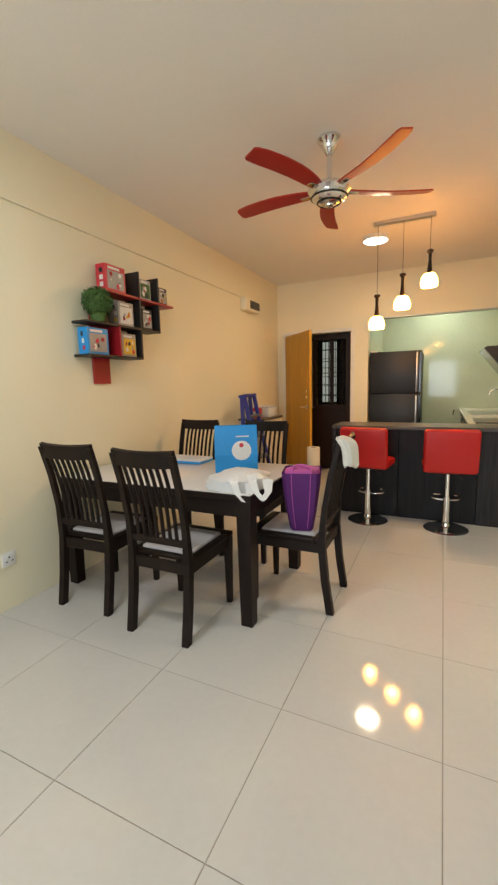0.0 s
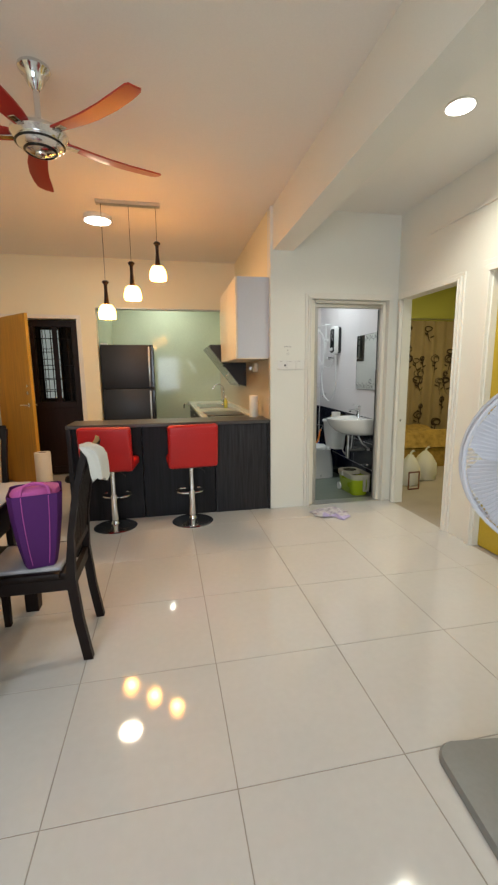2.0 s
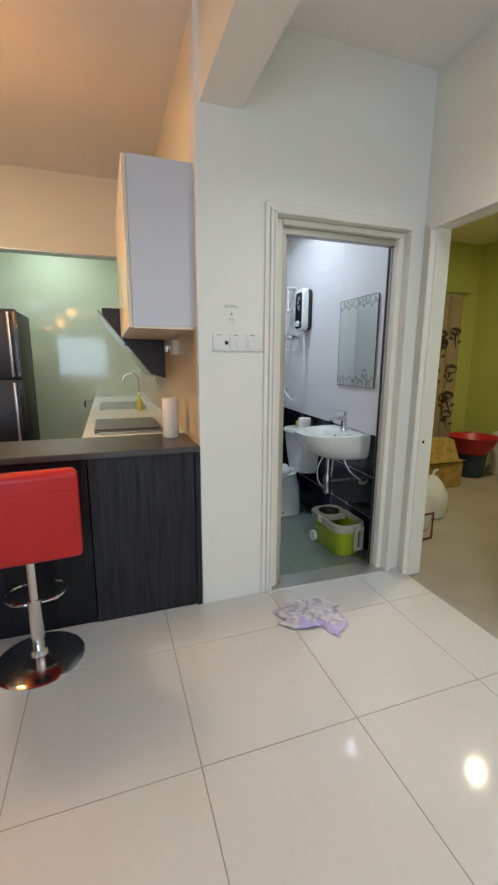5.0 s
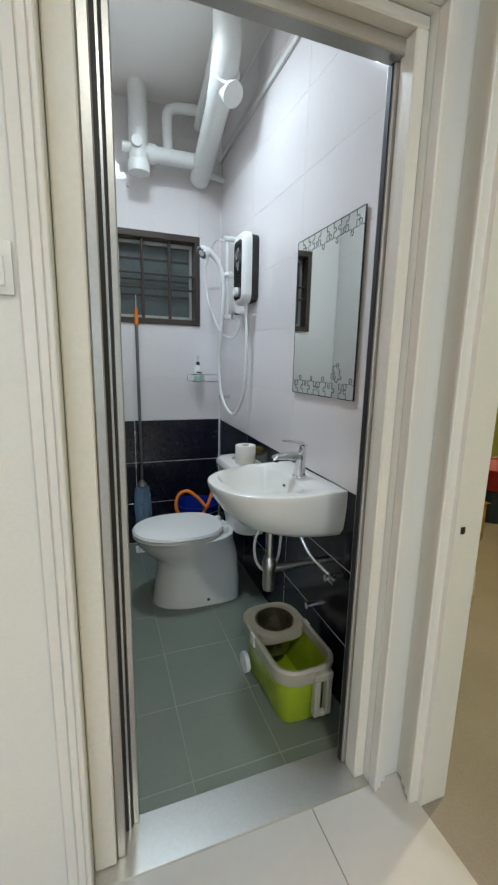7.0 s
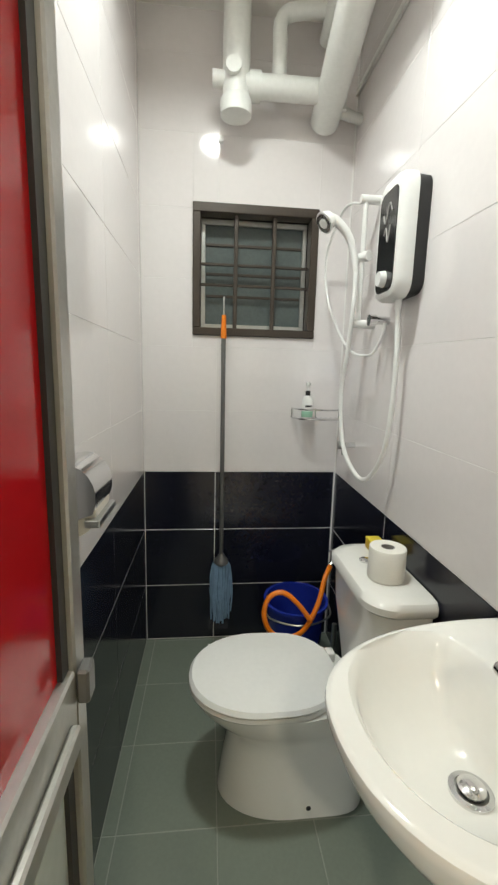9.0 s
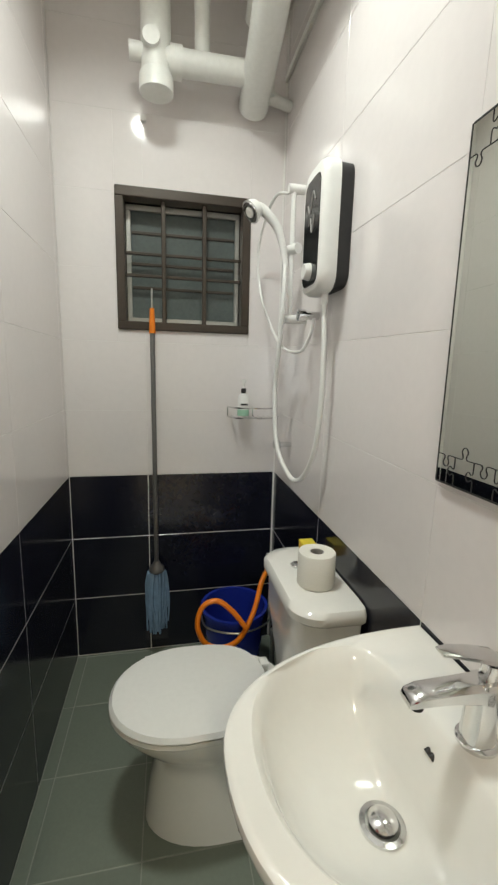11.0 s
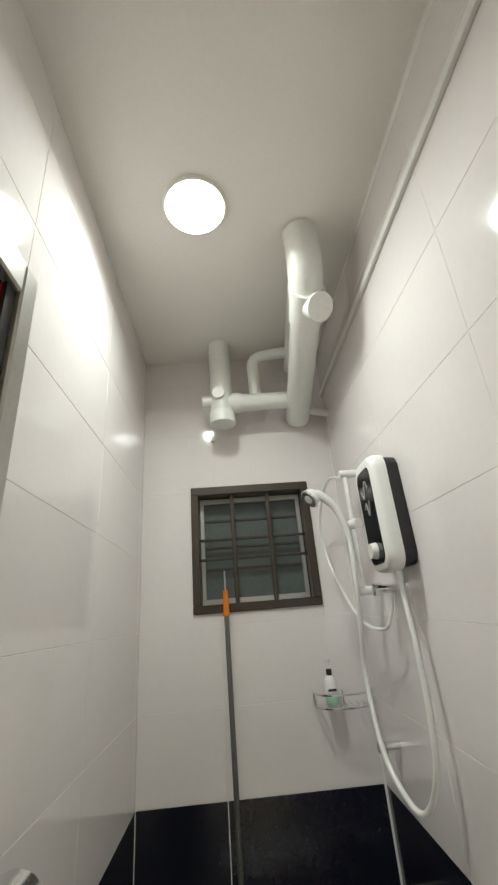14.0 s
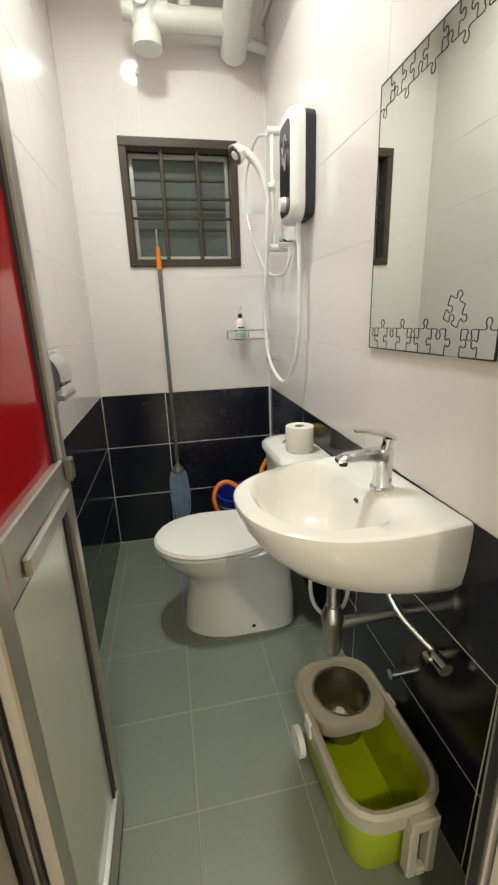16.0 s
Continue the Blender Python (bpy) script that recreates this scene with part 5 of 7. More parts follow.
def hollow_oval(x_tip, x_back, y0, y1, z, count, side=8):
    """The same point count round a soft egg: straighter at the back, round in front."""
    out = []
    cy, hw = (y0 + y1) / 2, (y1 - y0) / 2
    cx = x_back - (x_back - x_tip) * 0.36
    for k in range(count):
        if k < side:
            a = radians(58) * k / side
        elif k > count - side:
            a = -radians(58) * (count - k) / side
        else:
            a = radians(58) + radians(244) * (k - side) / (count - 2 * side)
        c, s = math.cos(a), math.sin(a)
        e = 0.45 if c > 0 else 0.92
        rx = (x_back - cx) if c > 0 else (cx - x_tip)
        out.append(Vector((cx + rx * math.copysign(abs(c) ** e, c), cy + hw * math.copysign(abs(s) ** (0.62 if c > 0 else 0.92), s), z)))
    return out


def basin():
    b = thing("wash_basin", "white ceramic wall-hung wash basin", "basin", at=(0, 0, 0))
    W = BRX - 0.001
    y0, y1 = 4.500, 4.985
    bm = bmesh.new()
    rings = [half_oval(1.93, W, 4.575, 4.88, 0.630), half_oval(1.865, W, 4.536, 4.915, 0.642), half_oval(1.80, W, 4.514, 4.945, 0.672, belly=0.010), half_oval(1.745, W, 4.505, 4.970, 0.722, belly=0.024), half_oval(1.712, W, 4.501, 4.981, 0.770, belly=0.036), half_oval(1.699, W, y0, y1, 0.803, belly=0.042), half_oval(1.697, W, y0, y1, 0.815, belly=0.044), half_oval(1.6985, W - 0.001, y0 + 0.0015, y1 - 0.0015, 0.822, belly=0.044), half_oval(1.704, W - 0.002, y0 + 0.006, y1 - 0.006, 0.8255, belly=0.043), half_oval(1.710, W - 0.003, y0 + 0.012, y1 - 0.012, 0.8258, belly=0.042)]
    n = len(rings[0])
    inner = [hollow_oval(1.740, 2.032, y0 + 0.040, y1 - 0.040, 0.8250, n), hollow_oval(1.747, 2.024, y0 + 0.047, y1 - 0.046, 0.819, n), hollow_oval(1.757, 2.014, y0 + 0.060, y1 - 0.058, 0.800, n), hollow_oval(1.772, 1.998, y0 + 0.086, y1 - 0.082, 0.758, n), hollow_oval(1.806, 1.985, y0 + 0.126, y1 - 0.122, 0.715, n), hollow_oval(1.85, 1.974, y0 + 0.167, y1 - 0.165, 0.690, n), hollow_oval(1.90, 1.962, y0 + 0.21, y1 - 0.21, 0.680, n)]
    loft(bm, rings + inner)
    part("bowl", bm, CERAMIC, b)
    dr = part("drain", lathe(bmesh.new(), [(0.034, 0.6805), (0.034, 0.687), (0.026, 0.688), (0.025, 0.684)], (1.935, 4.733, 0), 24, caps=False), CHROME, b)
    part("plug", lathe(bmesh.new(), [(0.022, 0.682), (0.022, 0.694), (0.015, 0.699), (0.002, 0.700)], (1.935, 4.733, 0), 20), CHROME, dr)
    bm = bmesh.new()
    for y in (4.736, 4.745):
        rod(bm, (2.0065, y, 0.783), (2.014, y, 0.787), 0.006, seg=14)
    part("overflow", bm, BLACKMATT, b)


def slab(stations):
    """A tapering bar with chamfered sides along local x: (x, z, half width, half height)."""
    bm = bmesh.new()
    loft(bm, [[Vector((x, s * w, z + q * h)) for s, q in ((-1, -0.55), (-0.65, -1), (0.65, -1), (1, -0.55), (1, 0.55), (0.65, 1), (-0.65, 1), (-1, 0.55))] for x, z, w, h in stations])
    return bm


def basin_tap():
    t = thing("basin_tap", "chrome single-lever basin mixer tap", "tap", at=(2.062, 4.715, 0.8253), rz=-4)
    bm = bmesh.new()
    loft(bm, [round_rect(0.023, 0.023, 0.019, 0.006), round_rect(0.021, 0.0205, 0.016, 0.03), round_rect(0.0195, 0.019, 0.013, 0.07, 0.001), round_rect(0.021, 0.019, 0.012, 0.092, 0.001), round_rect(0.019, 0.017, 0.011, 0.103, 0.002)])
    part("tap_body", bm, CHROME, t)
    part("spout", slab([(0.004, 0.083, 0.019, 0.020), (-0.02, 0.088, 0.019, 0.016), (-0.06, 0.088, 0.0185, 0.012), (-0.095, 0.086, 0.018, 0.010), (-0.112, 0.082, 0.0165, 0.008), (-0.117, 0.079, 0.014, 0.004)]), CHROME, t)
    part("aerator", rod(bmesh.new(), (-0.100, 0, 0.066), (-0.100, 0, 0.078), 0.010, seg=16), BLACKMATT, t, "dark aerator under the spout")
    bm = bmesh.new()
    loft(bm, [round_rect(0.012, 0.013, 0.009, 0.101, 0.005), round_rect(0.011, 0.013, 0.009, 0.118, 0.010), round_rect(0.012, 0.015, 0.009, 0.128, 0.009)])
    neck = part("lever", bm, CHROME, t)
    part("lever_blade", slab([(0.024, 0.128, 0.015, 0.006), (0.008, 0.136, 0.017, 0.007), (-0.025, 0.144, 0.016, 0.005), (-0.055, 0.149, 0.0135, 0.0035), (-0.074, 0.150, 0.010, 0.002)]), CHROME, neck)
    part("base_ring", lathe(bmesh.new(), [(0.029, 0), (0.029, 0.005), (0.025, 0.008)], seg=24), CHROME, t)


def basin_waste():
    w = thing("bottle_trap", "steel bottle trap and supply pipes under the basin", "pipe", at=(0, 0, 0))
    part("tailpiece", rod(bmesh.new(), (1.945, 4.72, 0.50), (1.945, 4.72, 0.64), 0.017, seg=16), STEEL, w)
    part("trap_cup", lathe(bmesh.new(), [(0.010, 0.347), (0.023, 0.352), (0.026, 0.375), (0.026, 0.44), (0.030, 0.45), (0.030, 0.47), (0.020, 0.50)], (1.945, 4.72, 0), 20), STEEL, w)
    part("waste_arm", tube(bmesh.new(), [(1.965, 4.72, 0.44), (2.05, 4.72, 0.44), (2.15, 4.72, 0.445)], 0.016, 12), STEEL, w)
    part("supply_hose", tube(bmesh.new(), [(1.97, 4.80, 0.645), (1.925, 4.83, 0.53), (1.935, 4.84, 0.42), (1.98, 4.83, 0.37), (2.02, 4.81, 0.42), (2.03, 4.80, 0.53), (2.03, 4.79, 0.645)], 0.006, 8), PLASTICWHITE, w, "white supply hose")
    part("supply_hose", tube(bmesh.new(), [(2.04, 4.66, 0.62), (2.07, 4.62, 0.54), (2.10, 4.57, 0.50), (2.12, 4.54, 0.48)], 0.008, 8), STEEL, w)
    v = part("angle_valve", rod(bmesh.new(), (2.15, 4.53, 0.475), (2.095, 4.53, 0.475), 0.013, seg=14), CHROME, w)
    part("valve_knob", rod(bmesh.new(), (2.115, 4.53, 0.475), (2.115, 4.485, 0.475), 0.016, seg=14), CHROME, v)
    part("second_valve", rod(bmesh.new(), (2.15, 4.69, 0.26), (2.11, 4.69, 0.26), 0.014, seg=14), CHROME, w)


KNOB = ((0.36, 0.0), (0.41, 0.35), (0.34, 0.75), (0.40, 1.15), (0.50, 1.25), (0.60, 1.15), (0.66, 0.75), (0.59, 0.35), (0.64, 0.0))


def knobs(a, b, sides, size):
    """Jigsaw edge from a to b in the plane: one knob a side, out (1) or in (-1)."""
    a, b = Vector(a), Vector(b)
    n = len(sides)
    pts = [a]
    for k, s in enumerate(sides):
        p, q = a.lerp(b, k / n), a.lerp(b, (k + 1) / n)
        d = q - p
        o = Vector((-d.y, d.x)).normalized() * size * s
        pts += [p + d * u + o * v for u, v in KNOB] + [q]
    return pts


def bath_mirror():
    y0, y1, z0, z1 = 4.495, 4.965, 1.148, 1.768
    m = thing("wall_mirror", "frameless mirror etched with jigsaw borders", "mirror", at=(BRX, 0, 0))
    part("glass", B(-0.011, -0.005, y0, y1, z0, z1, 0.0012), MIRROR, m, smooth=False)
    part("backing", B(-0.005, 0, y0 + 0.02, y1 - 0.02, z0 + 0.02, z1 - 0.02), BLACKMATT, m, smooth=False)
    n = 10
    step = (y1 - y0) / n
    gap = 2
    bm = bmesh.new()
    for a in ((y0 - 0.001, y0 + 0.0015, z0, z1), (y1 - 0.0015, y1 + 0.001, z0, z1)):
        box(bm, -0.0118, -0.0065, *a)
    for a in ((y0 + 0.003, y0 + gap * step, z0 - 0.001, z0 + 0.002), (y0 + (gap + 1) * step, y1 - 0.003, z0 - 0.001, z0 + 0.002), (y0 + 0.003, y1 - 0.003, z1 - 0.002, z1 + 0.001)):
        box(bm, -0.0118, -0.0065, *a)
    part("edge_band", bm, ETCH, m, "dark bevelled edge", smooth=False)
    X = -0.0112

    def line(points, r=0.001):
        bm = bmesh.new()
        tube(bm, [(X, p.x, p.y) for p in points], r, 5, 2)
        part("etched_line", bm, ETCH, m)
    h = 0.054
    for edge, zc, low in ((z1, z1 - h, False), (z0, z0 + h, True)):
        runs = ((0, gap), (gap + 1, n)) if low else ((0, n),)
        for k0, k1 in runs:
            line(knobs((y0 + k0 * step, zc), (y0 + k1 * step, zc), [1 if k % 2 == 0 else -1 for k in range(k0, k1)], 0.017))
        for k in range(1, n):
            y = y0 + k * step
            line(knobs((y, edge), (y, zc), [1 if (k // 2) % 2 else -1], 0.013))
    # one piece lifted out of the lower border, tilted
    c, ang = Vector((4.617, z0 + 0.088)), radians(22)
    s = 0.024
    corner = [c + Vector((u * math.cos(ang) - v * math.sin(ang), u * math.sin(ang) + v * math.cos(ang))) for u, v in ((-s, -s), (-s, s), (s, s), (s, -s))]
    for k, sides in enumerate(([1], [1], [-1], [-1])):
        line(knobs(corner[k], corner[(k + 1) % 4], sides, 0.014))


def water_heater():
    h = thing("water_heater", "white instant water heater with a black glass front", "heater", at=(BRX, 5.535, 1.585))

    def plate(x, w, z0, z1, r):
        out = []
        for sy, sz, a0 in ((1, 1, 0), (-1, 1, 90), (-1, -1, 180), (1, -1, 270)):
            out += [Vector((x, sy * (w - r) + r * math.cos(radians(a0 + q * 18)), (z1 - r if sz > 0 else z0 + r) + r * math.sin(radians(a0 + q * 18)))) for q in range(6)]
        return out
    bm = bmesh.new()
    loft(bm, [plate(-0.001, 0.086, 0.012, 0.352, 0.04), plate(-0.04, 0.088, 0.008, 0.356, 0.045)])
    part("back_shell", bm, BLACKMATT, h, "black rear shell")
    bm = bmesh.new()
    loft(bm, [plate(-0.041, 0.091, 0.0, 0.364, 0.05), plate(-0.068, 0.091, 0.0, 0.364, 0.05), plate(-0.086, 0.083, 0.008, 0.356, 0.045), plate(-0.090, 0.076, 0.016, 0.348, 0.04)])
    part("front_shell", bm, PLASTICWHITE, h, "glossy white front shell")
    bm = bmesh.new()
    loft(bm, [plate(-0.0902, 0.064, 0.024, 0.327, 0.03), plate(-0.0925, 0.062, 0.026, 0.325, 0.03)])
    part("glass_panel", bm, BLACKGLOSS, h, "black glass control panel")
    bm = bmesh.new()
    tube(bm, [(-0.0932, 0.03 - 0.02 * k, 0.26 - 0.03 * math.sin(k * 2.1)) for k in range(4)], 0.003, 5)
    tube(bm, [(-0.0932, 0.02 - 0.015 * k, 0.20 + 0.025 * math.sin(k * 2.4)) for k in range(4)], 0.003, 5)
    part("panel_print", bm, CARDGREY, h)
    part("dial", rod(bmesh.new(), (-0.092, 0.0, 0.065), (-0.111, 0.0, 0.065), 0.026, 0.022, 24), PLASTICWHITE, h, "round white dial")
    part("outlet", rod(bmesh.new(), (-0.045, -0.02, -0.03), (-0.045, -0.02, 0.004), 0.011), PLASTICWHITE, h)


def shower():
    s = thing("shower_set", "white hand shower on a slide rail", "shower", at=(0, 0, 0))
    X, Y = 2.085, 5.815
    part("rail", rod(bmesh.new(), (X, Y, 1.53), (X, Y, 2.01), 0.009, seg=12), PLASTICWHITE, s)
    for z in (1.995, 1.545):
        part("rail_bracket", tube(bmesh.new(), [(BRX, Y, z), (2.11, Y, z), (X - 0.02, Y, z)], 0.016, 12), PLASTICWHITE, s)
    part("slider", tube(bmesh.new(), [(X + 0.015, Y - 0.03, 1.79), (X, Y, 1.79), (X - 0.02, Y + 0.02, 1.785)], 0.019, 12), PLASTICWHITE, s)
    part("handset", tube(bmesh.new(), [(2.058, 5.80, 1.735), (2.045, 5.80, 1.80), (2.02, 5.80, 1.86), (1.975, 5.80, 1.905), (1.95, 5.80, 1.915)], lambda u: 0.010 + 0.010 * u, 12), PLASTICWHITE, s)
    d = (Vector((1.905, 5.785, 1.885)) - Vector((1.955, 5.80, 1.925))).normalized()
    c = Vector((1.945, 5.795, 1.912))
    hd = part("spray_head", rod(bmesh.new(), c, c + d * 0.03, 0.030, 0.040, 24), PLASTICWHITE, s)
    part("spray_face", rod(bmesh.new(), c + d * 0.0301, c + d * 0.034, 0.036, 0.034, 24), CHROME, hd)
    part("spray_button", rod(bmesh.new(), c + d * 0.0341, c + d * 0.038, 0.018, 0.016, 18), PLASTICWHITE, hd)
    part("shower_hose", tube(bmesh.new(), [(2.058, 5.80, 1.735), (2.05, 5.782, 1.60), (2.05, 5.82, 1.42), (2.05, 5.86, 1.28), (2.05, 5.80, 1.07), (2.07, 5.685, 0.972), (2.09, 5.61, 0.981), (2.10, 5.525, 1.092), (2.105, 5.50, 1.25), (2.105, 5.50, 1.43), (2.105, 5.515, 1.56)], 0.0085, 10), PLASTICWHITE, s, "looped white shower hose")
    part("thin_hose", tube(bmesh.new(), [(2.07, 5.83, 1.985), (2.04, 5.93, 2.00), (2.02, 6.08, 1.87), (2.03, 6.06, 1.67), (2.06, 5.86, 1.462), (2.09, 5.70, 1.42), (2.11, 5.65, 1.47), (2.12, 5.64, 1.53)], 0.0055, 8), PLASTICWHITE, s, "thin white inlet hose")
    v = part("inlet_valve", rod(bmesh.new(), (BRX, 5.68, 1.543), (2.10, 5.68, 1.543), 0.014, seg=14), CHROME, s)
    part("valve_knob", rod(bmesh.new(), (2.10, 5.68, 1.543), (2.075, 5.68, 1.543), 0.020, seg=14), CHROME, v)
    k = thing("wall_tap", "small chrome tap low on the tiled wall", "tap", at=(BRX, 5.935, 1.044))
    part("tap_body", rod(bmesh.new(), (0, 0, 0), (-0.06, 0, 0), 0.012, seg=12), CHROME, k)
    part("tap_knob", rod(bmesh.new(), (-0.05, 0, 0.0), (-0.075, 0.0, 0.0), 0.018, seg=14), STEEL, k)
    part("tap_spout", tube(bmesh.new(), [(-0.045, 0, 0.0), (-0.05, 0, -0.02), (-0.05, 0, -0.045)], 0.008, 8), CHROME, k)


def soap_shelf():
    s = thing("corner_shelf", "wire corner soap shelf of polished steel", "shelf", at=(2.03, BBY, 1.14))
    for z in (0.0, 0.045):
        bm = bmesh.new()
        tube(bm, [(-0.12, -0.002, z), (-0.11, -0.06, z), (-0.06, -0.105, z), (0.05, -0.11, z), (0.115, -0.06, z), (0.118, -0.002, z)], 0.004, 6, 5)
        part("rim_wire", bm, CHROME, s)
    for k in range(9):
        x = -0.10 + k * 0.025
        part("shelf_wire", tube(bmesh.new(), [(x, -0.002, 0.0), (x, -0.06, 0.0), (x, -0.095, 0.004)], 0.0026, 5, 2), CHROME, s)
    for x in (-0.12, 0.0, 0.118):
        part("upright_wire", rod(bmesh.new(), (x, -0.003, 0.0), (x, -0.003, 0.045), 0.003, seg=6), CHROME, s)
    b = thing("pump_bottle", "clear pump bottle with a white label", "bottle", at=(1.975, BBY - 0.055, 1.144))
    part("bottle", lathe(bmesh.new(), [(0.024, 0), (0.026, 0.008), (0.026, 0.085), (0.018, 0.10), (0.010, 0.105)], seg=18), PLASTICWHITE, b)
    part("green_base", lathe(bmesh.new(), [(0.0262, 0.004), (0.0266, 0.006), (0.0266, 0.03), (0.0262, 0.032)], seg=18, caps=False), MINT, b, "green liquid band")
    part("label_print", B(-0.016, 0.016, -0.0272, -0.0255, 0.052, 0.060), BLACKMATT, b, smooth=False)
    part("collar", lathe(bmesh.new(), [(0.011, 0.105), (0.012, 0.125), (0.008, 0.128)], seg=12), BLACKMATT, b)
    part("pump", lathe(bmesh.new(), [(0.004, 0.128), (0.004, 0.15), (0.012, 0.152), (0.012, 0.165), (0.004, 0.168)], seg=12), PLASTICWHITE, b)


def mop():
    m = thing("mop", "blue string mop hanging on the tiled wall", "mop", at=(1.577, BBY - 0.045, 0))
    part("handle", rod(bmesh.new(), (0, 0.0, 0.42), (-0.004, 0.02, 1.50), 0.0105, seg=12), GREYMETAL, m)
    part("grip", rod(bmesh.new(), (-0.004, 0.02, 1.50), (-0.004, 0.022, 1.605), 0.014, 0.010, 12), ORANGE, m, "orange plastic grip")
    part("hook", tube(bmesh.new(), [(-0.004, 0.022, 1.60), (-0.004, 0.022, 1.67), (-0.004, 0.03, 1.685), (-0.004, 0.042, 1.675)], 0.004, 6), STEEL, m)
    part("socket", lathe(bmesh.new(), [(0.014, 0.455), (0.020, 0.44), (0.034, 0.425), (0.036, 0.41), (0.028, 0.40)], seg=18), GREYMETAL, m)
    rnd = random.Random(21)
    bm = bmesh.new()
    for k in range(64):
        a = rnd.uniform(0, 6.28)
        r = rnd.uniform(0.012, 0.036)
        x, y = math.cos(a) * r * 1.25, math.sin(a) * r * 0.8
        L = rnd.uniform(0.085, 0.17)
        w = rnd.uniform(0.7, 1.08)
        tube(bm, [(x, y, 0.405), (x * w * 1.25, y * w - 0.004, 0.34), (x * w * 1.35 + rnd.uniform(-.008, .008), y * w * 1.1 - 0.006, 0.25), (x * w * 1.1 + rnd.uniform(-.012, .012), y * w - 0.006, L)], rnd.uniform(0.004, 0.0065), 5, 3)
    tagged(part("yarn_head", bm, MOPBLUE, m, "pale blue yarn strands"), kind="stuff")


def bucket():
    b = thing("bucket", "deep blue round plastic bucket on the floor", "bucket", at=(1.915, 5.92, BFZ))
    part("pail", lathe(bmesh.new(), [(0.105, 0), (0.108, 0.005), (0.138, 0.345), (0.148, 0.35), (0.148, 0.362), (0.135, 0.362), (0.104, 0.012), (0.003, 0.011)], seg=32, caps=False), BLUEPLASTIC, b)
    part("pail_bottom", lathe(bmesh.new(), [(0.106, 0.0), (0.106, 0.006)], seg=32), BLUEPLASTIC, b)
    part("bail_handle", tube(bmesh.new(), [(-0.148, 0, 0.34), (-0.13, -0.10, 0.325), (0.0, -0.152, 0.32), (0.13, -0.10, 0.325), (0.148, 0, 0.34)], 0.004, 6), STEEL, b)
    h = thing("bidet_hose", "orange bidet hose with a chrome wall valve", "hose", at=(0, 0, 0))
    part("hose", tube(bmesh.new(), [(2.03, 5.80, 0.545), (1.99, 5.74, 0.52), (1.955, 5.70, 0.43), (1.90, 5.68, 0.335), (1.835, 5.68, 0.300), (1.765, 5.68, 0.325), (1.735, 5.69, 0.395), (1.755, 5.70, 0.465), (1.81, 5.70, 0.485), (1.87, 5.69, 0.44), (1.918, 5.672, 0.380)], 0.0105, 10), ORANGE, h)
    v = part("valve", tube(bmesh.new(), [(BRX, 5.83, 0.575), (2.10, 5.83, 0.575), (2.06, 5.82, 0.57), (2.03, 5.80, 0.545)], 0.012, 10), CHROME, h)
    part("valve_lever", rod(bmesh.new(), (2.03, 5.83, 0.60), (2.10, 5.83, 0.60), 0.005, seg=8), CHROME, v)
    part("riser", rod(bmesh.new(), (2.05, 5.76, 0.02), (2.05, 5.76, 0.30), 0.010, seg=10), STEEL, h)
    part("riser_foot", rod(bmesh.new(), (2.05, 5.76, BFZ), (2.05, 5.76, 0.02), 0.016, seg=12), STEEL, h)


def floor_drain():
    d = thing("floor_drain", "square pale floor drain grating", "drain", at=(1.57, 6.06, BFZ + 0.0005))
    bm = bmesh.new()
    for a in ((-0.055, 0.055, -0.055, -0.04), (-0.055, 0.055, 0.04, 0.055), (-0.055, -0.04, -0.04, 0.04), (0.04, 0.055, -0.04, 0.04)):
        box(bm, *a, 0, 0.005, 0.001)
    part("frame", bm, PLASTICWHITE, d, smooth=False)
    part("well", B(-0.04, 0.04, -0.04, 0.04, 0.0, 0.0015), BLACKMATT, d, smooth=False)
    for k in range(5):
        part("grate_bar", B(-0.04, 0.04, -0.036 + k * 0.016, -0.028 + k * 0.016, 0.0016, 0.0045), PLASTICWHITE, d, smooth=False)


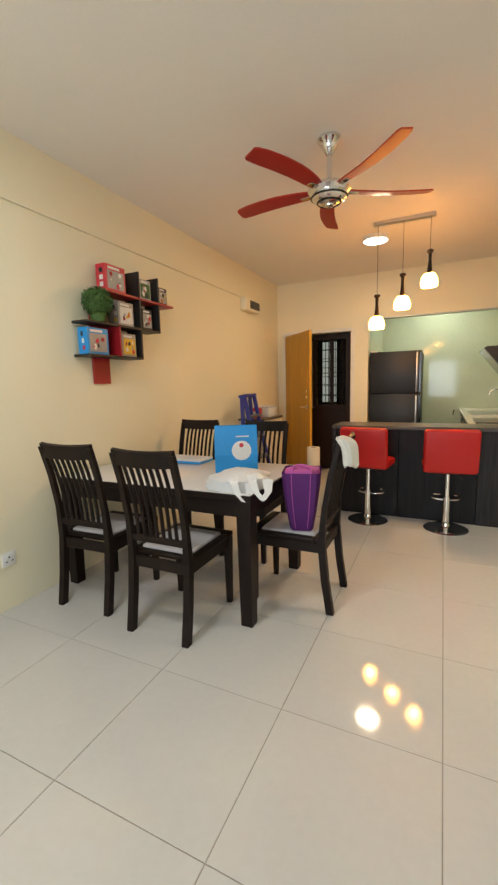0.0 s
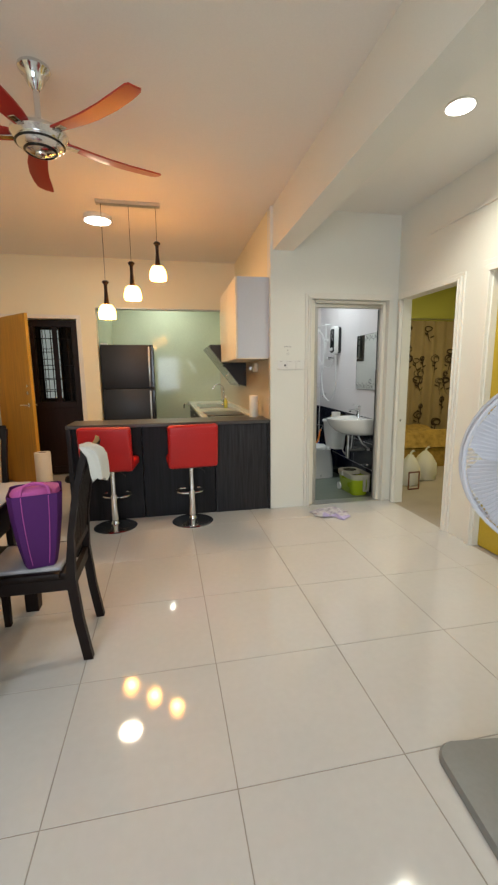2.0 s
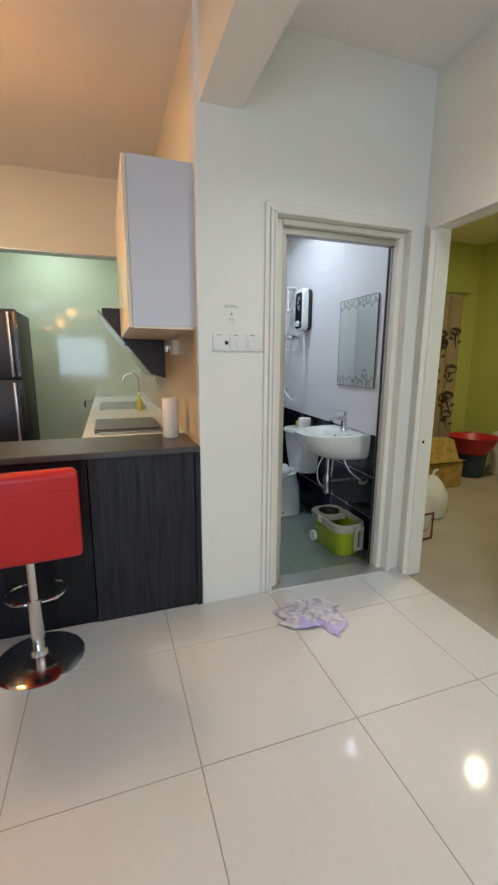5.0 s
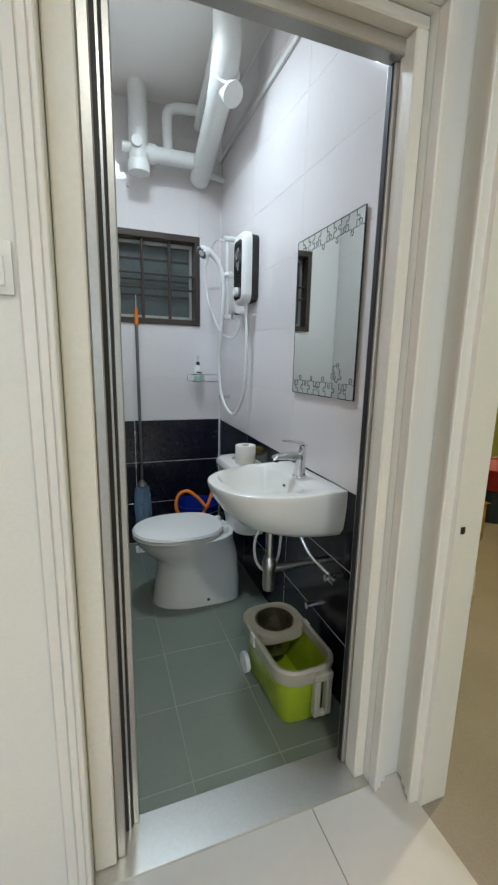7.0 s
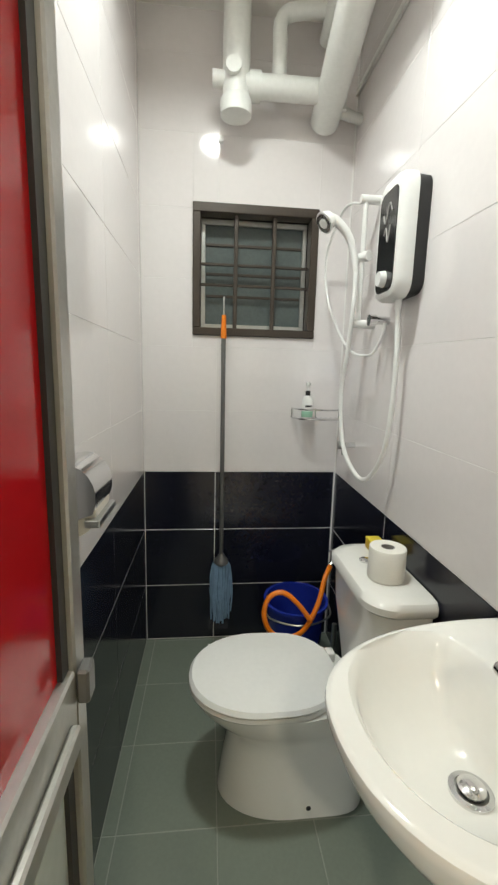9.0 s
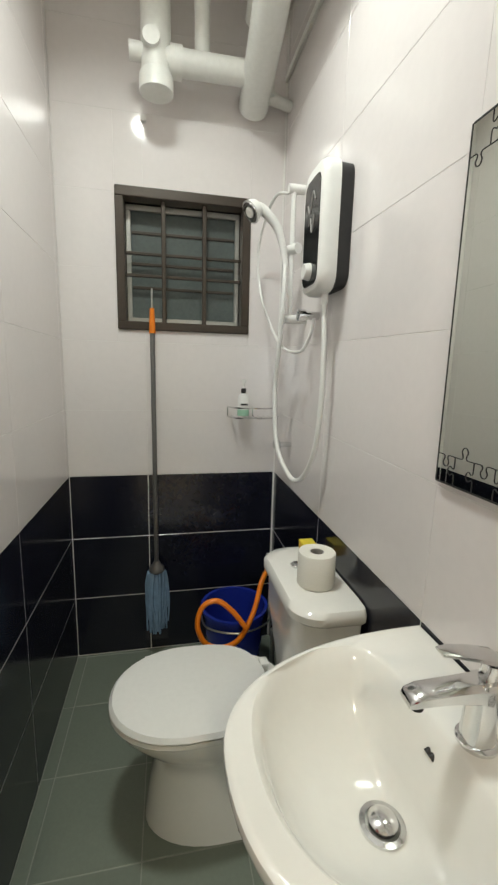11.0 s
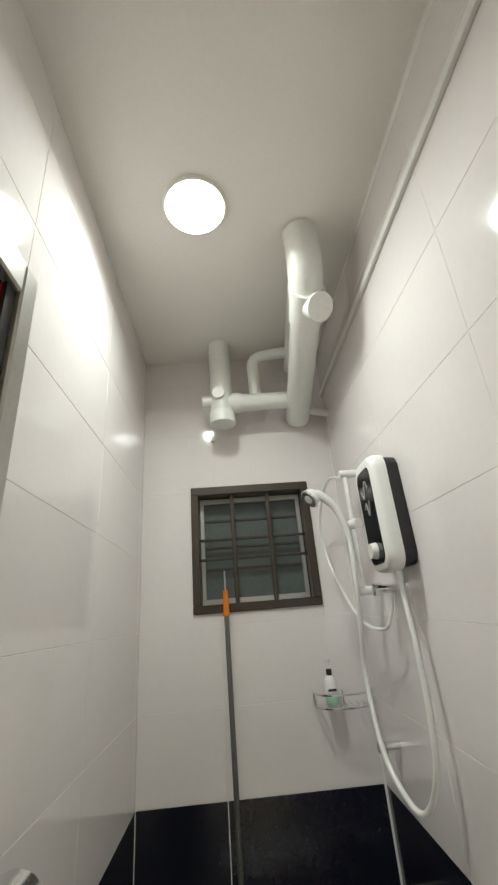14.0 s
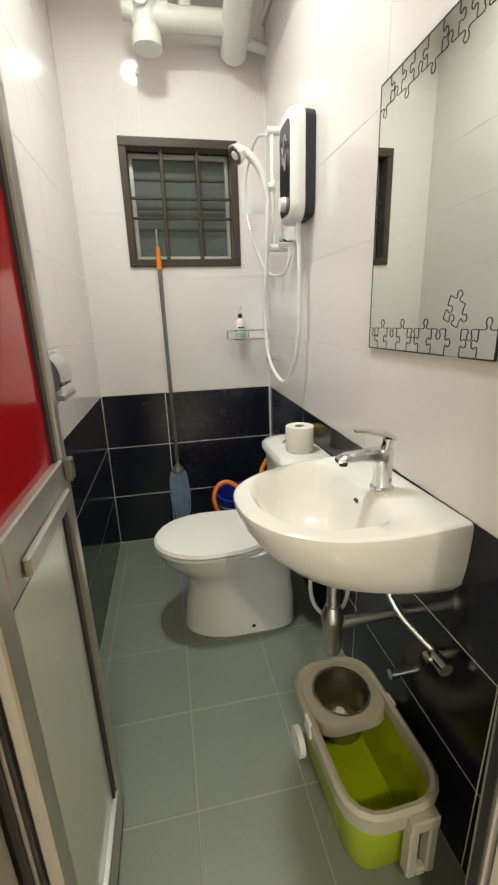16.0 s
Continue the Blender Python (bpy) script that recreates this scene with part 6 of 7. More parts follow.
def mop_bucket():
    b = thing("spin_mop_bucket", "lime green spin-mop bucket with taupe rim", "bucket", at=(1.978, 4.615, BFZ), rz=2)
    bm = bmesh.new()
    loft(bm, [round_rect(0.085, 0.175, 0.05, 0.0), round_rect(0.09, 0.18, 0.055, 0.01), round_rect(0.112, 0.205, 0.075, 0.215), round_rect(0.108, 0.201, 0.072, 0.216), round_rect(0.086, 0.175, 0.05, 0.014)])
    part("tub", bm, LIMEPLASTIC, b, "lime green tub")
    bm = bmesh.new()
    loft(bm, [round_rect(0.119, 0.213, 0.08, 0.185), round_rect(0.124, 0.218, 0.083, 0.235), round_rect(0.116, 0.21, 0.077, 0.243), round_rect(0.106, 0.20, 0.07, 0.240), round_rect(0.105, 0.199, 0.07, 0.20)], cap0=False, cap1=False)
    part("rim", bm, TAUPE, b, "taupe plastic rim")
    # spinner deck over the far half, with a round hole
    bm = bmesh.new()
    n = 32
    hole = [(0.078 * math.cos(2 * math.pi * k / n), 0.10 + 0.078 * math.sin(2 * math.pi * k / n)) for k in range(n)]
    outer = []
    for k in range(n):
        a = 2 * math.pi * k / n
        c, s = math.cos(a), math.sin(a)
        f = (abs(c) ** 4 + abs(s) ** 4) ** -0.25
        outer.append((c * f * 0.106, 0.10 + s * f * 0.099))
    z0, z1 = 0.200, 0.238
    lo = [bm.verts.new((x, y, z1)) for x, y in hole]
    up = [bm.verts.new((x, y, z1)) for x, y in outer]
    ld = [bm.verts.new((x, y, z0)) for x, y in outer]
    hd = [bm.verts.new((x, y, z0)) for x, y in hole]
    for k in range(n):
        j = (k + 1) % n
        bm.faces.new((lo[k], lo[j], up[j], up[k]))
        bm.faces.new((up[k], up[j], ld[j], ld[k]))
        bm.faces.new((hd[k], hd[j], lo[j], lo[k]))
        bm.faces.new((ld[k], ld[j], hd[j], hd[k]))
    part("spinner_deck", bm, TAUPE, b, "taupe spinner deck", smooth=False)
    bk = part("spinner_basket", lathe(bmesh.new(), [(0.083, 0.241), (0.076, 0.241), (0.070, 0.13), (0.066, 0.115), (0.03, 0.112), (0.028, 0.13), (0.010, 0.135), (0.003, 0.136)], (0, 0.10, 0), 32, caps=False), MESHSTEEL, b, "perforated spinner basket")
    part("spinner_cone", lathe(bmesh.new(), [(0.026, 0.115), (0.024, 0.15), (0.012, 0.165), (0.003, 0.166)], (0, 0.10, 0), 20), PLASTICWHITE, bk)
    part("washing_hub", lathe(bmesh.new(), [(0.034, 0.014), (0.034, 0.035), (0.022, 0.04), (0.020, 0.06), (0.004, 0.064)], (0.0, -0.10, 0), 20), LIMEPLASTIC, b)
    bm = bmesh.new()
    for x0, x1 in ((0.005, 0.028), (0.052, 0.075)):
        box(bm, x0, x1, -0.235, -0.205, 0.055, 0.20, 0.004)
    box(bm, 0.005, 0.075, -0.238, -0.210, 0.20, 0.232, 0.004)
    box(bm, 0.028, 0.052, -0.235, -0.215, 0.055, 0.075, 0.003)
    part("carry_handle", bm, TAUPE, b, smooth=False)
    for sx in (-1, 1):
        part("wheel", rod(bmesh.new(), (sx * 0.108, 0.13, 0.045), (sx * 0.125, 0.13, 0.045), 0.042, seg=20), PLASTICWHITE, b)
        part("side_clip", B(sx * 0.122 - 0.004, sx * 0.122 + 0.006, 0.02, 0.06, 0.19, 0.24, 0.003), PLASTICWHITE, b, smooth=False)


def paper_holder():
    h = thing("toilet_paper_holder", "polished steel covered toilet paper holder", "holder", at=(BLX, 5.01, 1.10))
    bm = bmesh.new()
    prof = []
    for k in range(13):
        a = radians(-30 + k * 17.5)
        prof.append((0.055 + 0.052 * math.cos(a), 0.012 + 0.062 * math.sin(a)))
    prof += [(0.0, 0.070), (0.0, -0.055)]
    lo = [Vector((x, -0.065, z)) for x, z in prof]
    hi = [Vector((x, 0.065, z)) for x, z in prof]
    loft(bm, [lo, hi])
    part("cover", bm, CHROME, h)
    part("paper", rod(bmesh.new(), (0.055, -0.052, -0.02), (0.055, 0.052, -0.02), 0.048, seg=24), PAPER, h)
    part("tear_edge", B(0.085, 0.112, -0.065, 0.065, -0.045, -0.030, 0.002), STEEL, h, smooth=False)


def pipes():
    p = thing("soil_pipes", "white painted overhead soil and waste pipes", "pipe", at=(0, 0, 0))
    part("soil_pipe", rod(bmesh.new(), (1.605, 6.04, 2.40), (1.605, 6.04, CEIL), 0.054, seg=28), PVC, p)
    part("soil_pipe_cap", lathe(bmesh.new(), [(0.05, 2.352), (0.062, 2.358), (0.063, 2.41), (0.058, 2.42)], (1.605, 6.04, 0), 28), PVC, p)
    part("side_plug", rod(bmesh.new(), (1.51, 6.04, 2.485), (1.56, 6.04, 2.485), 0.030, seg=18), PVC, p)
    part("front_plug", rod(bmesh.new(), (1.59, 5.97, 2.50), (1.59, 6.0, 2.50), 0.030, seg=18), PVC, p)
    part("cross_pipe", rod(bmesh.new(), (1.62, 6.04, 2.47), (1.985, 6.04, 2.475), 0.043, seg=24), PVC, p)
    part("cross_socket", rod(bmesh.new(), (1.655, 6.04, 2.47), (1.70, 6.04, 2.47), 0.052, seg=24), PVC, p)
    part("main_pipe", tube(bmesh.new(), [(1.995, 6.15, 2.425), (1.985, 5.95, 2.48), (1.97, 5.70, 2.545), (1.958, 5.52, 2.59), (1.95, 5.44, 2.625)], 0.061, 24, 4), PVC, p)
    part("main_bend", tube(bmesh.new(), [(1.951, 5.47, 2.615), (1.945, 5.41, 2.65), (1.94, 5.37, 2.71), (1.935, 5.355, CEIL)], 0.066, 24, 5), PVC, p)
    part("pipe_socket", rod(bmesh.new(), (1.962, 5.56, 2.575), (1.952, 5.43, 2.615), 0.069, seg=26), PVC, p)
    cap = part("inspection_branch", rod(bmesh.new(), (1.955, 5.50, 2.60), (1.985, 5.44, 2.535), 0.050, seg=24), PVC, p)
    part("inspection_cap", rod(bmesh.new(), (1.985, 5.44, 2.535), (1.99, 5.43, 2.525), 0.055, seg=24), PVC, cap)
    part("branch_pipe", tube(bmesh.new(), [(1.775, 6.04, 2.48), (1.775, 6.04, 2.62), (1.775, 6.035, 2.69), (1.80, 6.03, 2.725), (1.86, 6.02, 2.735), (1.97, 6.0, 2.735)], 0.029, 16), PVC, p)
    part("upper_pipe", tube(bmesh.new(), [(1.98, 6.10, 2.70), (1.96, 5.8, 2.74), (1.94, 5.45, 2.80), (1.94, 5.35, CEIL)], 0.034, 16), PVC, p)
    part("pipe_hanger", rod(bmesh.new(), (2.05, 6.05, 2.42), (2.05, 6.05, 2.50), 0.01), PVC, p)
    part("wall_stub", rod(bmesh.new(), (1.985, 6.10, 2.46), (2.15, 6.12, 2.43), 0.028, 0.02, 14), PVC, p)
    part("wall_screw", rod(bmesh.new(), (1.55, BBY, 2.335), (1.55, BBY - 0.02, 2.335), 0.012, seg=10), PLASTICWHITE, p)


def bath_door():
    d = tagged(new("door_2"), "open aluminium bathroom door with red upper panel", kind="structure")
    X = 1.334
    y0, y1 = 4.292, 4.705
    bm = bmesh.new()
    for a in ((y0, y0 + 0.055, 0.0, 1.955), (y1 - 0.035, y1, 0.0, 1.955), (y0 + 0.055, y1 - 0.035, 1.905, 1.955), (y0 + 0.055, y1 - 0.035, 0.89, 0.985), (y0 + 0.055, y1 - 0.035, 0.0, 0.09)):
        box(bm, X - 0.018, X + 0.018, *a, 0.003)
    part("door_frame", bm, ALU, d, smooth=False)
    for z0, z1, m, text in ((0.985, 1.905, REDPANEL, "glossy red panel"), (0.09, 0.89, GREYPANEL, "frosted grey panel")):
        part("panel", B(X - 0.004, X + 0.004, y0 + 0.055, y1 - 0.045, z0, z1), m, d, text, smooth=False)
        bm = bmesh.new()
        for a in ((y1 - 0.056, y1 - 0.0355, z0, z1), (y0 + 0.0555, y0 + 0.064, z0, z1)):
            box(bm, X - 0.010, X + 0.010, *a)
        box(bm, X - 0.010, X + 0.010, y0 + 0.064, y1 - 0.064, z1 - 0.012, z1)
        part("gasket", bm, BLACKMATT, d, "black rubber gasket", smooth=False)
    fold = part("folded_leaf", B(X - 0.066, X - 0.028, y0 + 0.01, y1 - 0.01, 0.0, 1.95, 0.003), ALU, d, "second leaf folded behind the first", smooth=False)
    part("push_bar", B(X + 0.019, X + 0.030, y0 + 0.10, y1 - 0.06, 0.905, 0.935, 0.003), ALU, d, smooth=False)
    part("latch", B(X + 0.019, X + 0.034, y1 - 0.04, y1 - 0.012, 0.94, 0.985, 0.003), GREYMETAL, d, smooth=False)
    # fixed aluminium frame in the opening
    f = tagged(new("door_frame_1"), "aluminium frame of the bathroom doorway", kind="structure")
    bm = bmesh.new()
    for a in ((1.312, 1.335, DY + 0.042, DY + 0.095, 0.005, 1.964), (1.356, 1.374, DY + 0.112, DY + 0.142, BFZ, 1.964), (2.006, 2.026, DY + 0.076, DY + 0.11, 0.005, 1.965), (1.312, 2.026, DY + 0.055, DY + 0.10, 1.966, 2.00)):
        box(bm, *a, 0.003)
    part("frame_profile", bm, ALU, f, smooth=False)
    bm = bmesh.new()
    for a in ((1.258, 1.311, DY + 0.03, DY + 0.095, 0.005, 2.028), (2.014, 2.048, DY + 0.02, DY + 0.074, 0.005, 2.0005), (1.3115, 2.048, DY + 0.02, DY + 0.095, 2.001, 2.028)):
        box(bm, *a, 0.004)
    part("outer_profile", bm, CREAMALU, f, "cream coated outer profile", smooth=False)
    bm = bmesh.new()
    box(bm, 1.336, 1.3455, DY + 0.100, DY + 0.140, BFZ, 1.964)
    box(bm, 1.3515, 1.3555, DY + 0.108, DY + 0.140, BFZ, 1.964)
    box(bm, 2.0025, 2.0055, DY + 0.084, DY + 0.10, 0.005, 1.964)
    part("frame_channel", B(1.346, 1.351, DY + 0.104, DY + 0.140, BFZ, 1.964), STEEL, f, smooth=False)
    part("frame_gasket", bm, BLACKMATT, f, "black rubber strip", smooth=False)


toilet()
tissue()
basin()
basin_tap()
basin_waste()
bath_mirror()
water_heater()
shower()
soap_shelf()
mop()
bucket()
floor_drain()
mop_bucket()
paper_holder()
pipes()
bath_door()


# ---- bedroom and second room seen through the doorways ----
def curtain():
    c = thing("curtain", "taupe curtain printed with dark rings on a rail", "curtain", at=(3.95, 6.50, 0))
    bm = bmesh.new()
    n = 90
    lo, hi = [], []
    for k in range(n + 1):
        u = k / n
        x = -1.10 + 1.95 * u
        y = -0.06 + 0.030 * math.sin(u * 62) + 0.012 * math.sin(u * 23 + 1)
        lo.append(Vector((x, y, 0.30)))
        hi.append(Vector((x, y * 0.8, 2.16)))
    mid = [a.lerp(b, 0.5) + Vector((0, 0.008 * math.sin(i * 0.9), 0)) for i, (a, b) in enumerate(zip(lo, hi))]
    loft(bm, [lo, mid, hi], closed=False, cap0=False, cap1=False)
    cl = part("curtain_cloth", bm, CURTAIN, c)
    rnd = random.Random(31)
    bm = bmesh.new()

    def on_cloth(x, z):
        u = (x + 1.10) / 1.95
        return (x, -0.072 + 0.030 * math.sin(u * 62) + 0.012 * math.sin(u * 23 + 1), z)
    for i in range(40):
        x, z = -1.10 + 1.95 * rnd.uniform(0.03, 0.97), rnd.uniform(0.45, 2.05)
        r, thick = rnd.uniform(0.04, 0.085), rnd.choice((0.005, 0.008, 0.011))
        for ring in range(rnd.choice((1, 2, 3))):
            q, dx, dz = r * (1 - 0.28 * ring), 0.25 * r * ring, -0.12 * r * ring
            tube(bm, [on_cloth(x + dx + q * math.cos(a), z + dz + 0.8 * q * math.sin(a)) for a in [2 * math.pi * k / 14 for k in range(15)]], thick, 5, 0)
        bend = rnd.uniform(-0.08, 0.08)
        tube(bm, [on_cloth(x + bend * k * k / 16, z - r * 0.8 - 0.05 * k) for k in range(5)], lambda u: 0.009 * (1.1 - u), 5, 0)
        for k in range(2):
            tube(bm, [on_cloth(x + bend * 0.3 + (0.02 + 0.02 * j) * (1 if k else -1), z - r - 0.04 - 0.05 * k + 0.012 * j) for j in range(3)], 0.010, 5, 0)
    tagged(part("ring_print", bm, CURTAINPRINT, c, "dark brown printed rings"), kind="stuff")
    part("curtain_rail", rod(bmesh.new(), (-1.2, -0.03, 2.19), (1.0, -0.03, 2.19), 0.012), STEEL, c)
    for x in (-1.15, 0.95):
        part("rail_bracket", B(x - 0.01, x + 0.01, -0.04, 0.05, 2.18, 2.20), STEEL, c, smooth=False)


def bedroom_things():
    b = thing("bed", "low bed with rumpled ochre bedding", "bed", at=(3.45, 5.75, 0))
    part("bed_base", B(-0.75, 0.55, -0.35, 0.60, 0.0, 0.28, 0.01), LINEN, b, "ochre cloth-covered base", smooth=False)
    bm = bmesh.new()
    rows = []
    for i in range(15):
        row = []
        for j in range(11):
            u, v = i / 14, j / 10
            z = 0.50 + 0.05 * noise.noise(Vector((u * 5, v * 5, 1.2)))
            row.append(bm.verts.new((-0.76 + 1.32 * u, -0.37 + 0.98 * v, z if 0 < i < 14 and 0 < j < 10 else 0.29)))
        rows.append(row)
    for i in range(14):
        for j in range(10):
            bm.faces.new((rows[i][j], rows[i + 1][j], rows[i + 1][j + 1], rows[i][j + 1]))
    part("bedding", bm, LINEN, b, "rumpled ochre patterned bedding")
    for (x, y, s, seed) in ((2.73, 4.66, 0.85, 2), (3.05, 4.83, 0.95, 6)):
        p = thing("shopping_bag", "full white plastic bag slumped on the floor", "bag", "plastic bags on the bedroom floor", at=(x, y, 0))
        bm = bmesh.new()
        loft(bm, crumpled([(0.0, 0.13 * s, 0.11 * s), (0.08, 0.16 * s, 0.13 * s), (0.2, 0.15 * s, 0.12 * s), (0.30, 0.09 * s, 0.07 * s), (0.36, 0.03, 0.03)], 16, 0.10, seed))
        part("bag_body", bm, POLY, p)
        part("knot", tube(bmesh.new(), [(0, 0, 0.34), (0.02, 0.01, 0.39), (0.05, 0.0, 0.41)], 0.012, 6), POLY, p)
    r = thing("wooden_rack", "small red-brown wooden rack on the floor", "rack", at=(2.635, 4.425, 0), rz=6)
    for x in (-0.07, 0.07):
        part("upright", B(x - 0.006, x + 0.006, -0.006, 0.006, 0.0, 0.21, 0.002), RACKWOOD, r, smooth=False)
    for z in (0.0, 0.197):
        part("rung", B(-0.064, 0.064, -0.006, 0.006, z, z + 0.013, 0.002), RACKWOOD, r, smooth=False)
    o = thing("orange_bundle", "orange cloth bundle at the foot of the bed", "cloth", at=(2.86, 5.33, 0.0))
    bm = bmesh.new()
    loft(bm, crumpled([(0.0, 0.10, 0.10), (0.3, 0.11, 0.10), (0.52, 0.08, 0.07), (0.66, 0.04, 0.04)], 14, 0.14, 17))
    part("cloth", bm, ORANGE, o)
    t = thing("plastic_bin", "navy plastic bin beside the bedroom wall", "bin", at=(4.45, 5.72, 0))
    part("pail", lathe(bmesh.new(), [(0.14, 0), (0.145, 0.01), (0.17, 0.27), (0.175, 0.275), (0.16, 0.28)], seg=26), NAVY, t)
    w = thing("wash_tub", "red plastic wash tub stacked on a bin", "tub", at=(4.45, 5.72, 0.28))
    part("tub_shell", lathe(bmesh.new(), [(0.17, 0), (0.23, 0.10), (0.27, 0.19), (0.285, 0.195), (0.26, 0.185), (0.16, 0.01), (0.01, 0.008)], seg=30, caps=False), REDPLASTIC, w)
    part("tub_bottom", lathe(bmesh.new(), [(0.168, 0.0), (0.168, 0.006)], seg=30), REDPLASTIC, w)
    k = thing("carton", "white carton with a dark mark and cable", "box", at=(4.95, 5.60, 0))
    part("carton_body", B(-0.14, 0.14, -0.17, 0.17, 0.0, 0.50, 0.004), CARDWHITE, k, smooth=False)
    part("dark_mark", B(-0.142, -0.1395, -0.05, 0.06, 0.26, 0.32), BLACKMATT, k, smooth=False)
    n = thing("orange_carton", "small orange carton on the floor", "box", at=(4.74, 5.98, 0))
    part("carton_body", B(-0.07, 0.07, -0.07, 0.07, 0.0, 0.46, 0.003), REDPLASTIC, n, smooth=False)
    part("tape", B(-0.072, 0.072, -0.015, 0.015, 0.4605, 0.4625), CARDWHITE, n, smooth=False)


def second_door():
    d = tagged(new("door_3"), "closed mustard-painted door of the second room", kind="structure")
    part("leaf", B(RX + 0.042, RX + 0.075, 2.115, 2.915, 0.006, 2.02, 0.003), MUSTARD, d, smooth=False)
    part("recess_panel", B(RX + 0.038, RX + 0.043, 2.23, 2.80, 1.10, 1.88, 0.004), MUSTARD, d, smooth=False)
    part("recess_panel", B(RX + 0.038, RX + 0.043, 2.23, 2.80, 0.18, 0.92, 0.004), MUSTARD, d, smooth=False)
    part("door_handle", tube(bmesh.new(), [(RX + 0.042, 2.18, 1.0), (RX + 0.02, 2.18, 1.0), (RX + 0.015, 2.28, 1.0)], 0.009, 8), CHROME, d)
    f = tagged(new("door_frame_2"), "white lining of the second room doorway", kind="structure")
    for y0, y1 in ((2.10, 2.114), (2.916, 2.93)):
        part("lining", B(RX - 0.005, RX + 0.085, y0, y1, 0, 2.03), TRIM, f, smooth=False)


curtain()
bedroom_things()
second_door()
sm = thing("door_stop_screw", "small dark strike plate on the door jamb", "plate", at=(RX + 0.02, 4.034, 0.86))
part("strike", B(-0.006, 0.006, -0.003, 0.0, -0.009, 0.009), BLACKMATT, sm, smooth=False)


# ---- tiles ----
def spans(lo, hi, origin, pitch):
    """The cells of a grid that fall between lo and hi, cut at the ends."""
    out = []
    k = math.floor((lo - origin) / pitch)
    while origin + k * pitch < hi - 1e-6:
        a, b = max(lo, origin + k * pitch), min(hi, origin + (k + 1) * pitch)
        if b - a > 0.012:
            out.append((a, b))
        k += 1
    return out


TILES = {}


def tile(parent, material, kind, u, v, gap, thick, bevel, where):
    """One bevelled tile of u by v, sharing its mesh with all of its size."""
    key = (kind, round(u, 3), round(v, 3), material.name)
    if key not in TILES:
        a, b = u / 2 - gap / 2, v / 2 - gap / 2
        bv = bevel
        vs = [(-a, -b, 0), (a, -b, 0), (a, b, 0), (-a, b, 0), (-a, -b, thick - bv), (a, -b, thick - bv), (a, b, thick - bv), (-a, b, thick - bv), (-a + bv, -b + bv, thick), (a - bv, -b + bv, thick), (a - bv, b - bv, thick), (-a + bv, b - bv, thick)]
        fs = [(8, 9, 10, 11)]
        for k in range(4):
            j = (k + 1) % 4
            fs += [(k, j, 4 + j, 4 + k), (4 + k, 4 + j, 8 + j, 8 + k)]
        me = bpy.data.meshes.new("tile")
        me.from_pydata(vs, [], fs)
        me.materials.append(material)
        TILES[key] = me
    ob = new("tile", TILES[key])
    ob.parent = parent
    ob.matrix_world = where
    return ob


def floor_tiles(parent, material, x0, x1, y0, y1, ox, oy, pitch, z, gap=0.0034, thick=0.012):
    for a, b in spans(x0, x1, ox, pitch):
        for c, d in spans(y0, y1, oy, pitch):
            tile(parent, material, "floor", b - a, d - c, gap, thick, 0.0012, Matrix.Translation(((a + b) / 2, (c + d) / 2, z - thick)))


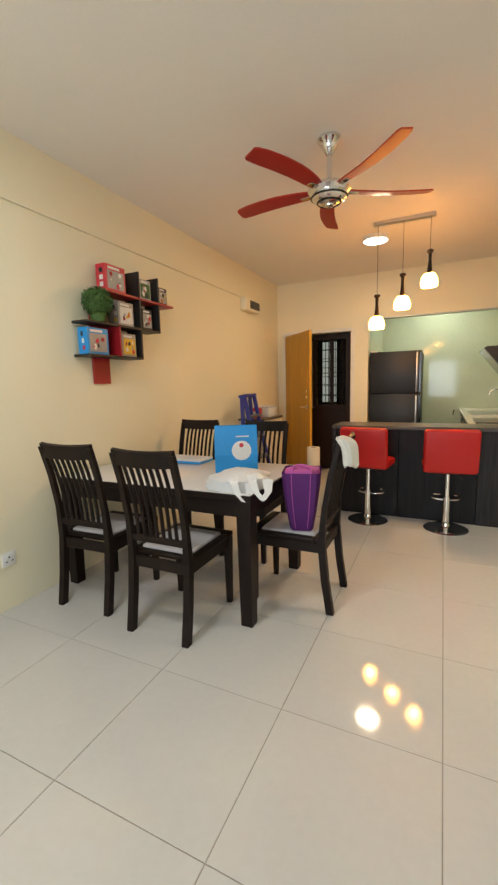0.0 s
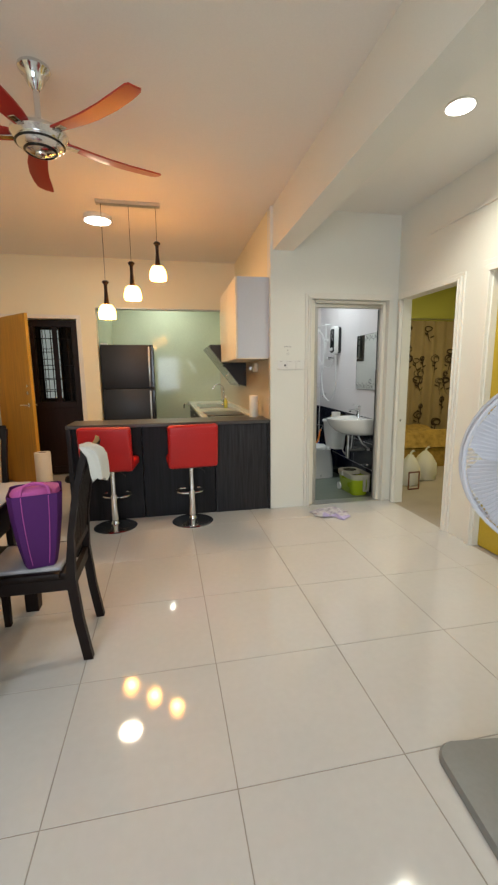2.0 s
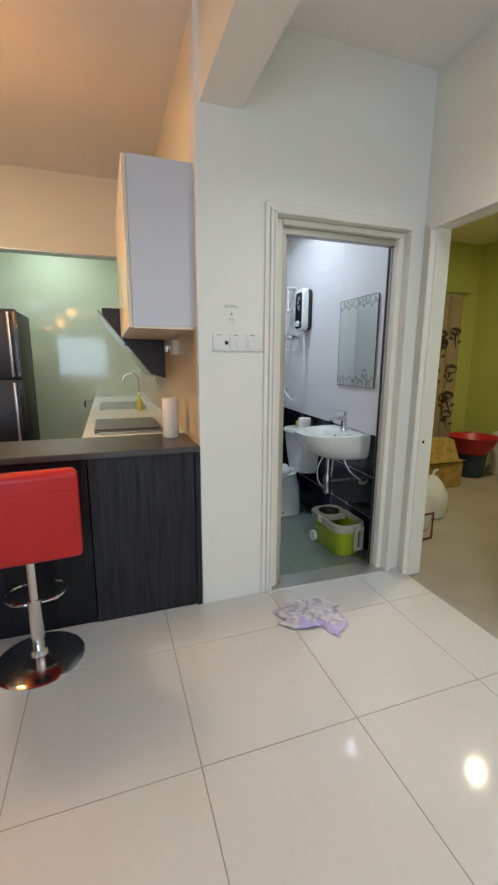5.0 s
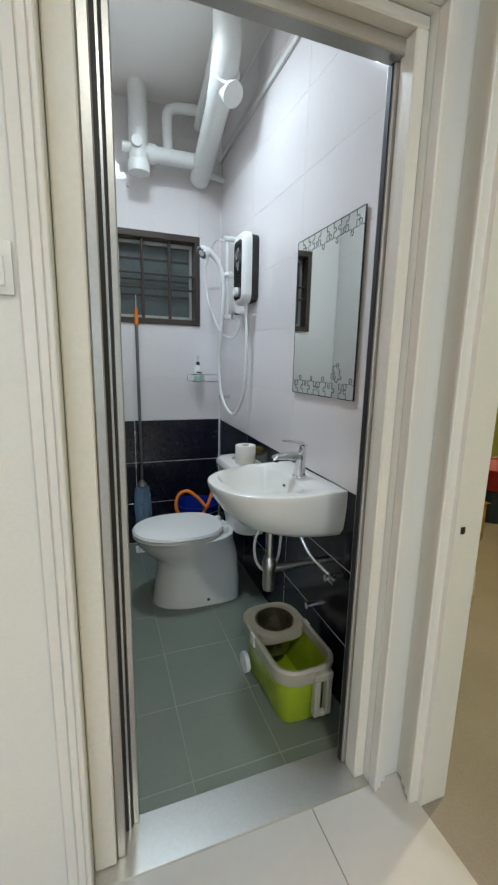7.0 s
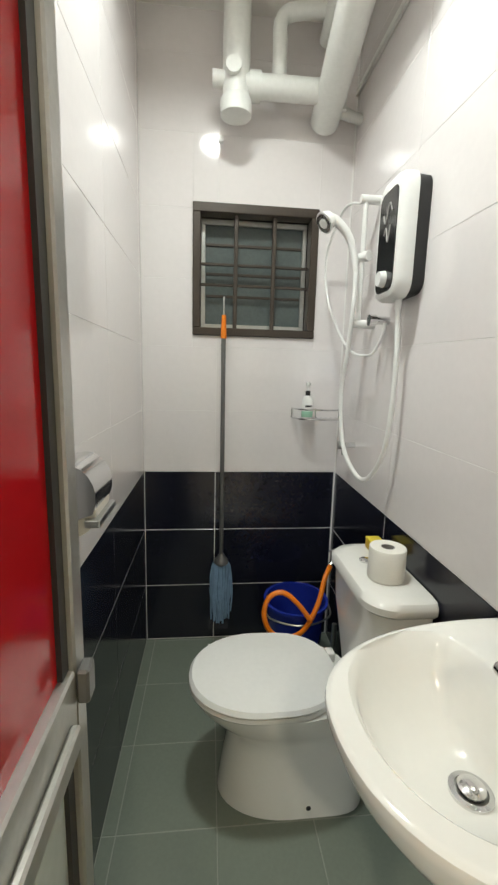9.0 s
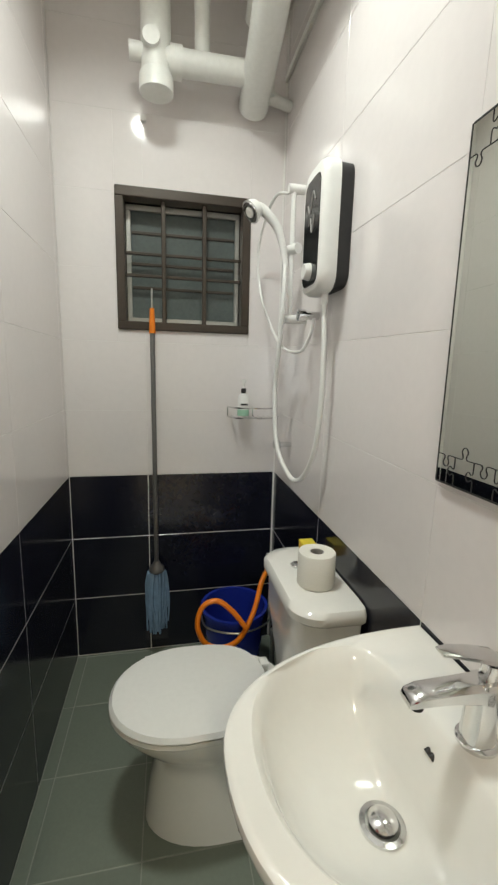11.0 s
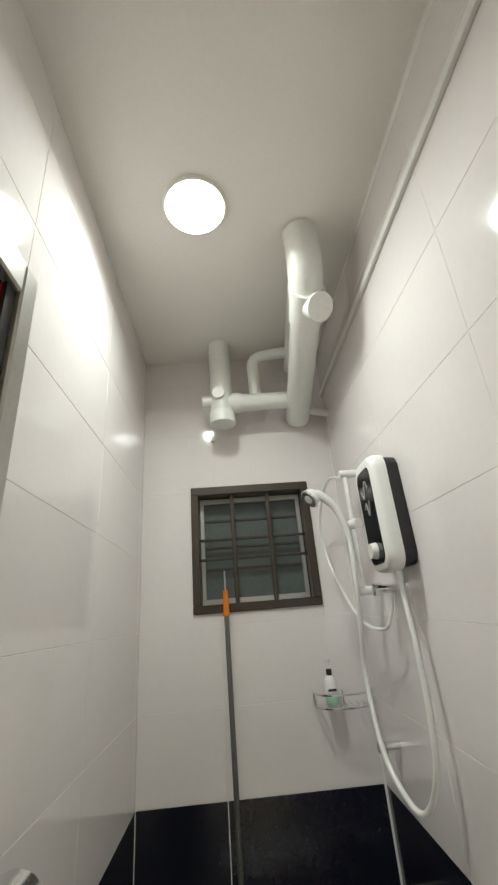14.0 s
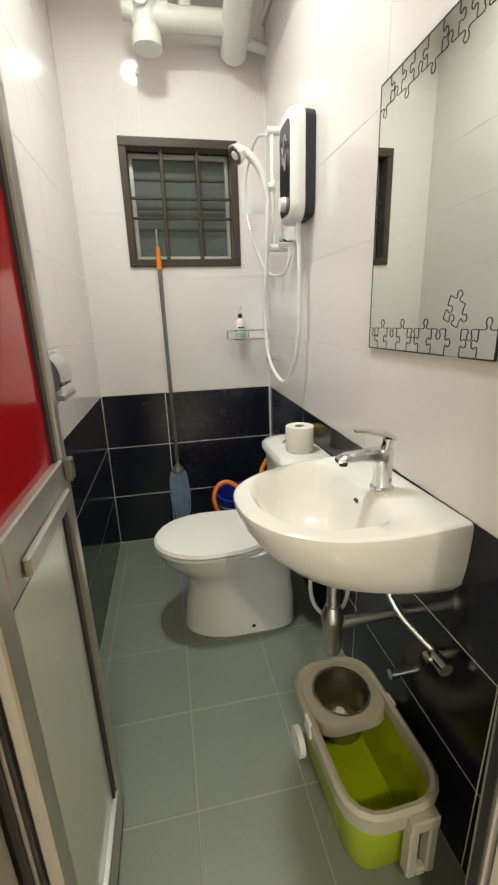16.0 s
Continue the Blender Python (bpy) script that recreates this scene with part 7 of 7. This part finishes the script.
floor_tiles(floor, FLOORTILE, LX, RX, -3.0, DY, 0.05, 1.43, 0.6, 0.0)
floor_tiles(floor, FLOORTILE, LX, PX, DY, FY + 0.12, 0.05, 1.43, 0.6, 0.0)
floor_tiles(floor, FLOORTILE, -0.98, PX, FY + 0.12, AY, 0.05, 1.43, 0.6, 0.0)
floor_tiles(floor, FLOORTILE, LX, -1.10, FY + 0.12, 8.35, 0.05, 1.43, 0.6, 0.0)
floor_tiles(floor, FLOORTILE, RX, 5.18, 3.25, 6.55, 0.05, 1.43, 0.6, -0.002)
bath_floor = structure("floor_bath", B(BLX - 0.006, BRX + 0.006, DY + 0.135, BBY + 0.0005, BFZ - 0.028, BFZ - 0.0012), SLATEGROUT, "grey-green tiled bathroom floor")
floor_tiles(bath_floor, SLATE, BLX, BRX, DY + 0.135, BBY, 1.243, 4.953, 0.302, BFZ, 0.0036, 0.0065)

WL, WR, WB = (bpy.data.objects[n] for n in ("wall_bath_left", "wall_bath_right", "wall_bath_back"))
Z0 = BFZ


def wall_tiles(parent, lo, hi, origin, place_at, skip=None):
    for z0, z1 in spans(Z0, CEIL, Z0, 0.2985):
        mid = (z0 + z1) / 2
        m = DARKTILE if mid < 0.86 else WALLTILE
        for a, b in spans(lo, hi, origin, 0.6):
            cells = [(a, b, z0, z1)]
            if skip:
                s0, s1, t0, t1 = skip
                if b > s0 and a < s1 and z1 > t0 and z0 < t1:
                    cells = [(a, s0, z0, z1), (s1, b, z0, z1), (max(a, s0), min(b, s1), z0, t0), (max(a, s0), min(b, s1), t1, z1)]
            for a2, b2, c, d in cells:
                if b2 - a2 > 0.012 and d - c > 0.012:
                    tile(parent, m, "wall", b2 - a2, d - c, 0.0038 if m is DARKTILE else 0.0013, 0.006, 0.0008, place_at((a2 + b2) / 2, (c + d) / 2))


def on_left(u, z):
    return Matrix(((0, 0, 1, BLX - 0.006), (1, 0, 0, u), (0, 1, 0, z), (0, 0, 0, 1)))


# the courses of the right wall drop slightly towards the door
TILT = Matrix.Translation((0, BBY, 0.86)) @ Matrix.Rotation(radians(1.25), 4, "X") @ Matrix.Translation((0, -BBY, -0.863))


def on_right(u, z):
    return TILT @ Matrix(((0, 0, -1, BRX + 0.006), (-1, 0, 0, u), (0, 1, 0, z), (0, 0, 0, 1)))


def on_back(u, z):
    return Matrix(((1, 0, 0, u), (0, 0, -1, BBY + 0.006), (0, 1, 0, z), (0, 0, 0, 1)))


wall_tiles(WL, DY + 0.12, BBY, 4.93, on_left)
wall_tiles(WR, DY + 0.14, BBY + 0.05, 4.98, on_right)
wall_tiles(WB, BLX, BRX, 1.543, on_back, (1.43, 2.00, 1.515, 2.085))
